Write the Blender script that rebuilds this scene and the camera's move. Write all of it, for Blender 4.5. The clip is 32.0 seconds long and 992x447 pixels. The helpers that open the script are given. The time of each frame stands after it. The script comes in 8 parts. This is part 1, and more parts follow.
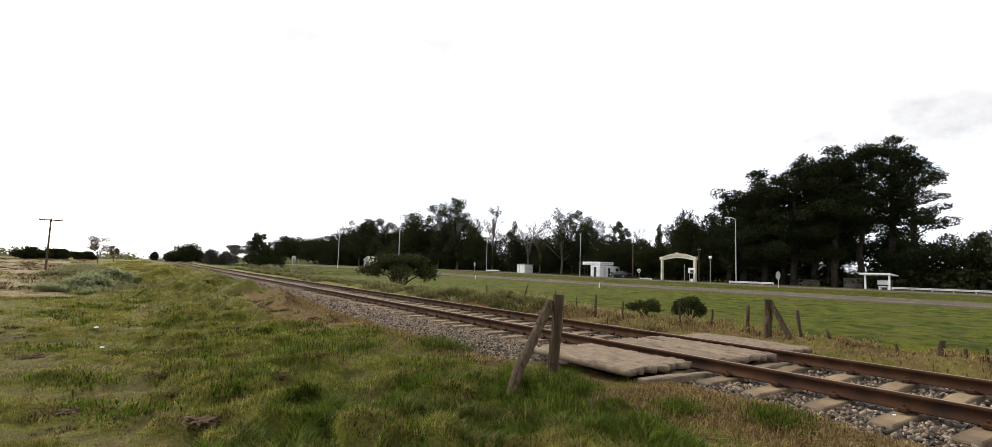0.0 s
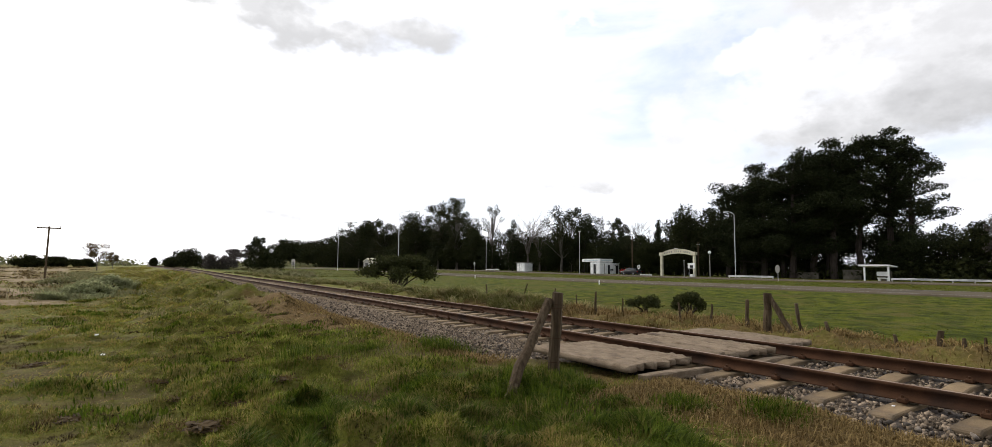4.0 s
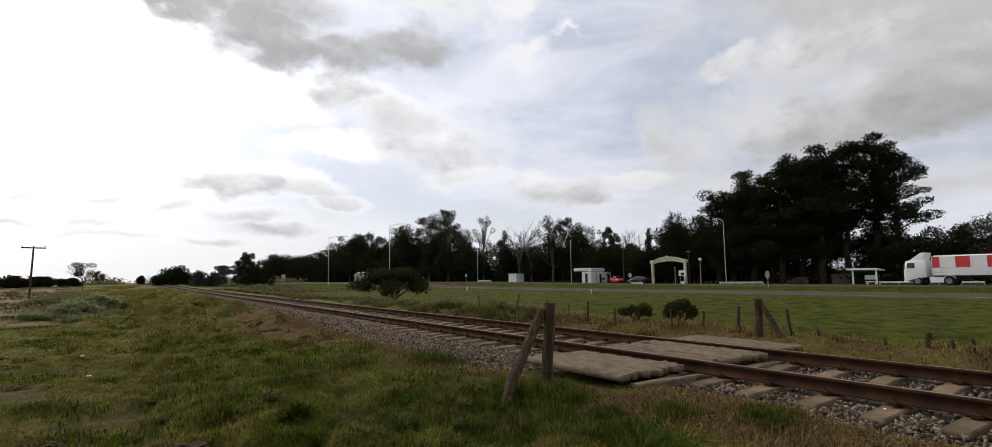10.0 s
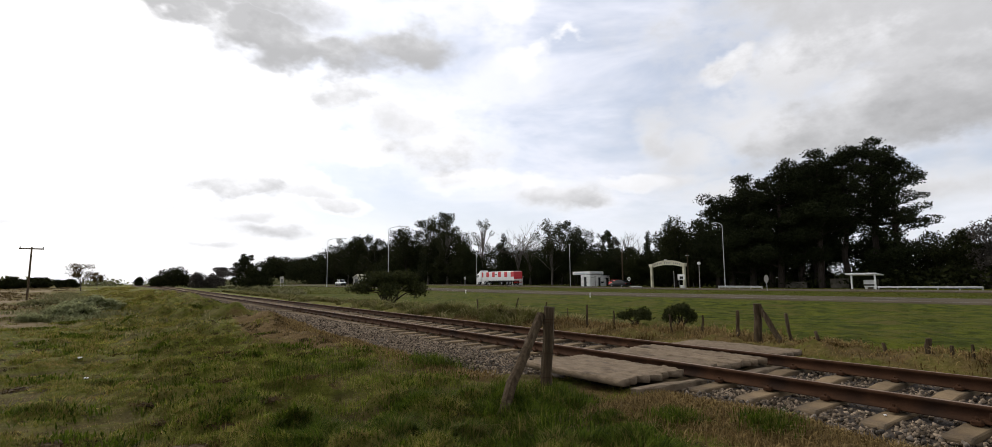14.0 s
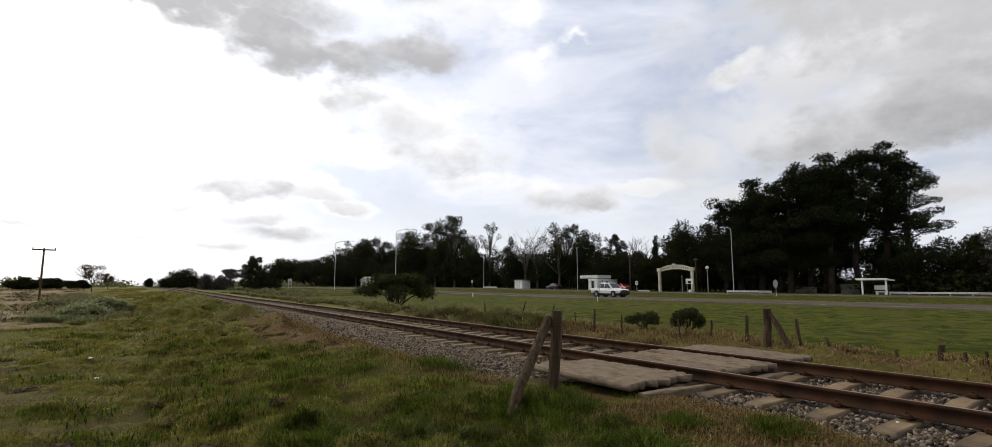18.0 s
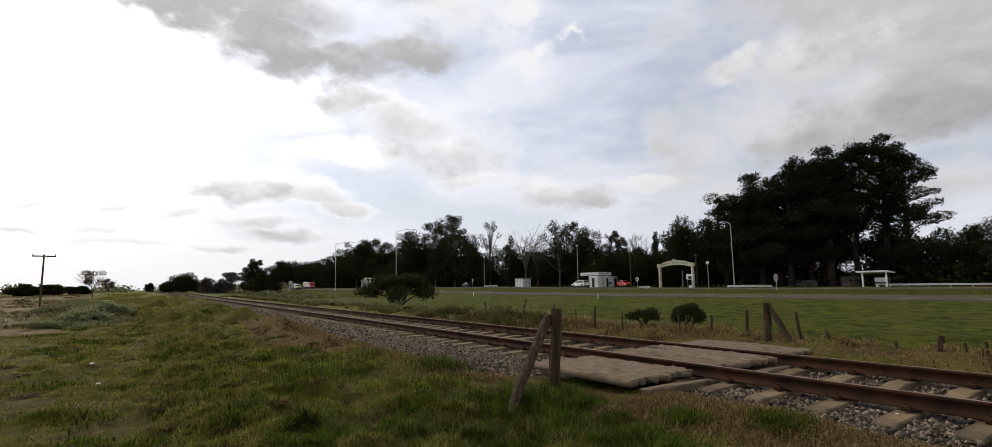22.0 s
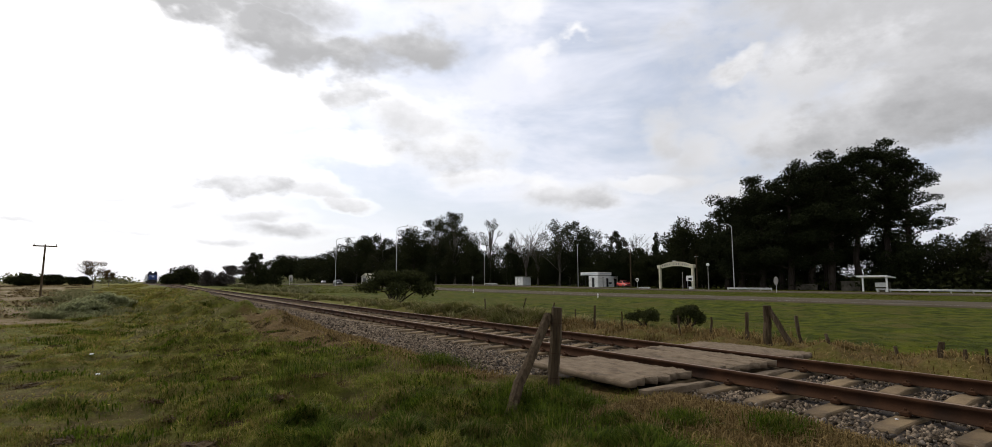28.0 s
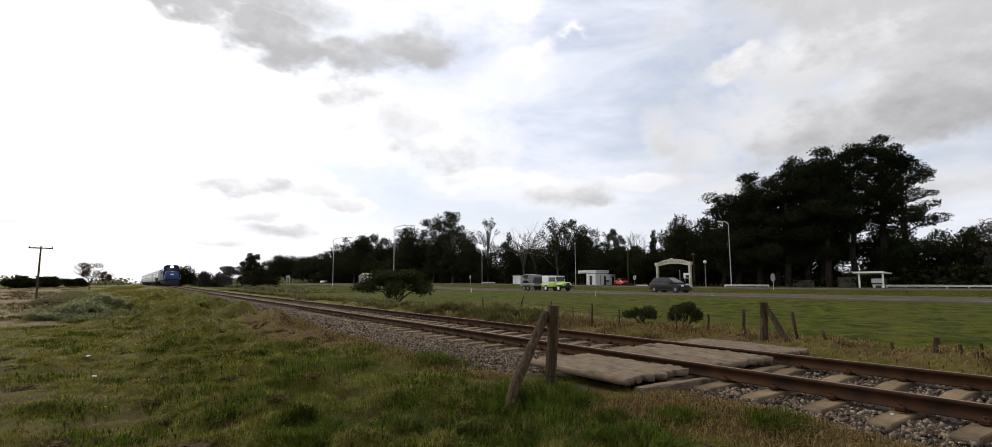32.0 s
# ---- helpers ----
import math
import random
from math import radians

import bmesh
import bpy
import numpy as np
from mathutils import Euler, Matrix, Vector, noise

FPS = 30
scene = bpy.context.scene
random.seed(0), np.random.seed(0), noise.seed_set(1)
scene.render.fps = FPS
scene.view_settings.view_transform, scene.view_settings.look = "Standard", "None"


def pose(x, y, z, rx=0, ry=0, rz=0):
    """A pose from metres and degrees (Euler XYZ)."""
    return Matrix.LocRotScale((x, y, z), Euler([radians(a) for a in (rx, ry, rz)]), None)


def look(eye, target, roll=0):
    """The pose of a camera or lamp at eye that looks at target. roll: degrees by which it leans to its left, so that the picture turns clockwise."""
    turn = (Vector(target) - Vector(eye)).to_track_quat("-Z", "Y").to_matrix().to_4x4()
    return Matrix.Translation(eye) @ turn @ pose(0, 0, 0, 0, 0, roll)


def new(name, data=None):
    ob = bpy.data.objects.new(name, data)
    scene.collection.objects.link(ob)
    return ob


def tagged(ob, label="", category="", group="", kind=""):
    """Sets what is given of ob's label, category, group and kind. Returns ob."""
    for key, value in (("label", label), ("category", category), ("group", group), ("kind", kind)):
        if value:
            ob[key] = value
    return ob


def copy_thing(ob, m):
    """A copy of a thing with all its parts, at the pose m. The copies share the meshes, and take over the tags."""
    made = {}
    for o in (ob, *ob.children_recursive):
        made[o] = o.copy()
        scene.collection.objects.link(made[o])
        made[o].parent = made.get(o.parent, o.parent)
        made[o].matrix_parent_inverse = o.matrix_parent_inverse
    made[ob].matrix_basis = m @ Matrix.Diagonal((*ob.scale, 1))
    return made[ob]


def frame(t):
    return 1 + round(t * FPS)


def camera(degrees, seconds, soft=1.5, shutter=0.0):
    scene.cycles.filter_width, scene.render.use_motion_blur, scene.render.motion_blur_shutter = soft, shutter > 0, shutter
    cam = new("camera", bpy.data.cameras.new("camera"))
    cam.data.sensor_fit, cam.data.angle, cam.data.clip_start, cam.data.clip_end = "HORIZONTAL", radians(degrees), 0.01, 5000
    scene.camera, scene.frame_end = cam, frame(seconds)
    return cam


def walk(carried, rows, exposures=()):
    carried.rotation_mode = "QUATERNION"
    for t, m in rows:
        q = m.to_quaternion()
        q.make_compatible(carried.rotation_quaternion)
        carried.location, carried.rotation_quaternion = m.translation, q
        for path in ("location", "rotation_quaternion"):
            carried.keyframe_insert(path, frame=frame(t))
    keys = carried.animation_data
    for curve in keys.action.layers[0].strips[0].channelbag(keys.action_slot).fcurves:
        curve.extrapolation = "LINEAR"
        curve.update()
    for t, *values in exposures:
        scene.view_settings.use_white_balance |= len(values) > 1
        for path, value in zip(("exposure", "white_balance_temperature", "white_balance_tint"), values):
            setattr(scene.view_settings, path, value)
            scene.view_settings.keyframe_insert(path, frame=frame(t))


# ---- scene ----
# The camera: held by hand at standing height, turning a little as it sways.
EYE = (0.0, 0.0, 1.6)
cam = camera(85.2, 32.0, soft=0.7)
SWAY = [  # seconds, heading right of the rails, tilt up, lean, shift of the eye in x, y, z
    (0.0, 32.53, 4.75, 1.64, -0.011, 0.013, -0.016),
    (0.5, 32.45, 4.71, 1.71, -0.008, 0.013, -0.016),
    (1.0, 32.44, 4.71, 1.58, -0.005, 0.011, -0.015),
    (1.5, 32.45, 4.68, 1.31, -0.004, 0.006, -0.014),
    (2.0, 32.54, 4.72, 1.01, -0.005, 0.000, -0.013),
    (2.5, 32.53, 4.70, 0.72, -0.005, -0.005, -0.012),
    (3.0, 32.56, 4.67, 0.56, -0.006, -0.007, -0.011),
    (3.5, 32.57, 4.67, 0.56, -0.006, -0.007, -0.011),
    (5.5, 33.11, 4.71, 0.07, 0.002, -0.001, -0.008),
    (6.0, 33.19, 4.98, 0.01, 0.001, -0.001, -0.007),
    (6.5, 33.36, 5.06, -0.01, 0.002, -0.001, -0.006),
    (7.0, 33.54, 5.08, -0.03, 0.004, 0.001, -0.006),
    (7.5, 33.55, 5.17, -0.07, 0.007, 0.001, -0.007),
    (8.0, 33.56, 5.32, -0.14, 0.008, -0.001, -0.007),
    (8.5, 33.56, 5.42, -0.28, 0.006, -0.004, -0.007),
    (9.0, 33.58, 5.51, -0.38, 0.003, -0.007, -0.006),
    (9.5, 33.61, 5.58, -0.50, -0.001, -0.010, -0.006),
    (10.0, 33.62, 5.83, -0.67, -0.003, -0.011, -0.007),
    (10.5, 33.63, 5.99, -0.68, -0.004, -0.010, -0.007),
    (11.0, 33.67, 6.01, -0.69, -0.005, -0.008, -0.007),
    (11.5, 33.69, 6.04, -0.62, -0.003, -0.005, -0.006),
    (12.0, 33.66, 6.05, -0.35, -0.001, -0.002, -0.005),
    (12.5, 33.73, 6.07, -0.43, -0.001, -0.001, -0.003),
    (13.0, 33.74, 6.22, -0.33, -0.002, 0.000, -0.001),
    (13.5, 33.74, 6.18, -0.20, -0.004, 0.001, 0.001),
    (14.0, 33.72, 6.14, -0.41, -0.004, 0.001, 0.002),
    (14.5, 33.68, 6.38, -1.22, -0.004, 0.001, 0.002),
    (16.5, 33.67, 6.55, -1.08, -0.011, 0.005, 0.002),
    (17.0, 33.39, 6.54, -0.36, -0.014, 0.007, 0.001),
    (17.5, 32.99, 6.51, 0.18, -0.014, 0.008, 0.000),
    (18.0, 32.94, 6.49, -0.08, -0.011, 0.007, 0.001),
    (18.5, 32.85, 6.46, -0.46, -0.007, 0.002, 0.001),
    (19.0, 32.90, 6.45, -0.56, -0.003, -0.005, 0.002),
    (19.5, 32.90, 6.44, -1.04, -0.000, -0.012, 0.002),
    (20.0, 32.97, 6.42, -1.19, 0.002, -0.015, 0.003),
    (20.5, 32.92, 6.41, -1.40, 0.004, -0.014, 0.002),
    (21.0, 32.97, 6.37, -1.50, 0.004, -0.010, 0.001),
    (21.5, 32.95, 6.39, -0.89, 0.004, -0.008, -0.000),
    (22.0, 32.97, 6.36, -1.06, 0.004, -0.009, 0.000),
    (22.5, 32.95, 6.33, -1.05, 0.004, -0.011, 0.002),
    (23.0, 32.97, 6.30, -1.24, 0.004, -0.013, 0.003),
    (23.5, 33.03, 6.25, -1.28, 0.004, -0.013, 0.004),
    (24.0, 32.97, 6.27, -1.85, 0.006, -0.012, 0.004),
    (24.5, 32.99, 6.24, -1.89, 0.007, -0.013, 0.004),
    (25.0, 33.02, 6.20, -1.65, 0.005, -0.014, 0.004),
    (25.5, 33.01, 6.21, -1.68, 0.002, -0.015, 0.003),
    (27.5, 32.88, 6.11, 0.02, -0.006, 0.003, 0.001),
    (28.0, 32.87, 6.15, -0.02, -0.003, 0.003, 0.001),
    (28.5, 32.97, 6.13, -0.43, 0.000, 0.002, 0.001),
    (29.0, 32.98, 6.10, -0.55, 0.003, -0.000, 0.002),
    (29.5, 33.00, 6.14, -0.65, 0.006, -0.003, 0.002),
    (30.0, 33.05, 6.09, -0.45, 0.008, -0.005, 0.003),
    (30.5, 33.12, 6.08, -1.14, 0.008, -0.007, 0.003),
    (31.0, 33.16, 6.06, -0.81, 0.008, -0.006, 0.002),
    (31.5, 33.12, 6.06, -0.51, 0.007, -0.006, 0.001),
    (32.0, 33.15, 6.02, -0.44, 0.007, -0.005, -0.000),
]


def held(yaw, tilt, lean, dx, dy, dz):
    eye = Vector(EYE) + Vector((dx, dy, dz))
    a, b = radians(yaw), radians(tilt)
    return look(eye, eye + Vector((math.sin(a) * math.cos(b), math.cos(a) * math.cos(b), math.sin(b))), lean)


walk(cam, [(t, held(*r)) for t, *r in SWAY],
     exposures=[(0.0, 1.0), (1.0, 1.0), (2.0, 0.78), (3.0, 0.7), (6.0, 0.42), (7.0, 0.44), (8.0, 0.32), (9.0, 0.1), (10.0, -0.08), (11.0, -0.22), (12.0, -0.1), (13.0, -0.18), (14.0, 0.14), (15.0, 0.05), (17.0, -0.28), (18.0, 0.08), (19.0, -0.24), (20.0, -0.42),
                (21.0, -0.08), (22.0, -0.08), (23.0, 0.1), (24.0, -0.42), (25.0, -0.04), (28.0, 0.05), (29.0, 0.1), (30.0, 0.07), (31.0, 0.06), (32.0, 0.15)])

# ---- sky and sun ----
SUN_AZ, SUN_EL = -14.0, 34.0      # heading from +Y, height


def build_world():
    world = bpy.data.worlds.new("sky")
    scene.world = world
    world.use_nodes = True
    nt = world.node_tree
    nt.nodes.clear()
    N, L = nt.nodes.new, nt.links.new
    out, bg = N("ShaderNodeOutputWorld"), N("ShaderNodeBackground")
    bg.inputs["Strength"].default_value = 0.1
    L(bg.outputs[0], out.inputs[0])
    sky = N("ShaderNodeTexSky")
    sky.sky_type, sky.sun_disc = "NISHITA", False
    sky.sun_elevation, sky.sun_rotation = radians(SUN_EL), radians(SUN_AZ)
    sky.dust_density, sky.ozone_density, sky.air_density = 2.0, 1.5, 1.0
    tc = N("ShaderNodeTexCoord")
    D = tc.outputs["Generated"]

    def math_(op, a, b=None, clamp=False):
        n = N("ShaderNodeMath")
        n.operation, n.use_clamp = op, clamp
        for i, v in enumerate((a, b)):
            if v is None:
                continue
            if isinstance(v, (int, float)):
                n.inputs[i].default_value = v
            else:
                L(v, n.inputs[i])
        return n.outputs[0]

    def ramp(v, lo, hi):
        n = N("ShaderNodeMapRange")
        n.interpolation_type = "SMOOTHSTEP"
        L(v, n.inputs["Value"])
        n.inputs["From Min"].default_value, n.inputs["From Max"].default_value = lo, hi
        return n.outputs[0]

    def mixc(f, a, b):
        n = N("ShaderNodeMix")
        n.data_type = "RGBA"
        for s, v in ((n.inputs[0], f), (n.inputs[6], a), (n.inputs[7], b)):
            if isinstance(v, (tuple, float)):
                s.default_value = v
            else:
                L(v, s)
        return n.outputs[2]

    def noise_(scale, detail, rough=0.55, stretch=2.2, dist=0.0):
        m = N("ShaderNodeMapping")
        m.inputs["Scale"].default_value = (1, 1, stretch)
        L(D, m.inputs["Vector"])
        n = N("ShaderNodeTexNoise")
        L(m.outputs[0], n.inputs["Vector"])
        n.inputs["Scale"].default_value, n.inputs["Detail"].default_value = scale, detail
        n.inputs["Roughness"].default_value, n.inputs["Distortion"].default_value = rough, dist
        return n.outputs["Fac"]

    billow = noise_(9.0, 8.0, 0.58, 1.6)
    broad = noise_(3.2, 5.0, 0.55, 3.0, 0.3)
    fine = noise_(24.0, 6.0, 0.6, 1.5)
    wobble = math_("ADD", math_("MULTIPLY", math_("SUBTRACT", billow, 0.5), 1.5), math_("MULTIPLY", math_("SUBTRACT", fine, 0.5), 0.4))
    # how near a direction is to the hidden sun
    dot = N("ShaderNodeVectorMath")
    dot.operation = "DOT_PRODUCT"
    L(D, dot.inputs[0])
    a, e = radians(SUN_AZ), radians(SUN_EL)
    dot.inputs[1].default_value = (math.sin(a) * math.cos(e), math.cos(a) * math.cos(e), math.sin(e))
    near = math_("MAXIMUM", dot.outputs["Value"], 0.0)
    glare = math_("ADD", math_("MULTIPLY", math_("POWER", near, 22.0), 22.0), math_("MULTIPLY", math_("POWER", near, 4.0), 1.7))
    # thin veil over the blue
    blue = mixc(0.55, sky.outputs[0], (6.6, 7.1, 8.4, 1))
    veil = ramp(broad, 0.38, 0.72)
    base = mixc(math_("MULTIPLY", veil, 0.85), blue, (8.9, 9.0, 9.9, 1))
    sep = N("ShaderNodeSeparateXYZ")
    L(D, sep.inputs[0])
    low = ramp(sep.outputs["Z"], 0.22, 0.0)
    base = mixc(math_("MULTIPLY", low, 0.7), base, (8.8, 9.0, 9.5, 1))
    glow = N("ShaderNodeMix")
    glow.data_type, glow.blend_type = "RGBA", "ADD"
    glow.inputs[0].default_value = 1.0
    comb = N("ShaderNodeCombineColor")
    for i in range(3):
        L(glare, comb.inputs[i])
    L(base, glow.inputs[6]), L(comb.outputs[0], glow.inputs[7])
    col = glow.outputs[2]
    # the air's swirls push the clouds' outlines about, less so low down where they are far off
    def swirl(scale, amount, vector):
        m = N("ShaderNodeMapping")
        m.inputs["Scale"].default_value = (1, 1, 1.7)
        L(D, m.inputs["Vector"])
        n = N("ShaderNodeTexNoise")
        L(m.outputs[0], n.inputs["Vector"])
        n.inputs["Scale"].default_value, n.inputs["Detail"].default_value, n.inputs["Roughness"].default_value = scale, 4.0, 0.6
        off, mul, add = N("ShaderNodeVectorMath"), N("ShaderNodeVectorMath"), N("ShaderNodeVectorMath")
        off.operation, mul.operation, add.operation = "SUBTRACT", "SCALE", "ADD"
        L(n.outputs["Color"], off.inputs[0])
        off.inputs[1].default_value = (0.5, 0.5, 0.5)
        L(off.outputs[0], mul.inputs[0])
        L(math_("MULTIPLY", math_("ADD", math_("MULTIPLY", sep.outputs["Z"], 2.4), 0.2), amount), mul.inputs["Scale"])
        L(vector, add.inputs[0]), L(mul.outputs[0], add.inputs[1])
        return add.outputs[0]

    W = swirl(22.0, 0.02, swirl(7.0, 0.12, D))

    def cloud(lobes, top, base, soft=0.7, sway=0.5, fill=0.0, rim=0.0):
        """Lays one cloud over the sky. Lobes: heading, height, half width, half height, fall to the right (degrees), darkness of the underside."""
        nonlocal col
        cover = shade = None
        for az, el, w, h, fall, dark in lobes:
            m = N("ShaderNodeMapping")
            m.vector_type = "TEXTURE"
            turn = Matrix.Rotation(radians(-az), 3, "Z") @ Matrix.Rotation(radians(el), 3, "X") @ Matrix.Rotation(radians(fall), 3, "Y")
            m.inputs["Rotation"].default_value = turn.to_euler("XYZ")
            m.inputs["Scale"].default_value = (math.tan(radians(w * 1.32)), 1, math.tan(radians(h * 1.32)))
            L(W, m.inputs["Vector"])
            p = N("ShaderNodeSeparateXYZ")
            L(m.outputs[0], p.inputs[0])
            r2 = math_("ADD", math_("MULTIPLY", p.outputs[0], p.outputs[0]), math_("MULTIPLY", p.outputs[2], p.outputs[2]))
            dens = math_("ADD", math_("SUBTRACT", 1.0, math_("SQRT", r2)), math_("MULTIPLY", wobble, sway))
            mask = math_("MULTIPLY", ramp(dens, -0.05, soft * (0.8 if dark < 0.2 else 1.0)), math_("GREATER_THAN", p.outputs[1], 0.0))
            under = math_("ADD", math_("ADD", math_("MULTIPLY", p.outputs[2], -0.5), 0.3 + fill), math_("MULTIPLY", wobble, 1.1))
            dim = math_("MULTIPLY", math_("MULTIPLY", ramp(under, -0.5, 1.05), dark), ramp(math_("ADD", dens, rim), -0.05, soft))
            cover = mask if cover is None else math_("MAXIMUM", cover, mask)
            shade = dim if shade is None else math_("MAXIMUM", shade, dim)
        body = mixc(shade, (top, top, top * 1.03, 1), (base, base, base * 1.02, 1))
        lit = N("ShaderNodeMix")
        lit.data_type, lit.blend_type = "RGBA", "ADD"
        L(math_("MULTIPLY", math_("SUBTRACT", 1.0, shade), 0.95, True), lit.inputs[0])
        L(body, lit.inputs[6]), L(comb.outputs[0], lit.inputs[7])
        col = mixc(math_("MULTIPLY", cover, 0.985), col, lit.outputs[2])

    veil_wisps = ((27.5, 27.9, 8.0, 2.0, 0, 0.3), (35.4, 27.6, 3.1, 2.0, -20, 0.1), (37.4, 23.8, 2.9, 1.2, -15, 0.1), (41.7, 24.9, 1.6, 0.9, 0, 0.05))
    east_bank = ((58.1, 21.4, 2.9, 1.6, -30, 0.15), (67.1, 20.9, 8.6, 4.4, -12, 0.42), (75.2, 19.6, 8.0, 5.3, 0, 0.6), (79.2, 14.2, 8.1, 3.6, 0, 0.85), (70.7, 14.9, 9.0, 4.1, -8, 0.8), (64.9, 13.3, 8.2, 2.8, -6, 0.75), (82.0, 27.0, 20.0, 8.0, 0, 0.6))
    east_skirt = ((58.9, 15.1, 5.6, 3.3, -5, 0.4), (54.7, 12.6, 5.1, 2.6, 0, 0.4), (50.8, 14.1, 2.3, 2.1, 20, 0.45), (52.5, 10.2, 4.8, 1.4, -4, 0.35), (56.5, 8.4, 5.1, 1.6, 0, 0.35), (73.0, 7.3, 6.4, 1.8, 0, 0.5))
    lone_heap = ((39.9, 9.0, 6.1, 1.9, 0, 0.65), (43.6, 8.4, 3.1, 1.1, 4, 0.75), (38.3, 9.8, 3.2, 1.1, 0, 0.15), (47.5, 10.0, 3.8, 0.8, 0, 0.25))
    low_bands = ((-8.4, 6.8, 1.9, 0.4, -8, 0.4), (-2.5, 6.9, 2.7, 0.5, 4, 0.45), (2.3, 6.6, 2.1, 0.5, -8, 0.4), (-3.8, 4.9, 2.5, 0.4, 0, 0.45), (-8.8, 4.5, 2.5, 0.3, 2, 0.5), (-2.2, 4.1, 6.8, 0.4, 0, 0.4))
    shelf = ((9.7, 6.2, 4.5, 0.8, -4, 0.55), (11.8, 5.1, 5.8, 0.9, 2, 0.75), (6.0, 3.9, 3.2, 0.5, 0, 0.6))
    heap = ((8.0, 9.6, 4.6, 1.6, 0, 0.8), (9.9, 10.6, 3.5, 1.4, 0, 0.3), (13.9, 9.7, 3.5, 1.3, 6, 0.5), (17.4, 8.0, 2.7, 0.9, 4, 0.6), (5.5, 9.1, 2.3, 0.8, 0, 0.6))
    middle = ((13.0, 18.0, 4.2, 2.5, 14, 0.05), (18.4, 19.0, 4.3, 1.6, 0, 0.7), (24.0, 17.1, 8.6, 2.9, 8, 0.5), (27.7, 14.3, 7.2, 3.4, 4, 0.65), (18.1, 13.7, 6.5, 1.8, -4, 0.12), (30.4, 10.7, 4.7, 1.3, 0, 0.4))
    puff = ((5.8, 16.7, 1.8, 1.0, 0, 0.0),)
    deck = ((1.2, 25.3, 6.6, 2.6, 5, 0.97), (5.0, 27.9, 10.2, 3.2, 4, 0.95), (10.2, 24.2, 6.4, 2.6, 6, 1.0), (15.7, 22.6, 7.1, 2.1, 0, 1.0), (23.4, 23.9, 4.5, 2.3, -6, 1.0), (8.0, 33.0, 16.0, 4.5, 0, 0.7))
    # unseen clouds overhead and to the rear, added to dim the light on the ground
    behind = ((115.0, 30.0, 26.0, 17.0, 0, 0.7), (140.0, 24.0, 34.0, 15.0, 0, 0.7), (-62.0, 30.0, 30.0, 14.0, 0, 0.7), (175.0, 32.0, 36.0, 18.0, 0, 0.7), (-115.0, 38.0, 34.0, 18.0, 0, 0.7), (55.0, 58.0, 30.0, 17.0, 0, 0.7), (150.0, 66.0, 40.0, 26.0, 0, 0.7))
    cloud(behind, 7.6, 2.8, 0.9, 0.5, 0.4)
    cloud(veil_wisps, 9.4, 5.0, 1.0, 0.8)
    cloud(east_skirt, 8.2, 3.6, 1.0, 0.7, 0.15)
    cloud(east_bank, 9.2, 3.1, 0.6, 0.75, 0.22, 0.15)
    cloud(lone_heap, 9.8, 2.9, 0.7, 0.6, 0.15)
    cloud(low_bands, 10.6, 4.0, 0.9, 0.4, 0.25)
    cloud(shelf, 10.8, 3.4, 0.85, 0.5, 0.3)
    cloud(heap, 11.8, 3.2, 0.5, 0.6, 0.12)
    cloud(middle, 11.0, 3.2, 0.7, 0.7, 0.15)
    cloud(puff, 10.6, 6.0, 0.6)
    cloud(deck, 9.4, 4.8, 0.6, 0.3, 0.5, 0.35)
    L(col, bg.inputs["Color"])


build_world()
sun = new("sun", bpy.data.lights.new("sun", "SUN"))
sun.data.energy, sun.data.angle, sun.data.color = 1.5, radians(10), (1.0, 0.90, 0.74)
_a, _e = radians(SUN_AZ), radians(SUN_EL)
sun.matrix_world = look((0, 0, 60), (-60 * math.sin(_a) * math.cos(_e), -60 * math.cos(_a) * math.cos(_e), 60 - 60 * math.sin(_e)))

# ---- materials ----
def _nodes(name):
    m = bpy.data.materials.new(name)
    m.use_nodes = True
    nt = m.node_tree
    bsdf = nt.nodes["Principled BSDF"]
    return m, nt, bsdf


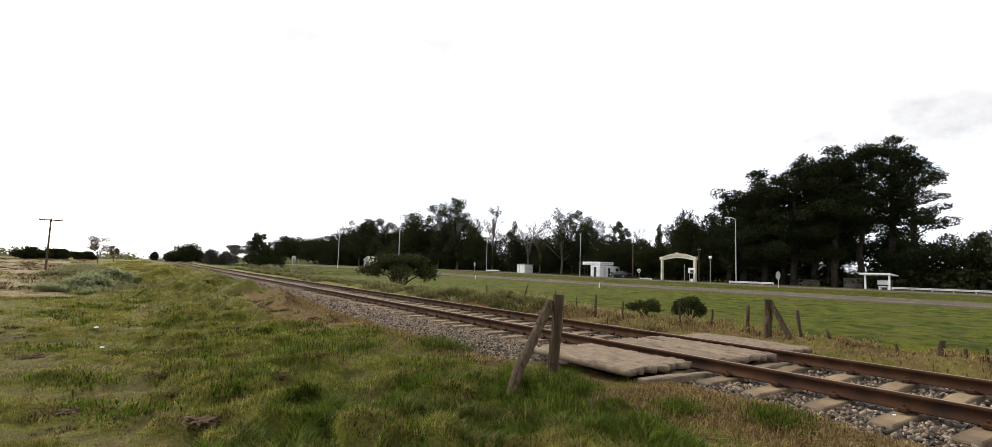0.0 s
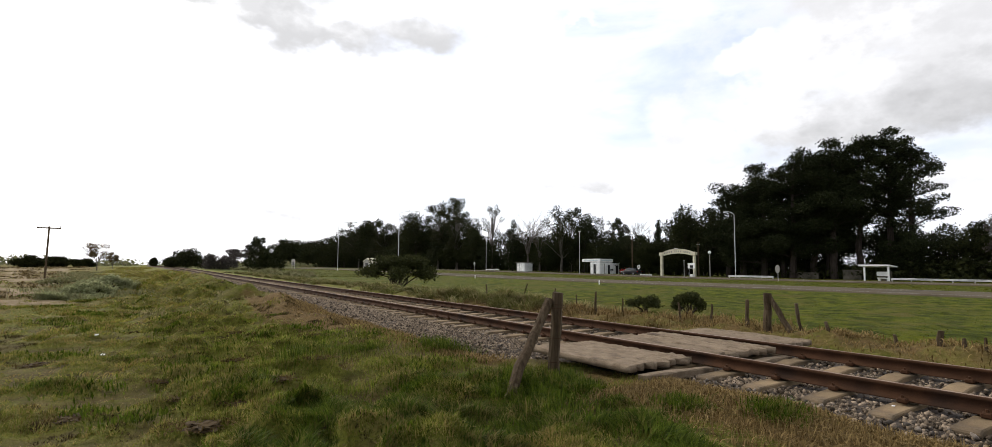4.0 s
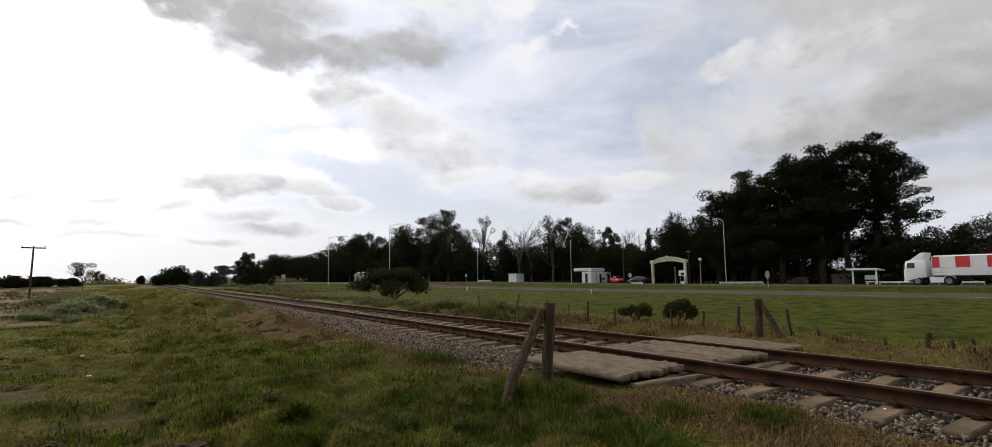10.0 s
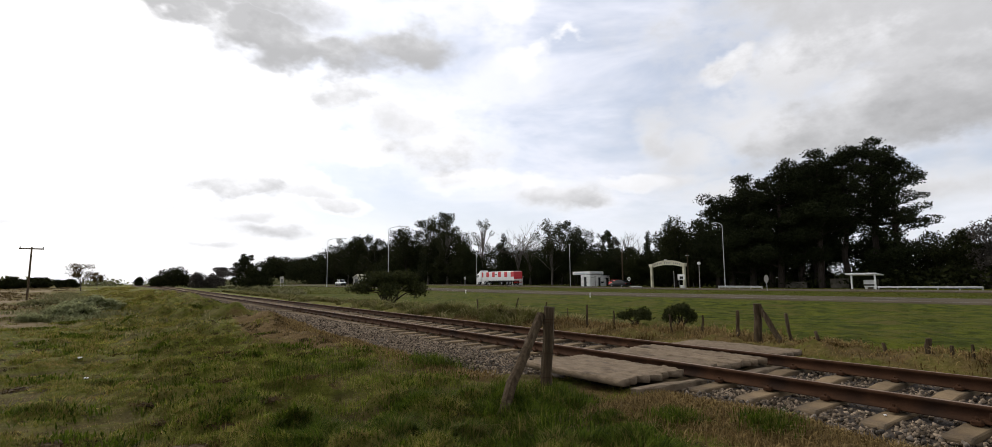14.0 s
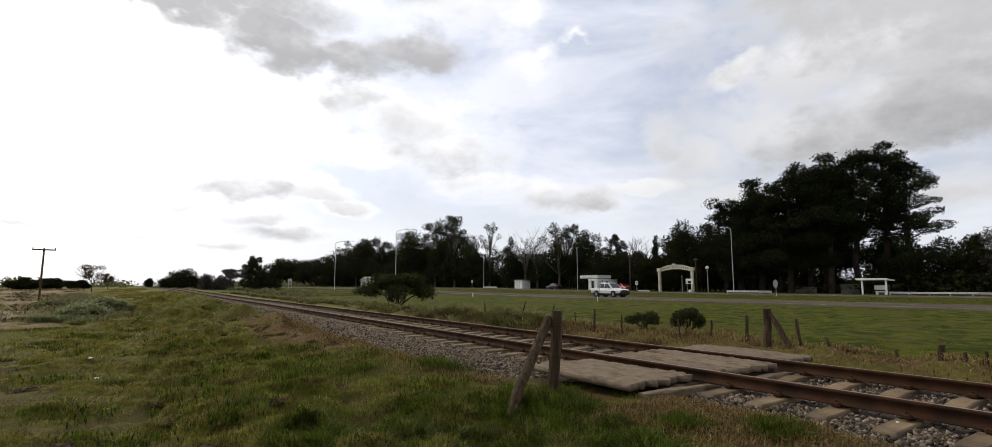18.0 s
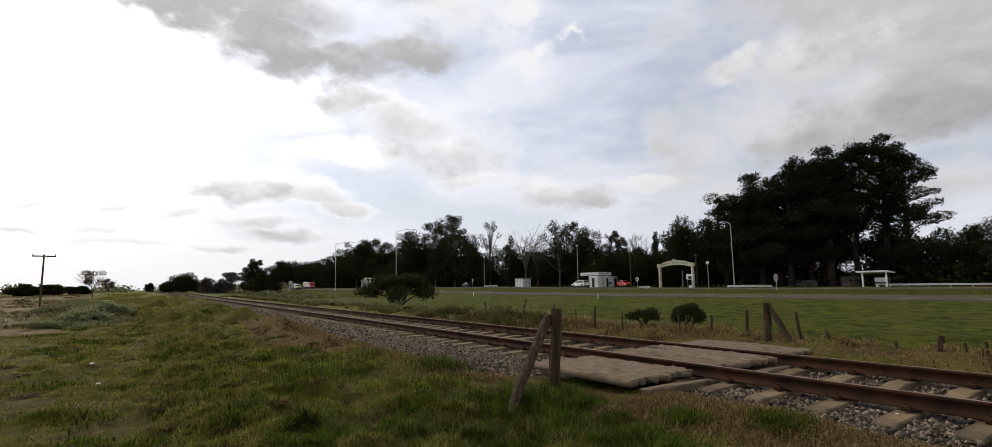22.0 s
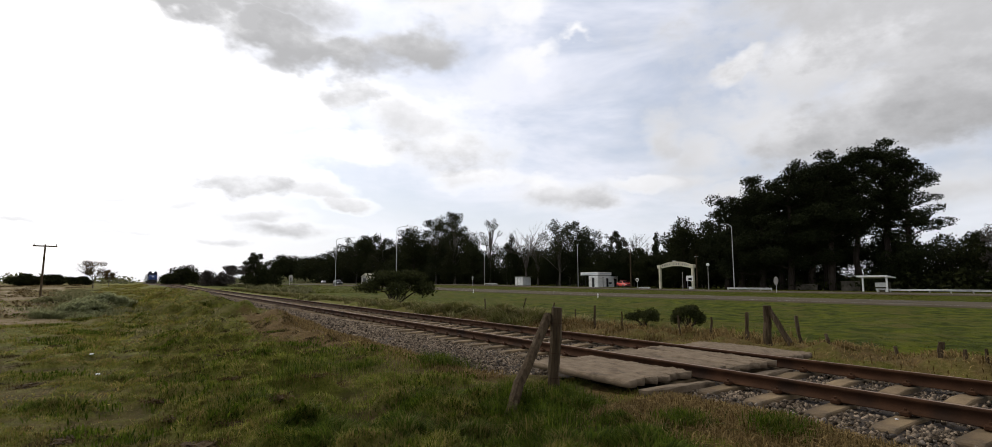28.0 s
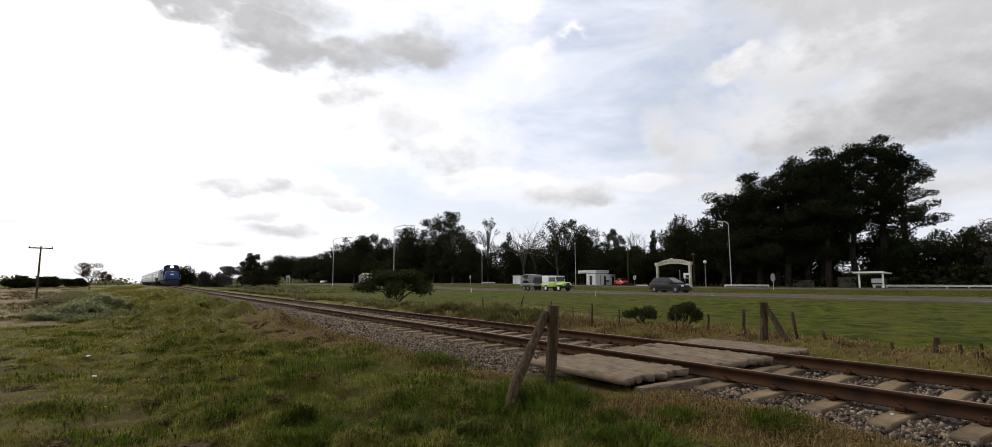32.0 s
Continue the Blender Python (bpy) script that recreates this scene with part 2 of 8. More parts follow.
def mat(name, a, b, rough=0.8, scale=6.0, grain=60.0, bump=0.3, metal=0.0, vary=0.0, stretch=(1, 1, 1), c=None, cover=0.5, coord="Object", dist=0.01, spec=0.18):
    """Two-tone surface: broad stains between a and b, fine grain and relief, an optional third tone in patches, and a shift from piece to piece."""
    m, nt, bsdf = _nodes(name)
    N, L = nt.nodes.new, nt.links.new
    tc, mp = N("ShaderNodeTexCoord"), N("ShaderNodeMapping")
    L(tc.outputs[coord], mp.inputs[0])
    mp.inputs["Scale"].default_value = stretch
    n1, n2 = N("ShaderNodeTexNoise"), N("ShaderNodeTexNoise")
    for n, s, d in ((n1, scale, 5.0), (n2, grain, 3.0)):
        L(mp.outputs[0], n.inputs["Vector"])
        n.inputs["Scale"].default_value, n.inputs["Detail"].default_value = s, d
    r = N("ShaderNodeMapRange")
    L(n1.outputs["Fac"], r.inputs["Value"])
    r.inputs["From Min"].default_value, r.inputs["From Max"].default_value = 0.3, 0.7
    mix = N("ShaderNodeMix")
    mix.data_type = "RGBA"
    L(r.outputs[0], mix.inputs[0])
    mix.inputs[6].default_value, mix.inputs[7].default_value = (*a, 1), (*b, 1)
    col = mix.outputs[2]
    if c:
        n3 = N("ShaderNodeTexNoise")
        L(mp.outputs[0], n3.inputs["Vector"])
        n3.inputs["Scale"].default_value, n3.inputs["Detail"].default_value = scale * 0.37, 6.0
        r3 = N("ShaderNodeMapRange")
        L(n3.outputs["Fac"], r3.inputs["Value"])
        r3.inputs["From Min"].default_value, r3.inputs["From Max"].default_value = cover, cover + 0.14
        m3 = N("ShaderNodeMix")
        m3.data_type = "RGBA"
        L(r3.outputs[0], m3.inputs[0]), L(col, m3.inputs[6])
        m3.inputs[7].default_value = (*c, 1)
        col = m3.outputs[2]
    hsv = N("ShaderNodeHueSaturation")
    g = N("ShaderNodeMapRange")
    L(n2.outputs["Fac"], g.inputs["Value"])
    g.inputs["To Min"].default_value, g.inputs["To Max"].default_value = 0.72, 1.28
    val = g.outputs[0]
    if vary:
        oi = N("ShaderNodeObjectInfo")
        v = N("ShaderNodeMapRange")
        L(oi.outputs["Random"], v.inputs["Value"])
        v.inputs["To Min"].default_value, v.inputs["To Max"].default_value = 1 - vary, 1 + vary
        mu = N("ShaderNodeMath")
        mu.operation = "MULTIPLY"
        L(val, mu.inputs[0]), L(v.outputs[0], mu.inputs[1])
        val = mu.outputs[0]
    L(val, hsv.inputs["Value"]), L(col, hsv.inputs["Color"])
    L(hsv.outputs[0], bsdf.inputs["Base Color"])
    bsdf.inputs["Roughness"].default_value, bsdf.inputs["Metallic"].default_value = rough, metal
    bsdf.inputs["Specular IOR Level"].default_value = spec
    if bump:
        bp = N("ShaderNodeBump")
        bp.inputs["Strength"].default_value, bp.inputs["Distance"].default_value = bump, dist
        ad = N("ShaderNodeMath")
        ad.operation = "ADD"
        L(n1.outputs["Fac"], ad.inputs[0]), L(n2.outputs["Fac"], ad.inputs[1])
        L(ad.outputs[0], bp.inputs["Height"])
        L(bp.outputs[0], bsdf.inputs["Normal"])
    return m


def leafy(name, a, b, rough=0.6, through_=0.25, dry=None, share=0.15, size=0.9, patch=0.0):
    """Leaves and blades: each island its own tone between a and b, some dry, thin enough to let light through."""
    m, nt, bsdf = _nodes(name)
    N, L = nt.nodes.new, nt.links.new
    geo = N("ShaderNodeNewGeometry")
    mix = N("ShaderNodeMix")
    mix.data_type = "RGBA"
    L(geo.outputs["Random Per Island"], mix.inputs[0])
    mix.inputs[6].default_value, mix.inputs[7].default_value = (*a, 1), (*b, 1)
    col = mix.outputs[2]
    tc, n = N("ShaderNodeTexCoord"), N("ShaderNodeTexNoise")
    L(tc.outputs["Object"], n.inputs["Vector"])
    n.inputs["Scale"].default_value, n.inputs["Detail"].default_value = size, 5.0
    if dry:
        k = N("ShaderNodeMath")
        k.operation = "ADD"
        L(n.outputs["Fac"], k.inputs[0])
        sc = N("ShaderNodeMath")
        sc.operation = "MULTIPLY"
        L(geo.outputs["Random Per Island"], sc.inputs[0])
        sc.inputs[1].default_value = 0.5
        L(sc.outputs[0], k.inputs[1])
        r = N("ShaderNodeMapRange")
        L(k.outputs[0], r.inputs["Value"])
        r.inputs["From Min"].default_value, r.inputs["From Max"].default_value = 0.95 - share, 1.15 - share
        m2 = N("ShaderNodeMix")
        m2.data_type = "RGBA"
        L(r.outputs[0], m2.inputs[0]), L(col, m2.inputs[6])
        m2.inputs[7].default_value = (*dry, 1)
        col = m2.outputs[2]
    if patch:
        n4, r4, hsv = N("ShaderNodeTexNoise"), N("ShaderNodeMapRange"), N("ShaderNodeHueSaturation")
        L(tc.outputs["Object"], n4.inputs["Vector"])
        n4.inputs["Scale"].default_value, n4.inputs["Detail"].default_value = size * 2.6, 4.0
        L(n4.outputs["Fac"], r4.inputs["Value"])
        r4.inputs["From Min"].default_value, r4.inputs["From Max"].default_value = 0.32, 0.68
        r4.inputs["To Min"].default_value, r4.inputs["To Max"].default_value = 1 - patch, 1 + patch
        L(r4.outputs[0], hsv.inputs["Value"]), L(col, hsv.inputs["Color"])
        col = hsv.outputs[0]
    L(col, bsdf.inputs["Base Color"])
    bsdf.inputs["Roughness"].default_value = rough
    bsdf.inputs["Specular IOR Level"].default_value = 0.06
    tr, ms = N("ShaderNodeBsdfTranslucent"), N("ShaderNodeMixShader")
    L(col, tr.inputs[0])
    ms.inputs[0].default_value = through_
    L(bsdf.outputs[0], ms.inputs[1]), L(tr.outputs[0], ms.inputs[2])
    L(ms.outputs[0], nt.nodes["Material Output"].inputs[0])
    return m


def paint(name, col, rough=0.3, metal=0.0, dirt=0.06, spec=0.5):
    """Vehicle or metal paint with a thin dusty film."""
    m, nt, bsdf = _nodes(name)
    N, L = nt.nodes.new, nt.links.new
    tc, n = N("ShaderNodeTexCoord"), N("ShaderNodeTexNoise")
    L(tc.outputs["Object"], n.inputs["Vector"])
    n.inputs["Scale"].default_value, n.inputs["Detail"].default_value = 3.5, 6.0
    r = N("ShaderNodeMapRange")
    L(n.outputs["Fac"], r.inputs["Value"])
    r.inputs["From Min"].default_value, r.inputs["From Max"].default_value = 0.35, 0.8
    r.inputs["To Max"].default_value = dirt
    mix = N("ShaderNodeMix")
    mix.data_type = "RGBA"
    L(r.outputs[0], mix.inputs[0])
    mix.inputs[6].default_value, mix.inputs[7].default_value = (*col, 1), (0.22, 0.19, 0.15, 1)
    L(mix.outputs[2], bsdf.inputs["Base Color"])
    rr = N("ShaderNodeMapRange")
    L(n.outputs["Fac"], rr.inputs["Value"])
    rr.inputs["To Min"].default_value, rr.inputs["To Max"].default_value = rough * 0.7, rough * 1.6
    L(rr.outputs[0], bsdf.inputs["Roughness"])
    bsdf.inputs["Metallic"].default_value, bsdf.inputs["Specular IOR Level"].default_value = metal, spec
    return m


def glow(name, col, power):
    m, nt, bsdf = _nodes(name)
    bsdf.inputs["Base Color"].default_value = (*col, 1)
    bsdf.inputs["Emission Color"].default_value = (*col, 1)
    bsdf.inputs["Emission Strength"].default_value = power
    return m


def ground_material():
    """Short winter turf with dry and bare patches; the masks say where sand, stone dust, dead grass and darkened
    hollows lie.
    """
    m, nt, bsdf = _nodes("turf")
    N, L = nt.nodes.new, nt.links.new
    tc = N("ShaderNodeTexCoord")

    def noise_(s, d=5.0, r=0.6):
        n = N("ShaderNodeTexNoise")
        L(tc.outputs["Object"], n.inputs["Vector"])
        n.inputs["Scale"].default_value, n.inputs["Detail"].default_value, n.inputs["Roughness"].default_value = s, d, r
        return n.outputs["Fac"]

    def ramp(v, lo, hi):
        n = N("ShaderNodeMapRange")
        L(v, n.inputs["Value"])
        n.inputs["From Min"].default_value, n.inputs["From Max"].default_value = lo, hi
        return n.outputs[0]

    def mixc(f, a, b):
        n = N("ShaderNodeMix")
        n.data_type = "RGBA"
        L(f, n.inputs[0])
        for s, v in ((n.inputs[6], a), (n.inputs[7], b)):
            if isinstance(v, tuple):
                s.default_value = (*v, 1)
            else:
                L(v, s)
        return n.outputs[2]

    def attr(name):
        n = N("ShaderNodeAttribute")
        n.attribute_name = name
        return n.outputs["Fac"]

    def add(a, b, k):
        n, q = N("ShaderNodeMath"), N("ShaderNodeMath")
        q.operation, n.operation = "MULTIPLY_ADD", "ADD"
        L(b, q.inputs[0])
        q.inputs[1].default_value, q.inputs[2].default_value = k, -k * 0.5
        L(a, n.inputs[0]), L(q.outputs[0], n.inputs[1])
        return n.outputs[0]

    big, mid, fine, tiny = noise_(0.35), noise_(1.7), noise_(14.0), noise_(38.0, 4.0, 0.7)
    lump = noise_(5.0, 6.0, 0.65)
    green = mixc(ramp(lump, 0.36, 0.64), (0.070, 0.081, 0.011), (0.172, 0.166, 0.029))
    green = mixc(ramp(add(mid, fine, 0.5), 0.50, 0.72), green, (0.180, 0.154, 0.050))
    green = mixc(ramp(add(big, lump, 0.6), 0.50, 0.68), green, (0.150, 0.124, 0.042))
    green = mixc(ramp(tiny, 0.52, 0.7), green, (0.040, 0.046, 0.012))
    green = mixc(ramp(add(noise_(3.3, 6.0), fine, 0.3), 0.60, 0.68), green, (0.050, 0.036, 0.020))
    # hollows: brown soil, with the shade between the hummocks painted in
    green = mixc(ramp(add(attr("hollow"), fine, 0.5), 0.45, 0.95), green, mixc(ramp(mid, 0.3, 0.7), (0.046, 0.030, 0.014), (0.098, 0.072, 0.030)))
    tuft = noise_(1.1, 6.0, 0.62)
    mown = mixc(ramp(tuft, 0.40, 0.60), (0.026, 0.037, 0.003), (0.096, 0.108, 0.009))
    mown = mixc(ramp(add(big, tuft, 0.5), 0.54, 0.70), mown, (0.090, 0.074, 0.020))
    mown = mixc(ramp(lump, 0.52, 0.72), mown, (0.044, 0.055, 0.006))
    mown = mixc(ramp(noise_(0.12, 4.0), 0.5, 0.62), mown, mixc(ramp(lump, 0.35, 0.65), (0.048, 0.050, 0.007), (0.100, 0.095, 0.018)))
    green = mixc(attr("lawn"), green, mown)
    col = mixc(ramp(add(attr("dry"), mid, 0.9), 0.35, 0.75), green, mixc(ramp(fine, 0.3, 0.7), (0.085, 0.052, 0.020), (0.165, 0.112, 0.045)))
    col = mixc(ramp(add(attr("sand"), mid, 0.8), 0.4, 0.7), col, mixc(ramp(mid, 0.3, 0.7), (0.165, 0.122, 0.070), (0.255, 0.196, 0.124)))
    col = mixc(ramp(add(attr("stone"), fine, 0.8), 0.4, 0.7), col, mixc(ramp(fine, 0.3, 0.7), (0.10, 0.085, 0.07), (0.19, 0.165, 0.145)))
    L(col, bsdf.inputs["Base Color"])
    bsdf.inputs["Roughness"].default_value = 0.95
    bsdf.inputs["Specular IOR Level"].default_value = 0.06
    bp = N("ShaderNodeBump")
    bp.inputs["Strength"].default_value, bp.inputs["Distance"].default_value = 0.8, 0.08
    L(add(add(add(mid, lump, 1.0), noise_(11.0), 0.8), tiny, 0.7), bp.inputs["Height"])
    L(bp.outputs[0], bsdf.inputs["Normal"])
    return m


M = {
    "ground": ground_material(),
    "asphalt": mat("asphalt", (0.074, 0.060, 0.041), (0.110, 0.092, 0.066), 0.95, 0.4, 40, 0.25, c=(0.052, 0.048, 0.042), cover=0.56, spec=0.03),
    "line": mat("road_paint", (0.22, 0.215, 0.2), (0.34, 0.335, 0.31), 0.7, 2.0, 30, 0.1),
    "rust": mat("rusty_steel", (0.032, 0.0145, 0.007), (0.062, 0.029, 0.014), 0.9, 4.0, 70, 0.35, spec=0.12, c=(0.024, 0.013, 0.008), cover=0.54),
    "railtop": mat("worn_rail_head", (0.16, 0.10, 0.065), (0.25, 0.175, 0.12), 0.55, 3.0, 60, 0.1, metal=0.6),
    "concrete": mat("weathered_concrete", (0.130, 0.090, 0.051), (0.215, 0.155, 0.089), 0.92, 5.0, 50, 0.5, vary=0.22, c=(0.095, 0.072, 0.048), cover=0.55),
    "plank": mat("grey_crossing_concrete", (0.120, 0.088, 0.057), (0.208, 0.158, 0.107), 0.95, 6.0, 55, 0.9, vary=0.08, stretch=(1.6, 0.8, 2), c=(0.072, 0.053, 0.036), cover=0.57),
    "ballast": mat("ballast_bed", (0.030, 0.023, 0.018), (0.066, 0.053, 0.042), 0.95, 3.0, 30, 0.8, dist=0.03),
    "timber": mat("weathered_timber", (0.034, 0.023, 0.012), (0.088, 0.061, 0.035), 0.95, 7.0, 40, 1.0, vary=0.2, stretch=(4, 4, 0.4), c=(0.135, 0.102, 0.066), cover=0.56),
    "bark": mat("bark", (0.018, 0.013, 0.010), (0.042, 0.033, 0.025), 0.95, 2.0, 14, 0.8, stretch=(2, 2, 0.5), vary=0.2),
    "pale_bark": mat("pale_bark", (0.070, 0.060, 0.050), (0.135, 0.120, 0.102), 0.9, 1.2, 10, 0.4, vary=0.2),
    "twig": mat("bare_twigs", (0.052, 0.043, 0.036), (0.100, 0.086, 0.073), 0.95, 2.0, 12, 0.2, vary=0.2),
    "leaf_pine": leafy("pine_needles", (0.009, 0.012, 0.004), (0.022, 0.027, 0.009), 0.8, 0.08),
    "leaf_dark": leafy("dark_leaves", (0.010, 0.013, 0.004), (0.028, 0.031, 0.009), 0.8, 0.12),
    "leaf_euc": leafy("gum_leaves", (0.013, 0.016, 0.006), (0.036, 0.037, 0.015), 0.8, 0.15),
    "leaf_shrub": leafy("shrub_leaves", (0.016, 0.020, 0.006), (0.052, 0.056, 0.018), 0.8, 0.2),
    "leaf_grey": leafy("grey_weeds", (0.12, 0.125, 0.055), (0.24, 0.22, 0.11), 0.8, 0.25),
    "sod_grass": leafy("dead_clumps", (0.028, 0.020, 0.010), (0.092, 0.070, 0.032), 0.9, 0.15),
    "leaf_weed": leafy("sage_green_weeds", (0.150, 0.165, 0.076), (0.340, 0.345, 0.185), 0.8, 0.4),
    "leaf_bare": leafy("bare_twig_haze", (0.036, 0.031, 0.026), (0.098, 0.086, 0.074), 0.9, 0.15),
    "leaf_brown": leafy("brown_twigs", (0.052, 0.034, 0.012), (0.125, 0.084, 0.032), 0.9, 0.15),
    "grass": leafy("green_grass", (0.024, 0.043, 0.003), (0.104, 0.138, 0.014), 0.7, 0.4, dry=(0.16, 0.132, 0.04), share=0.12, size=2.2, patch=0.45),
    "young": leafy("young_grass", (0.066, 0.096, 0.010), (0.250, 0.262, 0.042), 0.75, 0.38, dry=(0.2, 0.16, 0.055), share=0.14, size=2.0, patch=0.4),
    "turf": leafy("short_turf", (0.080, 0.098, 0.013), (0.250, 0.238, 0.047), 0.8, 0.32, dry=(0.25, 0.184, 0.065), share=0.22, size=1.6, patch=0.45),
    "straw": leafy("dry_straw", (0.080, 0.050, 0.019), (0.290, 0.205, 0.085), 0.85, 0.25),
    "tussock": leafy("yellow_green_tussock", (0.080, 0.086, 0.022), (0.250, 0.236, 0.086), 0.8, 0.3, dry=(0.25, 0.205, 0.10), share=0.2, size=1.1, patch=0.45),
    # grey-green scrub leaves, paled to paint distance haze into the colour
    "leaf_hazed": leafy("hazed_scrub", (0.085, 0.095, 0.042), (0.22, 0.22, 0.11), 0.8, 0.25, dry=(0.16, 0.13, 0.06), share=0.1),
    # strong patches put the humps' lit tops and dark sides into the colour
    "hump": leafy("hump_grass", (0.114, 0.122, 0.018), (0.335, 0.302, 0.066), 0.8, 0.32, dry=(0.23, 0.162, 0.058), share=0.2, size=1.0, patch=0.55),
    "dead_turf": leafy("dead_turf", (0.060, 0.042, 0.018), (0.235, 0.176, 0.080), 0.9, 0.2, size=1.6, patch=0.4),
    "verge": leafy("verge_blades", (0.036, 0.046, 0.004), (0.104, 0.106, 0.010), 0.85, 0.4, dry=(0.095, 0.076, 0.022), share=0.16, size=0.5, patch=0.5),
    "clod": mat("dark_soil", (0.030, 0.019, 0.009), (0.072, 0.047, 0.020), 1.0, 8.0, 40, 0.8, dist=0.02),
    "white": mat("white_paint", (0.62, 0.62, 0.60), (0.78, 0.78, 0.76), 0.6, 1.2, 20, 0.1, c=(0.45, 0.43, 0.40), cover=0.64),
    "cream": mat("cream_render", (0.50, 0.47, 0.34), (0.62, 0.585, 0.44), 0.8, 1.0, 25, 0.2, c=(0.36, 0.32, 0.23), cover=0.6),
    "grey_wall": mat("grey_render", (0.22, 0.21, 0.195), (0.32, 0.31, 0.285), 0.9, 0.8, 20, 0.3, c=(0.13, 0.12, 0.105), cover=0.54),
    # render darkened to paint the shade under the pines and the shelter roof
    "shade_wall": mat("shaded_render", (0.055, 0.048, 0.036), (0.125, 0.11, 0.085), 0.95, 1.4, 20, 0.4, c=(0.04, 0.036, 0.022), cover=0.5),
    "galv": mat("galvanised_steel", (0.36, 0.365, 0.36), (0.52, 0.525, 0.52), 0.6, 3.0, 40, 0.1, metal=0.2),
    # near-black: paints the unlit inside of openings; also grilles and lettering
    "dark": mat("dark_opening", (0.012, 0.012, 0.013), (0.025, 0.025, 0.026), 0.6, 2.0, 30, 0.1),
    "tyre": mat("tyre_rubber", (0.014, 0.014, 0.014), (0.028, 0.027, 0.026), 0.85, 8.0, 60, 0.2),
    "chassis": mat("chassis_black", (0.02, 0.02, 0.02), (0.045, 0.042, 0.04), 0.7, 3.0, 30, 0.1),
    "rim": mat("rim_alloy", (0.16, 0.16, 0.16), (0.28, 0.28, 0.28), 0.45, 5.0, 40, 0.05, metal=0.7),
    "glass": paint("tinted_glass", (0.02, 0.024, 0.028), 0.06, 0.0, 0.05),
    "lens": paint("clear_lens", (0.75, 0.76, 0.78), 0.1, 0.0, 0.05),
    "tail": paint("red_lens", (0.35, 0.015, 0.012), 0.15, 0.0, 0.05),
    "bluegrey": mat("pale_blue_panel", (0.42, 0.50, 0.54), (0.54, 0.61, 0.65), 0.6, 1.5, 20, 0.1),
    "litter": mat("white_plastic", (0.75, 0.75, 0.74), (0.85, 0.85, 0.84), 0.5, 9.0, 50, 0.1),
}

# ---- building helpers ----
def smoothstep(a, b, v):
    t = np.clip((v - a) / (b - a), 0, 1)
    return t * t * (3 - 2 * t)


def mesh_of(name, verts, faces, material, smooth=False):
    """A mesh from arrays: faces is an array of equal-sided faces."""
    verts, faces = np.asarray(verts, np.float32), np.asarray(faces, np.int32)
    me = bpy.data.meshes.new(name)
    n, k = faces.shape
    me.vertices.add(len(verts))
    me.vertices.foreach_set("co", verts.ravel())
    me.loops.add(n * k)
    me.loops.foreach_set("vertex_index", faces.ravel())
    me.polygons.add(n)
    me.polygons.foreach_set("loop_start", np.arange(0, n * k, k, dtype=np.int32))
    me.update(calc_edges=True)
    me.validate()
    if smooth:
        me.polygons.foreach_set("use_smooth", np.ones(len(me.polygons), bool))
    me.materials.append(material)
    return me


def thing(name, m=None, label="", category="", group="", kind=""):
    ob = new(name)
    if m is not None:
        ob.matrix_basis = m
    return tagged(ob, label, category, group, kind)


def part(name, bm, material, parent, label=""):
    """Links a bmesh, or a ready mesh, as one mesh object under a thing or part."""
    if isinstance(bm, bmesh.types.BMesh):
        me = bpy.data.meshes.new(name)
        bm.to_mesh(me)
        bm.free()
        if material:
            me.materials.append(material)
    else:
        me = bm
    ob = new(name, me)
    ob.parent = parent
    if label:
        ob["label"] = label
    return ob


def setting(name, bm, material, label, category):
    me = bm
    if isinstance(bm, bmesh.types.BMesh):
        me = bpy.data.meshes.new(name)
        bm.to_mesh(me)
        bm.free()
        me.materials.append(material)
    return tagged(new(name, me), label, category, kind="structure")


def add_box(bm, lo, hi, bevel=0.0, m=None):
    r = bmesh.ops.create_cube(bm, size=1.0)
    c, s = [(a + b) / 2 for a, b in zip(lo, hi)], [b - a for a, b in zip(lo, hi)]
    mm = Matrix.Translation(c) @ Matrix.Diagonal((*s, 1))
    bmesh.ops.transform(bm, matrix=mm, verts=r["verts"])
    vs = r["verts"]
    if bevel:
        es = list({e for v in vs for e in v.link_edges})
        g = bmesh.ops.bevel(bm, geom=es, offset=bevel, segments=1, profile=0.6, affect="EDGES")
        vs = list({v for f in g["faces"] for v in f.verts} | {v for v in vs if v.is_valid})
    if m is not None:
        bmesh.ops.transform(bm, matrix=m, verts=vs)
    return vs


def box(lo, hi, bevel=0.0, m=None):
    bm = bmesh.new()
    add_box(bm, lo, hi, bevel, m)
    return bm


def add_tube(bm, a, b, r0, r1, sides=8, cap=True):
    """A tapered round bar from a to b."""
    a, b = Vector(a), Vector(b)
    d = b - a
    r = bmesh.ops.create_cone(bm, cap_ends=cap, segments=sides, radius1=r0, radius2=r1, depth=d.length)
    m = Matrix.Translation((a + b) / 2) @ d.to_track_quat("Z", "Y").to_matrix().to_4x4()
    bmesh.ops.transform(bm, matrix=m, verts=r["verts"])
    return r["verts"]


def tube(a, b, r0, r1=None, sides=8):
    bm = bmesh.new()
    add_tube(bm, a, b, r0, r0 if r1 is None else r1, sides)
    return bm


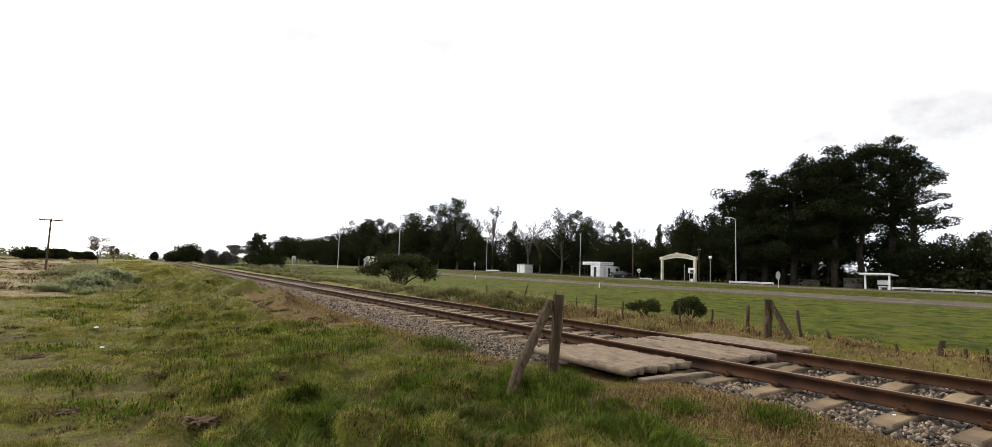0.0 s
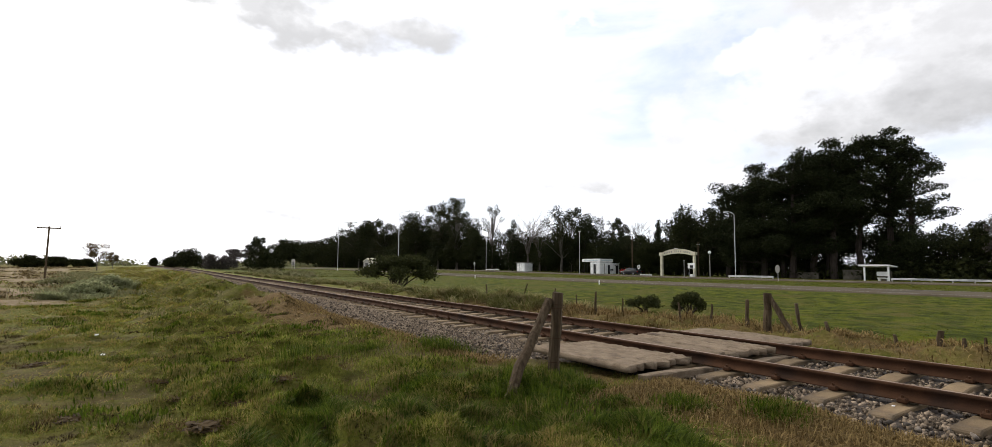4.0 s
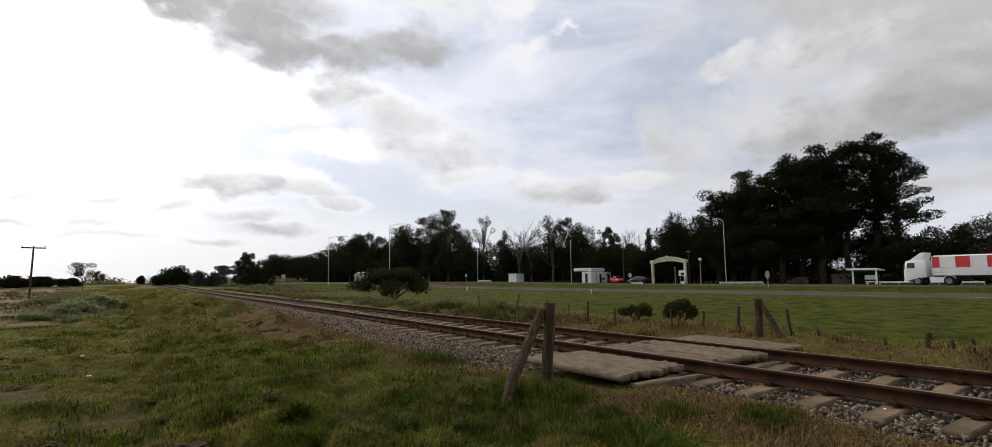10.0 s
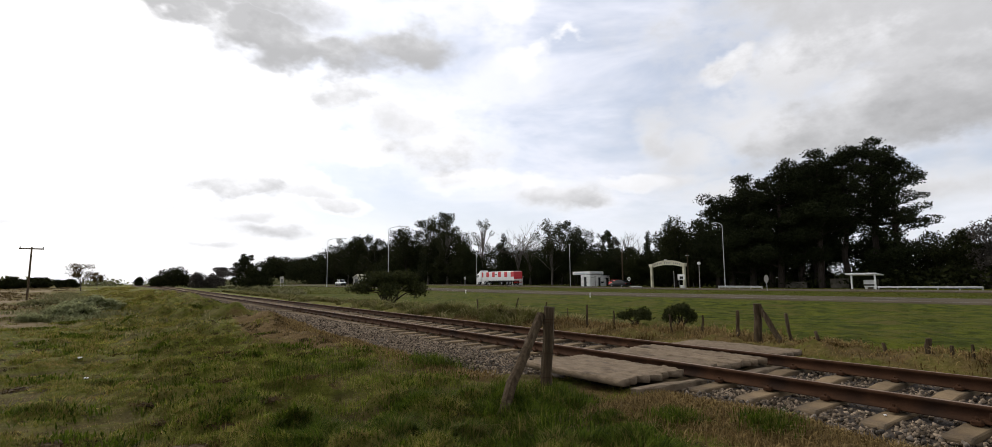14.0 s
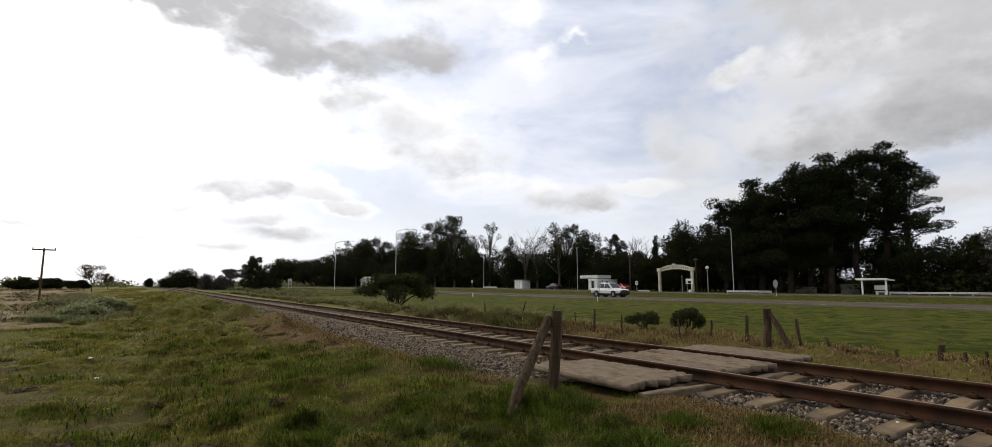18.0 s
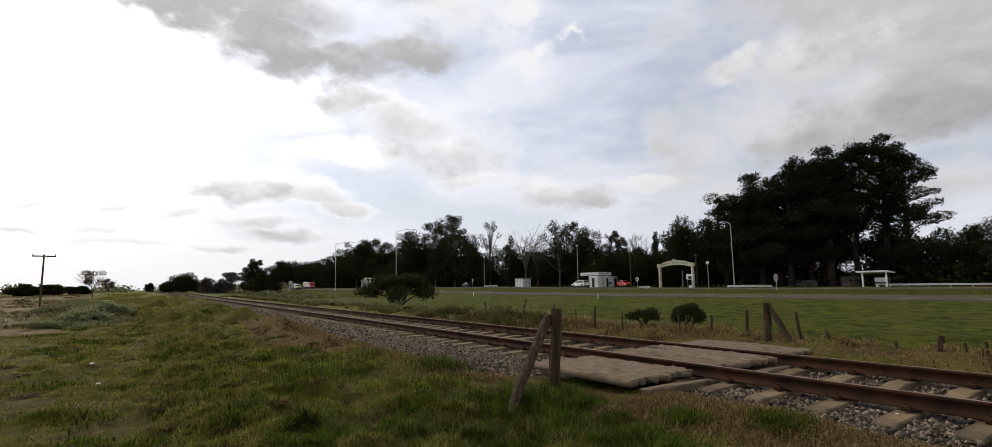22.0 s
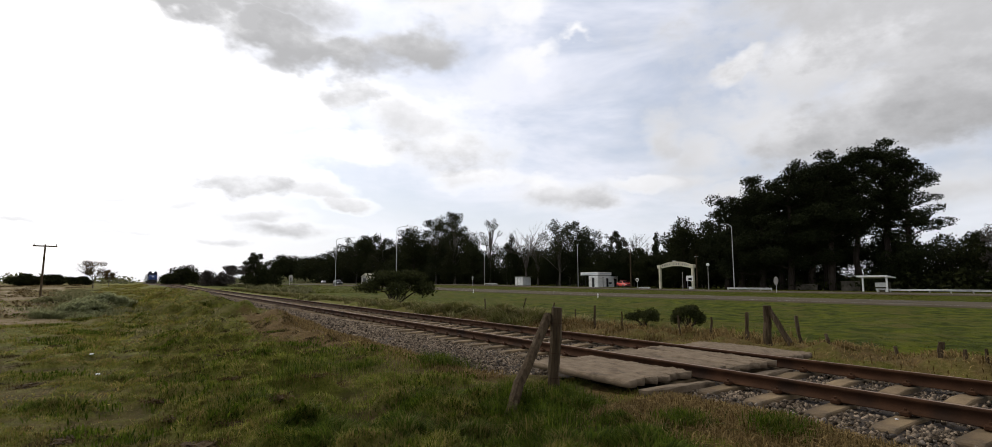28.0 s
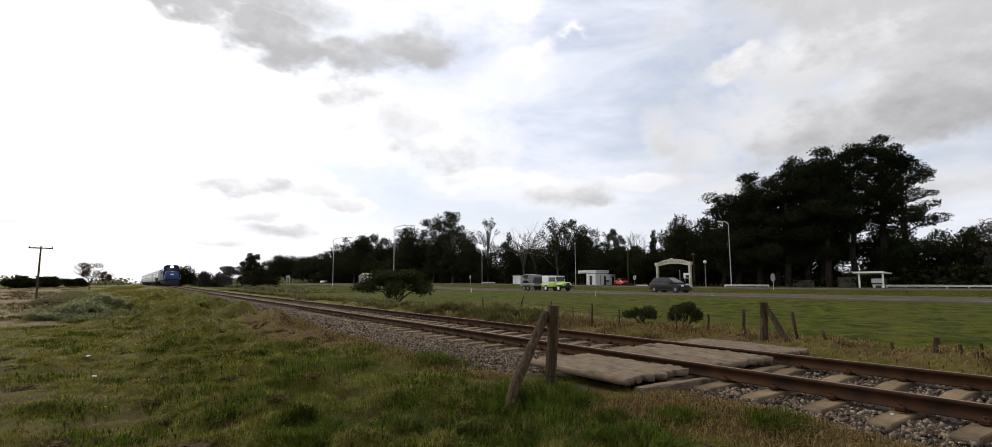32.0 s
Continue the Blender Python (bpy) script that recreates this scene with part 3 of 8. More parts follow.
def prism(profile, x0, x1, axis="x", bevel=0.0):
    """A side profile [(u, z)] drawn out between x0 and x1."""
    bm = bmesh.new()
    place = (lambda u, z, w: (w, u, z)) if axis == "x" else (lambda u, z, w: (u, w, z))
    a = [bm.verts.new(place(u, z, x0)) for u, z in profile]
    b = [bm.verts.new(place(u, z, x1)) for u, z in profile]
    n = len(profile)
    bm.faces.new(a), bm.faces.new(b[::-1])
    for i in range(n):
        bm.faces.new((a[i], b[i], b[(i + 1) % n], a[(i + 1) % n]))
    bmesh.ops.recalc_face_normals(bm, faces=bm.faces)
    if bevel:
        bmesh.ops.bevel(bm, geom=list(bm.edges), offset=bevel, segments=2, profile=0.6, affect="EDGES")
    return bm


def sweep(points, radii, sides=7):
    """Verts and faces of a tapered tube through points (arrays)."""
    P = np.asarray(points, float)
    T = np.gradient(P, axis=0)
    T /= np.linalg.norm(T, axis=1)[:, None] + 1e-9
    ref = np.where(np.abs(T[:, 2:3]) > 0.9, np.array([[1.0, 0, 0]]), np.array([[0, 0, 1.0]]))
    U = np.cross(T, ref)
    U /= np.linalg.norm(U, axis=1)[:, None] + 1e-9
    V = np.cross(T, U)
    an = np.linspace(0, 2 * np.pi, sides, endpoint=False)
    R = np.asarray(radii, float)[:, None, None]
    verts = (P[:, None] + R * (np.cos(an)[None, :, None] * U[:, None] + np.sin(an)[None, :, None] * V[:, None])).reshape(-1, 3)
    faces = []
    for i in range(len(P) - 1):
        for j in range(sides):
            faces.append((i * sides + j, i * sides + (j + 1) % sides, (i + 1) * sides + (j + 1) % sides, (i + 1) * sides + j))
    return verts, np.array(faces)


def joined(chunks):
    vs, fs, n = [], [], 0
    for v, f in chunks:
        vs.append(v), fs.append(f + n)
        n += len(v)
    return np.concatenate(vs), np.concatenate(fs)


def value_noise(x, y, seed=0):
    """Smooth noise, -1 to 1, on arrays."""
    def h(i, j):
        v = np.sin(i * 127.1 + j * 311.7 + seed * 74.7) * 43758.5453
        return (v - np.floor(v)) * 2 - 1
    i, j = np.floor(x), np.floor(y)
    u, v = x - i, y - j
    u, v = u * u * (3 - 2 * u), v * v * (3 - 2 * v)
    return (h(i, j) * (1 - u) + h(i + 1, j) * u) * (1 - v) + (h(i, j + 1) * (1 - u) + h(i + 1, j + 1) * u) * v


# ---- the lie of the land: rails run along +Y, the road beyond them ----
NEAR_RAIL, FAR_RAIL, RAIL_TOP = 6.23, 7.976, 0.494
TRACK_X = (NEAR_RAIL + FAR_RAIL) / 2
ROAD_A = (40.3, 50.6)       # near carriageway
ROAD_B = (73.0, 82.5)       # far carriageway
ROAD_Z = 0.12


def rise(y):
    """The country climbs a little as it runs away."""
    return 0.55 * smoothstep(45, 150, np.asarray(y, float))


def bend(y):
    """The line swings a few metres to the left in the distance."""
    y = np.asarray(y, float)
    return -3.4 * smoothstep(40, 205, y) - 2.6 * smoothstep(145, 300, y)


def toe(y):
    """Where the stones of the near shoulder give way to grass."""
    y = np.asarray(y, float)
    return 5.35 - 1.0 * smoothstep(6.4, 7.6, y) + 0.75 * smoothstep(13, 22, y)


def hummock(x, y):
    """Tufted relief of the turf, 0 in the hollows to about 1 on the tops."""
    v = 0.55 * value_noise(x * 1.5, y * 1.5, 7) + 0.5 * value_noise(x * 3.1 + 0.7 * value_noise(x, y, 8), y * 3.1, 5) + 0.25 * value_noise(x * 6.3, y * 6.3, 6)
    return smoothstep(-0.55, 0.75, v)


def land(x, y):
    """Height of the ground."""
    x, y = np.asarray(x, float), np.asarray(y, float)
    x = x - bend(y) * (1 - smoothstep(14, 36, x))
    z = rise(y) + 0.0 * x
    near = np.exp(-np.hypot(x, y) / 34) * (1 - 0.55 * smoothstep(11, 16, x))
    lumps = hummock(x, y) * (0.10 + 0.26 * smoothstep(-0.8, 1.2, x))
    clear = 1 - (0.6 * smoothstep(1.8, 3.2, x) + 0.4 * smoothstep(3.6, 4.4, x)) * (1 - smoothstep(9.2, 10, x))
    z = z + lumps * near * clear
    bank = smoothstep(0.5, 4.2, x) * (1 - smoothstep(9.6, 12.5, x))
    z = z + bank * 0.24
    z = z + 0.10 * np.exp(-((x - 5.0) / 0.7) ** 2 - ((y - 3.0) / 1.6) ** 2) - 0.06 * np.exp(-((x - 4.5) / 0.5) ** 2 - ((y - 5.6) / 1.3) ** 2)
    z = z - 0.03 * np.exp(-((x - 3.2) / 0.55) ** 2 - ((y - 4.75) / 0.5) ** 2)
    # the grassy shoulder beside the line, higher as it runs away
    ridge = np.exp(-((x - 2.6) / 2.2) ** 2) * smoothstep(14, 50, y) * 0.35 * (1 - 0.85 * smoothstep(45, 95, y))
    z = z + ridge
    humps = np.clip(value_noise(x * 1.1, y * 0.7, 15), 0, 1) * 0.55 * smoothstep(9, 20, y) * (1 - smoothstep(60, 120, y))
    z = z + humps * smoothstep(-2.5, 0.5, x) * (1 - smoothstep(3.4, 4.4, x))
    z = z + smoothstep(12.5, 20, x) * -0.12 + smoothstep(30, 39, x) * 0.2
    z = z + smoothstep(9, 10, x) * (1 - smoothstep(14, 30, x)) * 0.08
    z = z + 0.05 * value_noise(x * 0.5, y * 0.5, 1) + 0.03 * value_noise(x * 1.4, y * 1.4, 2)
    flat = smoothstep(38.5, 39.8, x) * (1 - smoothstep(83, 86, x))
    z = z * (1 - flat) + flat * (ROAD_Z - 0.06 + rise(y))
    # under the ballast
    bed = smoothstep(toe(y) - 0.25, toe(y) + 0.3, x) * (1 - smoothstep(8.8, 9.5, x))
    return z * (1 - bed) + (0.1 + rise(y)) * bed


def graded(lo, a, b, hi, step, grow=1.16):
    c = list(np.arange(a, b, step))
    s, v, left = step, a, []
    while v > lo:
        s *= grow
        v -= s
        left.append(v)
    s, v, right = step, c[-1], []
    while v < hi:
        s *= grow
        v += s
        right.append(v)
    return np.array(left[::-1] + c + right)


def worn(x, y):
    """Where the grass has died back: a brown strip below the ballast and patches round the crossing."""
    n = 0.35 * value_noise(x * 1.7, y * 1.1, 81) + 0.2 * value_noise(x * 5, y * 4, 82)
    strip = smoothstep(10.6, 12.6, y) * (1 - smoothstep(20, 27, y)) * smoothstep(2.2, 3.0, x - 0.05 * (y - 16)) * (1 - smoothstep(4.9, 5.3, x))
    v = strip * 1.15
    for cx, cy, rx, ry in ((4.3, 7.1, 0.6, 0.5), (2.3, 5.85, 0.5, 0.32), (4.85, 5.0, 0.6, 0.7), (4.75, 3.5, 0.75, 0.55), (5.0, 2.2, 0.6, 0.9), (2.3, 7.3, 0.45, 0.5), (1.2, 6.6, 0.3, 0.4)):
        v = v + np.exp(-((x - cx) / rx) ** 2 - ((y - cy) / ry) ** 2)
    return np.clip(v * (1 + n) + n * 0.3 * (v > 0.15), 0, 1)


def lush_at(x, y):
    """Where the long grass grows thick: the foot of the bank before the crossing."""
    wander = 0.3 * value_noise(x * 1.6, y * 1.6, 84)
    edge = np.interp(x, [0.2, 0.9, 2.0, 3.0, 4.2, 4.6], [4.0, 5.0, 6.3, 6.3, 5.7, 4.6]) + wander
    side = 4.0 + 0.55 * (y - 3.75) + wander
    return smoothstep(-0.25, 0.2, edge - y) * smoothstep(-0.3, 0.15, side - x) * (1 - 0.85 * worn(x, y))


def build_ground():
    xs, ys = graded(-2600, -4, 5.5, 2600, 0.1, 1.065), graded(-2600, 3.5, 24, 2600, 0.1, 1.06)
    X, Y = np.meshgrid(xs, ys)
    Z = land(X, Y)
    nx, ny = len(xs), len(ys)
    i = np.arange(nx * ny).reshape(ny, nx)
    faces = np.stack([i[:-1, :-1], i[:-1, 1:], i[1:, 1:], i[1:, :-1]], -1).reshape(-1, 4)
    me = mesh_of("ground", np.stack([X, Y, Z], -1).reshape(-1, 3), faces, M["ground"], True)
    X = X - bend(Y) * (1 - smoothstep(14, 36, X))
    n1, n2 = value_noise(X * 0.6, Y * 0.6, 11), value_noise(X * 0.12, Y * 0.12, 12)
    # dry grass: beside the ballast, before the crossing, along the fence
    dry = 0.95 * np.exp(-((X - toe(Y) + 0.25) / 0.55) ** 2) * smoothstep(6.5, 9, Y) * (1 - 0.5 * smoothstep(25, 50, Y))
    dry += 0.95 * worn(X, Y)
    dry += 0.9 * smoothstep(3.7, 4.7, X) * (1 - smoothstep(5.4, 6, X)) * (1 - smoothstep(3.8, 5.2, Y))
    dry += 0.66 * smoothstep(8.9, 9.6, X) * (1 - smoothstep(11.5, 14, X)) * (1 - smoothstep(16, 30, Y))
    dry += 0.24 * smoothstep(13, 16, X) * (1 - smoothstep(20, 27, X))
    dry += 0.55 * (1 - smoothstep(-4, 1, X + 0.03 * Y)) * smoothstep(16, 28, Y) + 0.18 * n2
    sand = smoothstep(22, 30, Y) * (1 - smoothstep(-1.2, 2.6, X + 0.085 * Y)) * (1 - smoothstep(150, 300, Y)) * (0.6 + 0.5 * n1)
    stone = smoothstep(toe(Y) - 0.2, toe(Y) + 0.25, X) * (1 - smoothstep(9.0, 9.7, X))
    # mask for the hollows' brown soil and painted shade, strongest low between hummocks
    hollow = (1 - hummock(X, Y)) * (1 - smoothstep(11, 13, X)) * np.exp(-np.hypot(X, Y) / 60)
    lawn = smoothstep(11.5, 13.5, X)
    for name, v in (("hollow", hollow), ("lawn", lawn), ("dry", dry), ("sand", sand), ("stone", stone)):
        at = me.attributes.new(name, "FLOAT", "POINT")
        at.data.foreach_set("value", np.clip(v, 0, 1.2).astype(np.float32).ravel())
    tagged(new("ground", me), "rough grassy ground with dry and sandy patches", "ground", kind="structure")


build_ground()


def build_road(name, x0, x1, z, label):
    """A slightly crowned slab of asphalt with edge lines and a dashed centre line."""
    ys = graded(-700, -20, 160, 2400, 4.0, 1.15)
    xs = np.linspace(x0, x1, 9)
    mid = (x0 + x1) / 2
    top = [[(x, y, z + float(rise(y)) + 0.06 * (1 - ((x - mid) / (mid - x0)) ** 2)) for x in xs] for y in ys]
    V = np.array(top).reshape(-1, 3)
    n = len(xs)
    i = np.arange(len(V)).reshape(len(ys), n)
    F = np.stack([i[:-1, :-1], i[:-1, 1:], i[1:, 1:], i[1:, :-1]], -1).reshape(-1, 4)
    side = []
    for k in (0, n - 1):
        low = V[i[:, k]] - np.array([0, 0, 0.12])
        base = len(V)
        V = np.concatenate([V, low])
        j = np.arange(len(ys) - 1)
        side.append(np.stack([i[:-1, k], i[1:, k], base + j + 1, base + j], -1))
    road = setting(name, mesh_of(name, V, np.concatenate([F, *side]), M["asphalt"]), None, label, "road")
    for x in (x0 + 1.2, x1 - 1.2):
        zz = z + 0.06 * (1 - ((x - mid) / (mid - x0)) ** 2) + 0.006
        vs = [(x + s, y, zz + float(rise(y))) for y in ys for s in (-0.06, 0.06)]
        k = np.arange(len(ys) - 1) * 2
        part("edge_line", mesh_of("edge_line", vs, np.stack([k, k + 1, k + 3, k + 2], -1), M["line"]), None, road, "white painted edge line")
    dash = mesh_of("lane_dash", [(-0.06, 0, 0), (0.06, 0, 0), (0.06, 3, 0), (-0.06, 3, 0)], [(0, 1, 2, 3)], M["line"])
    for q in range(-4, 24):
        d = part("lane_dash", dash, None, road)
        d.location = (mid, q * 8.0, z + 0.067 + float(rise(q * 8.0 + 1.5)))


build_road("road_near", *ROAD_A, ROAD_Z, "grey asphalt carriageway with worn edge lines")
build_road("road_far", *ROAD_B, ROAD_Z + 0.05, "grey asphalt carriageway beyond a grass strip")

# ---- railway ----
def build_track():
    track = thing("railway_track", label="single broad-gauge track with rusty rails on concrete sleepers", category="railway track", kind="structure")
    prof = [(-0.065, 0), (0.065, 0), (0.065, 0.012), (0.012, 0.026), (0.008, 0.105), (0.034, 0.118), (0.035, 0.142), (0.026, 0.152),
            (-0.026, 0.152), (-0.035, 0.142), (-0.034, 0.118), (-0.008, 0.105), (-0.012, 0.026), (-0.065, 0.012)]
    z0 = RAIL_TOP - 0.152
    for x in (NEAR_RAIL, FAR_RAIL):
        ys = np.concatenate([[-60, -20], np.arange(0, 300, 4.0), [320, 400, 600, 1000, 1400]])
        n = len(prof)
        V = np.array([(x + u + float(bend(y)), y, z0 + w + float(rise(y))) for y in ys for u, w in prof])
        F = np.array([(i * n + j, (i + 1) * n + j, (i + 1) * n + (j + 1) % n, i * n + (j + 1) % n) for i in range(len(ys) - 1) for j in range(n)])
        rail = part("rail", mesh_of("rail", V, F, M["rust"]), None, track, "rust-brown steel rail")
        rail.data.materials.append(M["railtop"])
        for p in rail.data.polygons:
            if abs(p.normal.z) > 0.8 and p.index % n == 7:
                p.material_index = 1
    # fishplates at the joints, each with its bolts
    for x in (NEAR_RAIL, FAR_RAIL):
        for y in (1.35, 13.4, 25.4):
            for s in (-1, 1):
                bm = box((x + s * 0.012 - 0.012, y - 0.3, z0 + 0.028), (x + s * 0.012 + 0.012, y + 0.3, z0 + 0.1), 0.004)
                for k in (-0.2, -0.07, 0.07, 0.2):
                    add_tube(bm, (x + s * 0.02, y + k, z0 + 0.065), (x + s * 0.05, y + k, z0 + 0.065), 0.016, 0.016, 6)
                part("fishplate", bm, M["rust"], track, "bolted steel fishplate")
    # sleepers: bevelled concrete, dipped in the middle
    rng = random.Random(4)
    bm = bmesh.new()
    prof = [(-1.43, 0), (1.43, 0), (1.43, 0.15), (1.37, 0.172), (0.55, 0.19), (0.3, 0.165), (-0.3, 0.165), (-0.55, 0.19), (-1.37, 0.172), (-1.43, 0.15)]
    a = [bm.verts.new((u, -0.125 + 0.02 * (z > 0.1), z)) for u, z in prof]
    b = [bm.verts.new((u, 0.125 - 0.02 * (z > 0.1), z)) for u, z in prof]
    bm.faces.new(a), bm.faces.new(b[::-1])
    for i in range(len(prof)):
        j = (i + 1) % len(prof)
        bm.faces.new((a[i], a[j], b[j], b[i]))
    bmesh.ops.recalc_face_normals(bm, faces=bm.faces)
    bmesh.ops.bevel(bm, geom=[e for e in bm.edges if e.calc_face_angle(0) > 0.6], offset=0.012, segments=1, affect="EDGES")
    sl = bpy.data.meshes.new("sleeper")
    bm.to_mesh(sl)
    sl.materials.append(M["concrete"])
    far_v = np.array([v.co[:] for v in bm.verts])
    bmesh.ops.triangulate(bm, faces=bm.faces)
    far_f = np.array([[v.index for v in f.verts] for f in bm.faces])
    bm.free()
    clip = box((-0.035, -0.045, 0), (0.035, 0.045, 0.05), 0.012)
    add_tube(clip, (0, 0, 0.04), (0, 0, 0.075), 0.014, 0.014, 6)
    cm = bpy.data.meshes.new("rail_clip")
    clip.to_mesh(cm)
    clip.free()
    cm.materials.append(M["rust"])
    far = []
    for k in range(-8, 640):
        y = 1.71 + 0.6225 * k
        m = pose(TRACK_X - 0.02 + float(bend(y)) + rng.uniform(-0.03, 0.03), y + rng.uniform(-0.02, 0.02), z0 - 0.196 + float(rise(y)) + rng.uniform(-0.012, 0.006), 0, rng.uniform(-0.4, 0.4), rng.uniform(-1.2, 1.2))
        if k < 150:
            s = part("sleeper", sl, None, track)
            s.matrix_basis = m
            if k < 40:
                for x in (NEAR_RAIL, FAR_RAIL):
                    for o in (-0.1, 0.1):
                        c = part("rail_clip", cm, None, s)
                        c.matrix_basis = m.inverted() @ pose(x + o, y, z0 - 0.012)
        else:
            far.append((far_v @ np.array(m.to_3x3()).T + np.array(m.translation), far_f))
    ob = part("distant_sleepers", mesh_of("distant_sleepers", *joined(far), M["concrete"]), None, track)
    tagged(ob, kind="stuff")


build_track()


def build_ballast():
    # bed with sloped shoulders, slightly uneven
    us = np.array([4.35, 4.7, 5.1, 5.5, 5.9, 6.23, 6.6, 7.1, 7.6, 7.98, 8.3, 8.7, 9.1, 9.6])
    hs = np.array([0.06, 0.15, 0.235, 0.262, 0.27, 0.272, 0.272, 0.272, 0.272, 0.272, 0.268, 0.25, 0.17, 0.05])
    ys = graded(-60, -3, 40, 1400, 0.4, 1.1)
    X, Y = np.meshgrid(us, ys)
    H = np.tile(hs, (len(ys), 1)) + 0.02 * value_noise(X * 3, Y * 3, 3)
    # the near shoulder is earth and grass beside the crossing
    H = H - 0.06 * (1 - smoothstep(6.6, 8.0, Y)) * (1 - smoothstep(5.2, 5.8, X))
    H = H - 0.13 * smoothstep(4.3, 4.6, Y) * (1 - smoothstep(6.6, 7.0, Y)) * (1 - smoothstep(5.1, 5.5, X))
    i = np.arange(X.size).reshape(X.shape)
    F = np.stack([i[:-1, :-1], i[:-1, 1:], i[1:, 1:], i[1:, :-1]], -1).reshape(-1, 4)
    bed = setting("ballast_bed", mesh_of("ballast_bed", np.stack([X + bend(Y), Y, H + rise(Y)], -1).reshape(-1, 3), F, M["ballast"], True), None,
                  "bed of grey crushed stone under the rails", "ballast")
    rng = np.random.default_rng(8)
    shapes = []
    base = np.array([(-1, -1, -1), (1, -1, -1), (1, 1, -1), (-1, 1, -1), (-1, -1, 1), (1, -1, 1), (1, 1, 1), (-1, 1, 1)], float)
    quads = np.array([(0, 3, 2, 1), (4, 5, 6, 7), (0, 1, 5, 4), (1, 2, 6, 5), (2, 3, 7, 6), (3, 0, 4, 7)])
    for k in range(12):
        v = base * rng.uniform(0.55, 1.0, (8, 3)) + rng.normal(0, 0.14, (8, 3))
        shapes.append(v * np.array([1, rng.uniform(0.7, 1), rng.uniform(0.5, 0.8)]))
    stone = mat("ballast_stone", (0.045, 0.037, 0.030), (0.180, 0.150, 0.120), 0.9, 9.0, 40, 0.5, vary=0.6)
    island = M["stone_heap"] = leafy("ballast_stones", (0.027, 0.020, 0.014), (0.285, 0.222, 0.160), 0.9, 0.0)

    def spot(n, y0, y1, power):
        y = y0 + (y1 - y0) * rng.uniform(0, 1, n) ** power
        x = np.where(rng.uniform(0, 1, n) < 0.62, rng.uniform(4.35, 6.15, n), rng.uniform(6.3, 9.4, n))
        off = np.abs((y - 1.71) / 0.6225 - np.round((y - 1.71) / 0.6225)) * 0.6225
        keep = ~((y > 4.5) & (y < 6.75) & (x > 4.75)) & (x > toe(y) - 0.1 + rng.uniform(-0.25, 0.25, n)) & ~((off < 0.118) & (x > 5.64) & (x < 8.54))
        x, y = x[keep], y[keep]
        h = np.interp(x, us, hs) - 0.06 * (1 - smoothstep(6.6, 8.0, y)) * (1 - smoothstep(5.2, 5.8, x))
        return x, y, h
    def turned(n):
        q = rng.normal(size=(n, 4))
        q /= np.linalg.norm(q, axis=1)[:, None]
        a, b, c, d = q.T
        return np.stack([np.stack([1 - 2 * (c * c + d * d), 2 * (b * c - a * d), 2 * (b * d + a * c)], -1),
                         np.stack([2 * (b * c + a * d), 1 - 2 * (b * b + d * d), 2 * (c * d - a * b)], -1),
                         np.stack([2 * (b * d - a * c), 2 * (c * d + a * b), 1 - 2 * (b * b + c * c)], -1)], 1)
    for n, y0, y1, power, r0, r1 in ((25000, 1.0, 14.0, 1.0, 0.010, 0.026), (12500, 14.0, 45.0, 1.4, 0.02, 0.042), (6000, 45, 120, 1.2, 0.035, 0.065)):
        x, y, h = spot(n, y0, y1, power)
        r = rng.uniform(r0, r1, len(x))
        S = np.array(shapes)[rng.integers(0, 12, len(x))] * r[:, None, None]
        V = np.einsum("nij,nkj->nki", turned(len(x)), S) + np.stack([x + bend(y), y, h + r * 0.35 + rise(y)], -1)[:, None]
        F = (quads[None] + 8 * np.arange(len(x))[:, None, None]).reshape(-1, 4)
        tagged(part("loose_stones", mesh_of("loose_stones", V.reshape(-1, 3), F, island), None, bed), kind="stuff")
    # the stones nearest to where one stands, each by itself
    ms = [mesh_of("stone", s * 0.017, quads, stone) for s in shapes]
    for k in range(290):
        y = rng.uniform(1.6, 4.3) if k < 160 else rng.uniform(6.8, 9.5)
        x = rng.uniform(5.1, 5.68) if k < 160 else rng.uniform(4.5, 5.68)
        o = part("stone", ms[k % 12], None, bed)
        h = np.interp(x, us, hs) - 0.06 * (1 - smoothstep(6.6, 8.0, y)) * (1 - smoothstep(5.2, 5.8, x))
        o.matrix_basis = pose(x, y, float(h) + 0.02, *rng.uniform(0, 360, 3)) @ Matrix.Scale(rng.uniform(0.8, 1.6), 4)


build_ballast()


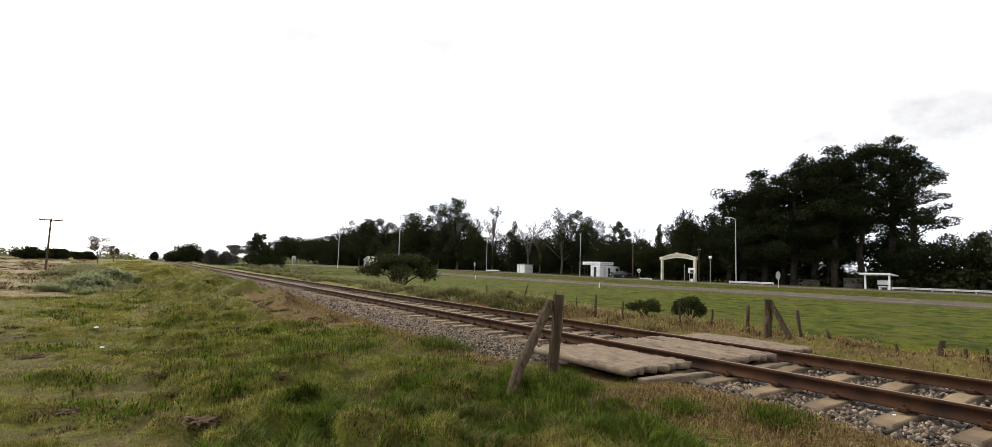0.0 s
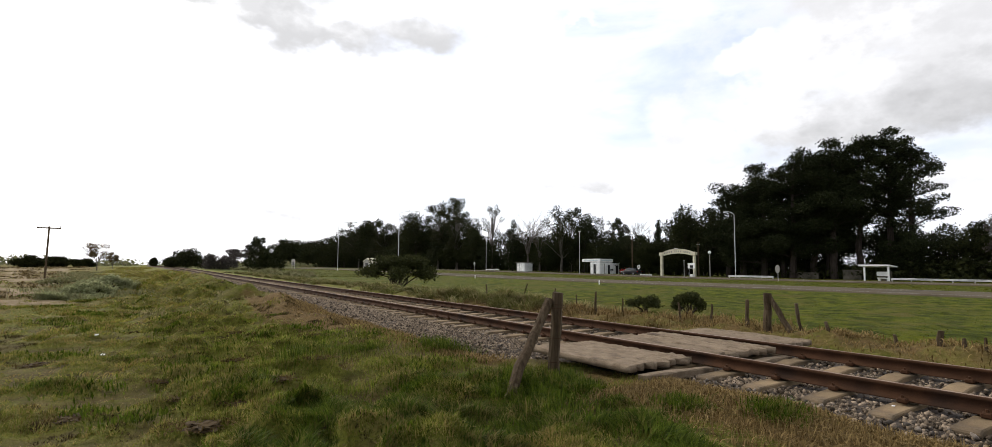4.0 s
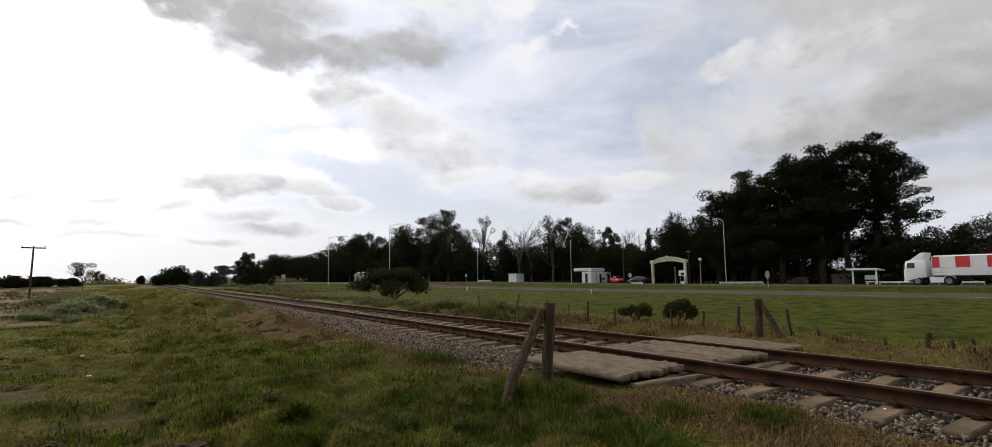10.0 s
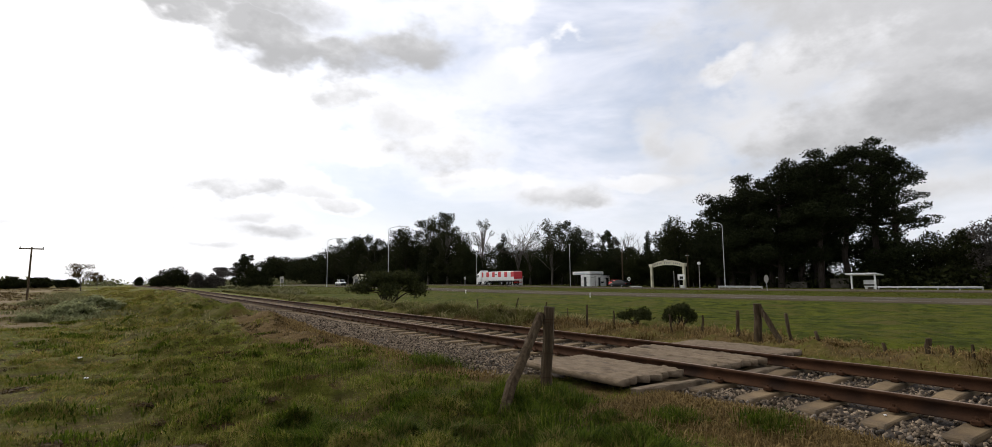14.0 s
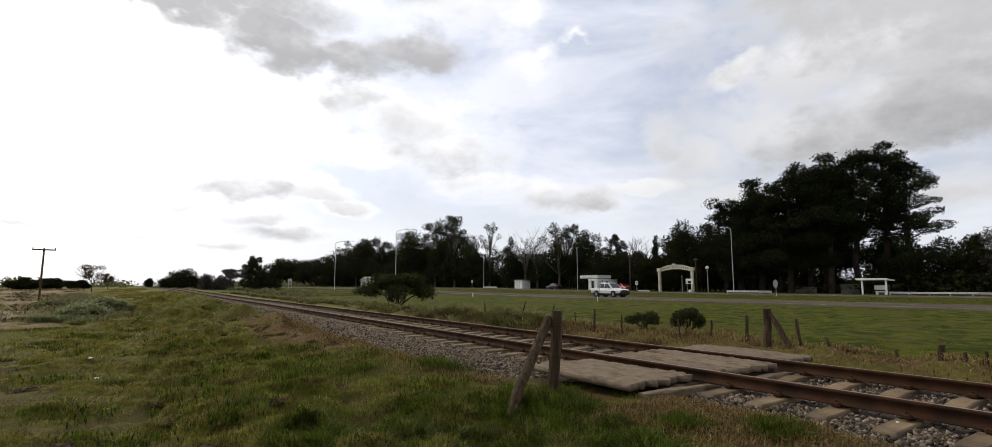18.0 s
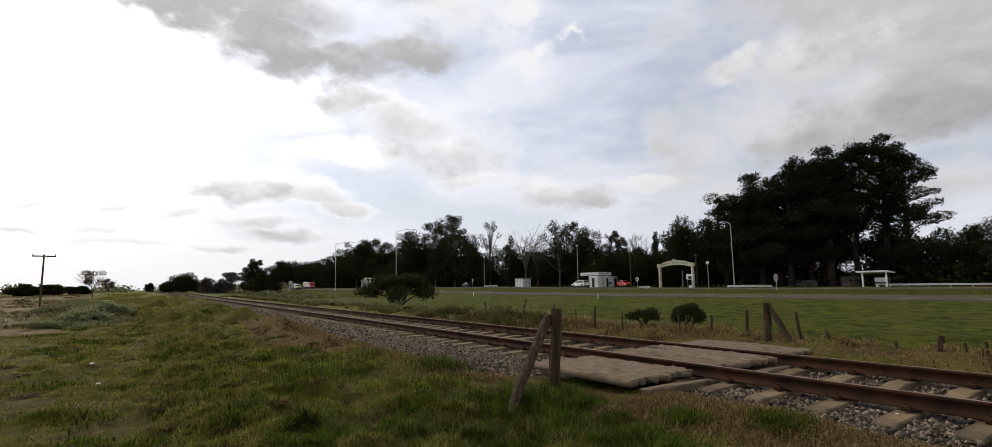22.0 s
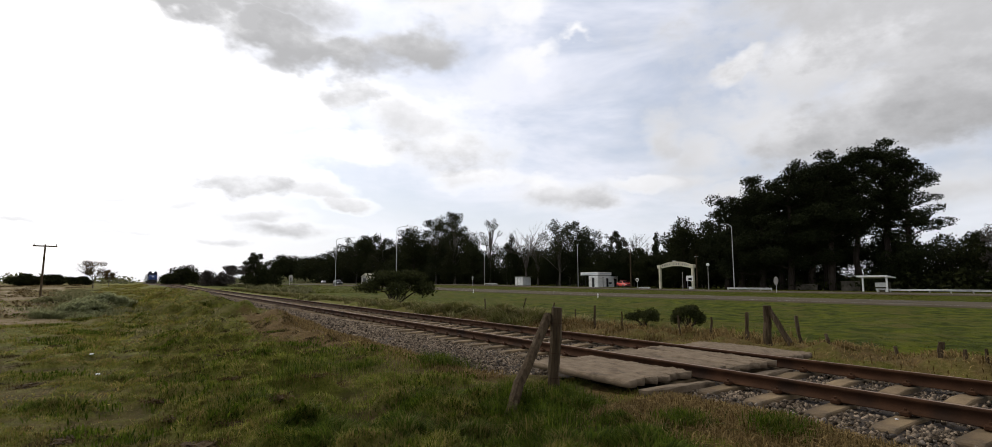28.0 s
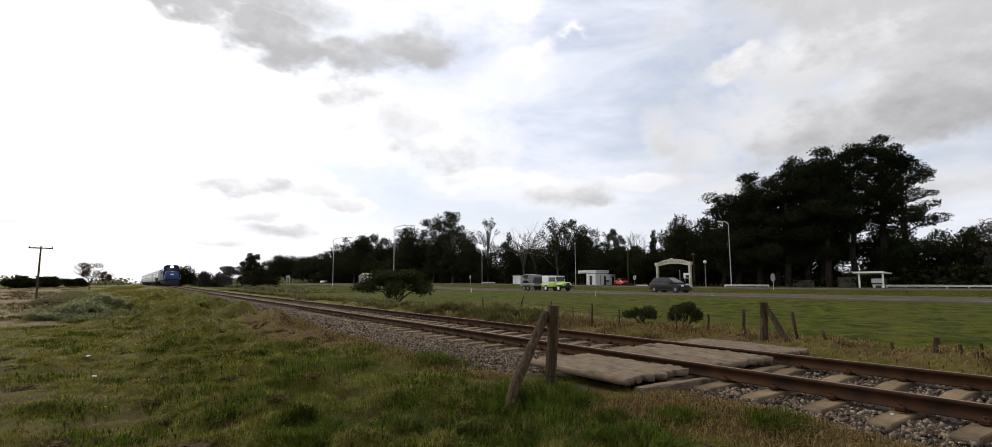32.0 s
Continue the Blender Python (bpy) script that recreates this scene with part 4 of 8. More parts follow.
def crossing_panel(name, x0, n, w, y0, y1, z, label, rib=0.2, groove=0.002):
    """Old rough-cast concrete slabs laid along the rails: shallow ribs along them, worn into scallops at the nearer end."""
    rng = np.random.default_rng(int(x0 * 100))
    panel = thing(name, label=label, category="crossing panel", group="crossing panels")
    for k in range(n):
        x1, nu = x0 + k * w, max(18, int(w / 0.02))
        vs = np.concatenate([np.linspace(0, 0.2, 22)[:-1], np.linspace(0.2, 1, 44)])
        u, v = np.meshgrid(np.linspace(0, 1, nu), vs)
        X, Y = x1 + 0.004 + u * (w - 0.008), y0 + v * (y1 - y0)
        valley = np.abs(np.cos(np.pi * (X - x1) / rib)) ** 14          # 1 between the ribs
        front, back = np.exp(-v * 22), np.exp(-(1 - v) * 25)
        chip = value_noise(X * 9, Y * 2, k + 20)
        Y = Y + front * (0.09 * valley + 0.06 * chip) - back * 0.05 * np.abs(chip)
        side = np.exp(-np.minimum(u, 1 - u) * w / 0.02)
        X = X + 0.014 * value_noise(X * 2, Y * 7, k + 3) * side
        Z = z + 0.010 * value_noise(X * 2, Y * 1.6, 31 + k) + 0.009 * value_noise(X * 14, Y * 12, 33) + 0.007 * value_noise(X * 33, Y * 31, 35)
        Z = Z - valley * (groove * (0.4 + 0.9 * np.clip(value_noise(X * 2, Y * 1.3, 40) + 0.4, 0, 1)) + 0.02 * np.exp(-v * 14))
        Z = Z - 0.02 * np.clip(value_noise(X * 6, Y * 6, 44 + k) - 0.1, 0, 1) * np.maximum(side, front)
        top = np.stack([X, Y, Z], -1).reshape(-1, 3)
        low = top.copy()
        low[:, 2] = z - 0.08
        i = np.arange(X.size).reshape(X.shape)
        F = [np.stack([i[:-1, :-1], i[:-1, 1:], i[1:, 1:], i[1:, :-1]], -1).reshape(-1, 4)]
        ring = np.concatenate([i[0], i[1:, -1], i[-1, -2::-1], i[-2:0:-1, 0]])
        nxt = np.roll(ring, -1)
        m = X.size
        F.append(np.stack([ring, ring + m, nxt + m, nxt], -1))
        F.append(np.stack([i[:-1, :-1], i[1:, :-1], i[1:, 1:], i[:-1, 1:]], -1).reshape(-1, 4) + m)
        part("slab", mesh_of("slab", np.concatenate([top, low]), np.concatenate(F), M["plank"]), None, panel)
    return panel


crossing_panel("crossing_panel", 4.84, 1, 1.24, 4.66, 6.64, 0.43, "worn concrete slab outside the nearer rail")
crossing_panel("crossing_panel", 6.40, 3, 0.475, 4.52, 6.62, 0.465, "worn concrete slabs between the rails", 0.2375, 0.018)
crossing_panel("crossing_panel", 8.13, 1, 1.05, 4.72, 6.75, 0.45, "worn concrete slab outside the farther rail")


def baulk(a, b, w, h, label):
    """A short timber sleeper lying across the ends of the beams."""
    a, b = Vector(a), Vector(b)
    bm = box((-(b - a).length / 2, -w / 2, 0), ((b - a).length / 2, w / 2, h), 0.012)
    bmesh.ops.subdivide_edges(bm, edges=[e for e in bm.edges if abs(e.verts[0].co.x - e.verts[1].co.x) > 0.3], cuts=6)
    rng = random.Random(int(a.x * 10))
    for v in bm.verts:
        v.co += Vector((0, rng.uniform(-0.01, 0.01), rng.uniform(-0.008, 0.008)))
    me = bpy.data.meshes.new("timber_baulk")
    bm.to_mesh(me)
    bm.free()
    me.materials.append(M["plank"])
    ob = tagged(new("timber_baulk", me), label, "baulk", "baulks at the crossing")
    ob.matrix_basis = pose(*((a + b) / 2), 0, 0, math.degrees(math.atan2(b.y - a.y, b.x - a.x)))


baulk((4.92, 4.50, 0.25), (6.1, 4.42, 0.25), 0.13, 0.1, "grey timber baulk at the end of the crossing")
baulk((6.9, 4.38, 0.25), (7.9, 4.42, 0.25), 0.13, 0.1, "grey timber baulk between the rails")

# ---- trees and shrubs ----
def leaf_cloud(rng, lobes, per, size, flat=0.0):
    """Small two-sided leaf sprays strewn through ellipsoid lobes (cx, cy, cz, rx, ry, rz), thicker towards the outside."""
    L = np.array(lobes, float)
    area = (L[:, 3] * L[:, 4] * L[:, 5]) ** (2 / 3)
    counts = np.maximum(12, (area / area.sum() * per * 1.5).astype(int))
    idx = np.repeat(np.arange(len(L)), counts)
    n = len(idx)
    d = rng.normal(size=(n, 3))
    d /= np.linalg.norm(d, axis=1)[:, None]
    r = rng.uniform(0.15, 1.0, n) ** 0.45
    r = r * (1 + 0.22 * np.sin(d[:, 0] * 7 + idx) * np.cos(d[:, 1] * 6 + 2 * idx) + rng.normal(0, 0.06, n))
    C = L[idx, :3] + d * r[:, None] * L[idx, 3:]
    a = rng.normal(size=(n, 3))
    a[:, 2] *= 1 - flat
    a /= np.linalg.norm(a, axis=1)[:, None]
    b = rng.normal(size=(n, 3))
    b[:, 2] *= 1 - flat
    b -= a * (a * b).sum(1)[:, None]
    b /= np.linalg.norm(b, axis=1)[:, None]
    s = size * 0.7 * rng.uniform(0.55, 1.35, n)[:, None]
    k = np.cross(a, b) * s * 0.25
    V = np.stack([C - a * s - b * s * 0.4, C + a * s, C + b * s * 0.9 - a * s * 0.3 + k], 1).reshape(-1, 3)
    F = np.arange(3 * n).reshape(-1, 3)
    return V, F


def bent(rng, a, b, r0, r1, n=6, sag=0.08, sides=6):
    a, b = np.array(a, float), np.array(b, float)
    t = np.linspace(0, 1, n)[:, None]
    P = a + (b - a) * t
    ln = np.linalg.norm(b - a)
    P[1:-1] += rng.normal(0, sag * ln * 0.35, (n - 2, 3))
    P[:, 2] += (np.sin(t[:, 0] * np.pi) * sag * ln)
    return sweep(P, np.linspace(r0, r1, n), sides)


def twigs(rng, a, way, length, r, depth, out):
    """A bare branch that forks again and again."""
    way = way / np.linalg.norm(way)
    b = a + way * length
    out.append(bent(rng, a, b, r, r * 0.6, 4, 0.05, 4 if depth < 3 else 5))
    if depth == 0:
        return
    for k in range(rng.integers(2, 4)):
        w = way + rng.normal(0, 0.42, 3)
        w[2] += 0.12
        twigs(rng, a + (b - a) * rng.uniform(0.55, 1.0), w, length * rng.uniform(0.6, 0.85), r * 0.58, depth - 1, out)


def tree(kind, x, y, h, w, seed, label=""):
    rng = np.random.default_rng(seed)
    ob = thing({"shrub": "shrub"}.get(kind, "tree"), pose(x, y, float(land(x, y)) - 0.05))
    h = h - float(land(x, y)) + 0.05
    far = max(1.0, math.hypot(x, y) / 150)
    r = w / 2
    lobes, wood, leaf, bark = [], [], "leaf_dark", "bark"
    per, size, flat = 2600, 0.34, 0.0
    tr = max(0.08, h * 0.018)
    if kind == "shrub":
        for k in range(14):
            a, q = rng.uniform(0, 6.28), rng.uniform(0, 0.72) ** 0.6
            z = h * rng.uniform(0.25, 0.8) * (1 - 0.35 * q)
            lobes.append((math.cos(a) * q * r, math.sin(a) * q * r, z, r * 0.36, r * 0.36, min(h * 0.25, r * 0.34)))
        lobes.append((0, 0, h * 0.35, r * 0.8, r * 0.8, h * 0.35))
        per, size, leaf, tr = 4600, 0.36, "leaf_dark", 0.1
        cat, lab = "shrub", "dense dark green shrub"
    elif kind in ("bare", "bare_small", "bare_far"):
        top = h * 0.3
        wood.append(bent(rng, (0, 0, 0), (0, 0, top), tr, tr * 0.8, 5, 0.02))
        spread = 0.28 if kind == "bare" else 0.75
        for k in range(6):
            a = k * 1.05 + rng.uniform(0, 0.6)
            twigs(rng, np.array([0, 0, top * rng.uniform(0.7, 1.0)]), np.array([math.cos(a) * spread, math.sin(a) * spread, 1.0]), h * 0.27, tr * 0.5, 4, wood)
        leaf = "leaf_bare" if kind == "bare_far" else None
        if kind == "bare_small":
            leaf = "leaf_brown"
        if leaf:
            for k in range(12):
                a = rng.uniform(0, 6.28)
                lobes.append((math.cos(a) * r * 0.55, math.sin(a) * r * 0.55, h * rng.uniform(0.45, 0.85), r * 0.35, r * 0.35, h * 0.1))
        per, size = (1500, 0.3) if kind == "bare_far" else (2200, 0.13)
        bark = "pale_bark" if seed % 3 == 0 else "twig"
        cat, lab = "tree", "leafless winter tree with fine upright twigs"
    elif kind == "euc":
        top = h * 0.6
        for k in range(24):
            t = (k + rng.uniform(0, 1)) / 24
            a, q = rng.uniform(0, 6.28), rng.uniform(0.15, 1.0) * (0.55 + 0.4 * math.sin(math.pi * t ** 0.7))
            s = rng.uniform(0.26, 0.44) * (1 - 0.3 * t)
            lobes.append((math.cos(a) * q * r, math.sin(a) * q * r, h * (0.3 + 0.65 * t), r * s, r * s, r * s * rng.uniform(0.7, 1.1)))
        per, size, leaf, bark = 3400, 0.33, "leaf_euc", "pale_bark"
        cat, lab = "tree", "tall gum tree with an open uneven crown"
    elif kind == "brush":
        top = h * 0.6
        for k in range(26):
            t = rng.uniform(0, 1)
            a, q = rng.uniform(0, 6.28), rng.uniform(0.1, 1.0) * (1 - 0.45 * t)
            lobes.append((math.cos(a) * q * r, math.sin(a) * q * r, h * (0.12 + 0.8 * t), r * 0.34, r * 0.34, r * 0.36))
        per, size, leaf, bark = 2600, 0.26, "leaf_bare", "twig"
        cat, lab = "tree", "leafless brown thicket tree with fine twigs"
    elif kind == "sparse":
        top = h * 0.75
        for k in range(20):
            t = rng.uniform(0, 1)
            a, q = rng.uniform(0, 6.28), rng.uniform(0.2, 1.0) * (1 - 0.5 * t)
            lobes.append((math.cos(a) * q * r, math.sin(a) * q * r, h * (0.4 + 0.57 * t), r * 0.2, r * 0.2, r * 0.22))
        per, size, leaf, bark = 900, 0.3, "leaf_euc", "pale_bark"
        cat, lab = "tree", "thin-crowned tree with see-through branches"
    elif kind == "cypress":
        top = h * 0.9
        for k in range(14):
            t = k / 13
            lobes.append((rng.normal(0, 0.1 * r), rng.normal(0, 0.1 * r), h * (0.12 + 0.84 * t), r * (0.85 - 0.62 * t), r * (0.85 - 0.62 * t), h * 0.07))
        leaf = "leaf_pine"
        cat, lab = "tree", "narrow dark conifer in the wood"
    else:
        top = h * 0.55
        for k in range(15):
            a, q = rng.uniform(0, 6.28), rng.uniform(0.1, 0.8)
            t = rng.uniform(0, 1)
            s = rng.uniform(0.36, 0.55)
            lobes.append((math.cos(a) * q * r, math.sin(a) * q * r, h * (0.16 + 0.68 * t * (1 - 0.3 * q)), r * s, r * s, h * rng.uniform(0.09, 0.16)))
        lobes.append((0, 0, h * 0.84, r * 0.5, r * 0.5, h * 0.15))
        lobes.append((0, 0, h * 0.45, r * 0.7, r * 0.7, h * 0.3))
        per, size = 4700, 0.35
        leaf = "leaf_pine" if kind == "pine" else "leaf_dark"
        cat, lab = "tree", "broad dark evergreen with a dense rounded crown"
    if not kind.startswith("bare"):
        wood.append(bent(rng, (0, 0, 0), (rng.normal(0, 0.3), rng.normal(0, 0.3), top if kind != "shrub" else h * 0.5), tr, tr * 0.45, 7, 0.02))
        for l in lobes[:: 1 if kind in ("euc", "sparse") else 2]:
            z0 = min(l[2] * rng.uniform(0.45, 0.75), h * 0.6)
            wood.append(bent(rng, (0, 0, z0), l[:3], tr * 0.42, tr * 0.1, 5, 0.06, 5))
    part("trunk", mesh_of("trunk", *joined(wood), M[bark], True), None, ob)
    if lobes and leaf:
        part("crown", mesh_of("crown", *leaf_cloud(rng, lobes, int(per * 1.15), size * 0.78 * far, flat), M[leaf]), None, ob)
    return tagged(ob, label or lab, cat)


# kind, x, y, top, spread
LINE_TREES = [
    ('shrub', -26.6, 188.1, 4.0, 7.4), ('shrub', -22.5, 198.7, 3.9, 8.2), ('shrub', -18.7, 229.2, 3.7, 6.6),
    ('bare_small', -7.8, 119.7, 5.8, 4.4), ('bare_small', -6.9, 149.8, 4.6, 2.7), ('shrub', 1.7, 260.0, 5.7, 3.0),
    ('shrub', 7.6, 149.8, 6.2, 9.0), ('brush', 11.9, 139.5, 3.6, 5.3), ('brush', 15.2, 139.2, 3.4, 5.8),
    ('bare_far', 29.8, 238.1, 8.7, 10.3), ('euc', 91.0, 590.6, 30.1, 21.5), ('shrub', 20.6, 123.3, 5.3, 8.0),
    ('round', 91.0, 451.9, 22.9, 26.5), ('round', 91.0, 376.0, 16.6, 19.4), ('round', 91.0, 333.3, 18.9, 18.4),
    ('euc', 92.0, 276.0, 24.6, 18.0), ('round', 91.0, 261.6, 25.1, 14.8), ('euc', 91.0, 235.9, 22.6, 13.6),
]
ROAD_TREES = [
    ('round', 91.0, 202.8, 24.6, 17.8), ('euc', 91.0, 182.3, 25.1, 12.9), ('euc', 91.0, 167.5, 27.1, 12.2),
    ('round', 91.0, 154.8, 14.4, 10.1), ('sparse', 91.0, 144.1, 22.4, 9.6), ('cypress', 91.0, 132.7, 15.6, 7.1),
    ('bare', 91.0, 124.9, 19.0, 6.0), ('bare', 91.0, 119.4, 17.3, 5.8), ('euc', 91.0, 110.1, 18.2, 12.0),
    ('pine', 93.5, 104.2, 15.1, 8.4), ('sparse', 112.7, 113.6, 15.4, 7.2), ('round', 100.5, 98.5, 8.8, 9.0),
    ('bare', 102.7, 95.1, 15.1, 7.1), ('round', 96.6, 87.0, 9.3, 8.0), ('cypress', 98.8, 84.5, 12.8, 4.2),
    ('round', 94.6, 73.9, 15.3, 8.4), ('round', 99.2, 71.0, 14.7, 5.8),
]
PARK_TREES = [
    ('round', 91.0, 170.4, 10.1, 9.9), ('round', 91.0, 215.7, 14.1, 17.5), ('euc', 100.0, 117.5, 18.0, 9.5),
    ('euc', 100.0, 112.0, 18.6, 9.0), ('pine', 101.0, 106.5, 15.6, 7.5), ('euc', 104.0, 102.0, 15.2, 6.5),
    ('round', 98.0, 80.5, 12.8, 9.0), ('round', 100.0, 78.0, 16.0, 10.5), ('pine', 101.0, 73.0, 15.0, 8.0),
    ('cypress', 104.0, 71.8, 17.5, 5.5), ('round', 100.0, 129.0, 11.5, 9.0), ('euc', 100.0, 196.0, 28.5, 17.0),
    ('euc', 100.0, 183.0, 29.0, 12.0), ('round', 100.0, 190.0, 21.0, 18.0), ('round', 100.0, 172.0, 20.5, 13.0),
    ('euc', 100.0, 225.0, 26.0, 18.0), ('euc', 100.0, 285.0, 27.5, 24.0),
]
for i, row in enumerate(LINE_TREES + ROAD_TREES + PARK_TREES):
    tree(*row, seed=100 + i)


def great_pine(x, y, h, spread, lean, seed, bare=0.28, dense=11000):
    """An old wind-shaped pine: bare lower trunk, heavy limbs, flat plates of needles stacked to a slanting top."""
    rng = np.random.default_rng(seed)
    ob = thing("pine_tree", pose(x, y, float(land(x, y)) - 0.1))
    wood, lobes = [], []
    tip = np.array([lean * 0.3, -lean * 0.3, h * 0.93])
    tr = 0.62
    wood.append(bent(rng, (0, 0, 0), tip, tr, 0.14, 9, 0.015, 8))
    airy = dense < 8000
    for k in range(26):
        t = bare + (1 - bare) * (k + rng.uniform(0, 0.8)) / 26
        a = k * 2.4 + rng.uniform(-0.5, 0.5)
        reach = spread * (1.02 - 0.62 * t) * rng.uniform(0.65, 1.12)
        p0 = tip * t
        p1 = p0 + np.array([math.cos(a) * reach, math.sin(a) * reach, h * rng.uniform(0.0, 0.07)])
        wood.append(bent(rng, p0, p1, 0.2 * (1.15 - t), 0.04, 6, 0.07, 6))
        for q in (1.0, 0.72, 0.45):
            if q < 1 and rng.uniform() < 0.25:
                continue
            c = p0 + (p1 - p0) * q + rng.normal(0, 0.5, 3) * np.array([1, 1, 0.5])
            s = (rng.uniform(1.2, 2.1) if airy else rng.uniform(1.4, 2.5)) * (1.12 - 0.35 * t)
            lobes.append((c[0], c[1], c[2] + 0.5, s, s, s * (rng.uniform(0.4, 0.6) if airy else rng.uniform(0.45, 0.7))))
    lobes.append((tip[0], tip[1], tip[2], 1.8, 1.8, 1.1))
    part("trunk", mesh_of("trunk", *joined(wood), M["bark"], True), None, ob)
    part("crown", mesh_of("crown", *leaf_cloud(rng, lobes, int(dense * 1.45), 0.25, 0.2), M["leaf_pine"]), None, ob)
    return tagged(ob, "huge old pine with layered dark needle plates", "tree", "pines beyond the road")


# x, y, top, spread, lean, bare share of the trunk, needle sprays
WEST_PINES = [
    (96.1, 64.9, 17.2, 5.6, 1.0, 0.12, 9000), (104.0, 63.8, 23.4, 2.2, 0.5, 0.66, 2200), (96.0, 57.6, 18.6, 6.4, 1.0, 0.1, 10000),
    (98.5, 61.0, 17.4, 5.6, 0.5, 0.1, 9000), (96.6, 52.6, 21.6, 6.8, 1.5, 0.14, 11000), (100.9, 48.7, 23.8, 6.8, 1.5, 0.26, 11000),
]
EAST_PINES = [
    (101.0, 43.6, 24.2, 6.4, 1.5, 0.42, 10000), (98.5, 46.6, 22.6, 6.4, 1.0, 0.36, 11000), (102.8, 39.8, 24.6, 5.8, 1.2, 0.44, 7900),
    (103.4, 37.2, 22.4, 6.8, 1.6, 0.38, 7000), (104.5, 50.5, 20.5, 7.0, 1.0, 0.2, 10000), (106.0, 55.0, 18.5, 7.0, 1.0, 0.12, 9000),
    (98.0, 55.2, 20.4, 6.6, 1.0, 0.14, 9500), (99.5, 50.4, 22.8, 6.6, 1.2, 0.22, 9500), (95.5, 61.5, 17.0, 5.0, 0.6, 0.1, 8000),
]
for i, (x, y, h, s, le, b, n) in enumerate(WEST_PINES + EAST_PINES):
    great_pine(x, y, h, s, le, 300 + i, b, n)
for i, (k, x, y, h, w) in enumerate((("round", 103.1, 32.2, 9.0, 7.5), ("round", 102.1, 28.2, 9.2, 7.0), ("round", 104.0, 24.5, 7.5, 6.0), ("pine", 100.0, 36.0, 9.0, 7.5), ("pine", 105.5, 40.5, 9.8, 8.5), ("pine", 108.0, 42.0, 11.0, 9.0),
                                     ("pine", 107.0, 50.0, 11.0, 10.0), ("pine", 106.0, 60.0, 11.5, 10.0), ("pine", 103.0, 68.0, 11.0, 9.0), ("round", 104.0, 76.0, 9.5, 9.0),
                                     ("brush", 100.8, 25.2, 10.2, 6.0), ("brush", 99.0, 22.4, 9.0, 6.0), ("brush", 103.0, 19.0, 10.5, 7.0))):
    tree(k, x, y, h, w, 400 + i)


def far_woods():
    """The mass of foliage that closes the view behind the first trees."""
    rng = np.random.default_rng(77)
    lobes = []
    for k in range(210):
        t = rng.uniform(0, 1)
        y = 18 + 420 * t ** 1.5
        x = 116 + rng.uniform(0, 14)
        h = (1 + 0.6 * t) * rng.uniform(3.5, 7.5) * (0.75 + 0.35 * math.sin(y * 0.09))
        lobes.append((x, y, h * 0.5, 4.5, 4.5, h * 0.55))
    ob = tagged(new("far_woods", mesh_of("far_woods", *leaf_cloud(rng, lobes, 42000, 0.48), M["leaf_dark"])), "dark woodland closing the view beyond the road", "woods", kind="stuff")
    lobes = []
    for k in range(150):
        a = radians(rng.uniform(-75, 14))
        d = rng.uniform(330, 520)
        lobes.append((d * math.sin(a), d * math.cos(a), 1.5, 12, 12, rng.uniform(1.5, 5)))
    # the pale leaf colour stands in for haze at this distance
    tagged(new("horizon_scrub", mesh_of("horizon_scrub", *leaf_cloud(rng, lobes, 14000, 1.2), M["leaf_hazed"])), "low grey-green scrub along the horizon, paled as if by haze", "scrub", kind="stuff")


def understorey():
    """Dark bushes and brambles under the first trees, so that no light shows between the trunks."""
    rng = np.random.default_rng(78)
    lobes = []
    for k in range(420):
        t = k / 420
        y = 20 + 560 * t ** 1.4
        h = rng.uniform(1.6, 3.6) * (1 + 1.0 * t)
        lobes.append((97 + rng.uniform(0, 9), y, h * 0.45 + float(rise(y)), 3.2 + 5 * t, 3.2 + 5 * t, h * 0.55))
    tagged(new("understorey", mesh_of("understorey", *leaf_cloud(rng, lobes, 44000, 0.48), M["leaf_dark"])), "dark bushes and brambles under the wood", "undergrowth", kind="stuff")


far_woods()
understorey()

# the lower storey of the wood, between the taller crowns
def lower_storey():
    rng = random.Random(21)
    kinds = ("round", "round", "pine", "euc", "round")
    for k in range(30):
        t = k / 29
        a = radians(17 + 38 * t)
        x = rng.uniform(92, 99)
        y = x / math.tan(a)
        d = math.hypot(x, y)
        h = d * rng.uniform(0.058, 0.078) + float(rise(y))
        tree(kinds[k % 5], x, y, h, d * rng.uniform(0.055, 0.075), 500 + k)
    # taller crowns where the wood runs on along the road
    for k in range(15):
        a = radians(11.5 + 16 * k / 14)
        x = rng.uniform(93, 104)
        y = x / math.tan(a)
        d = math.hypot(x, y)
        tree(("euc", "round", "pine")[k % 3], x, y, d * (0.045 + 0.042 * k / 14) * rng.uniform(0.9, 1.1), d * 0.062, 540 + k)


lower_storey()

# ---- grass, weeds, bushes ----
GR = np.random.default_rng(31)


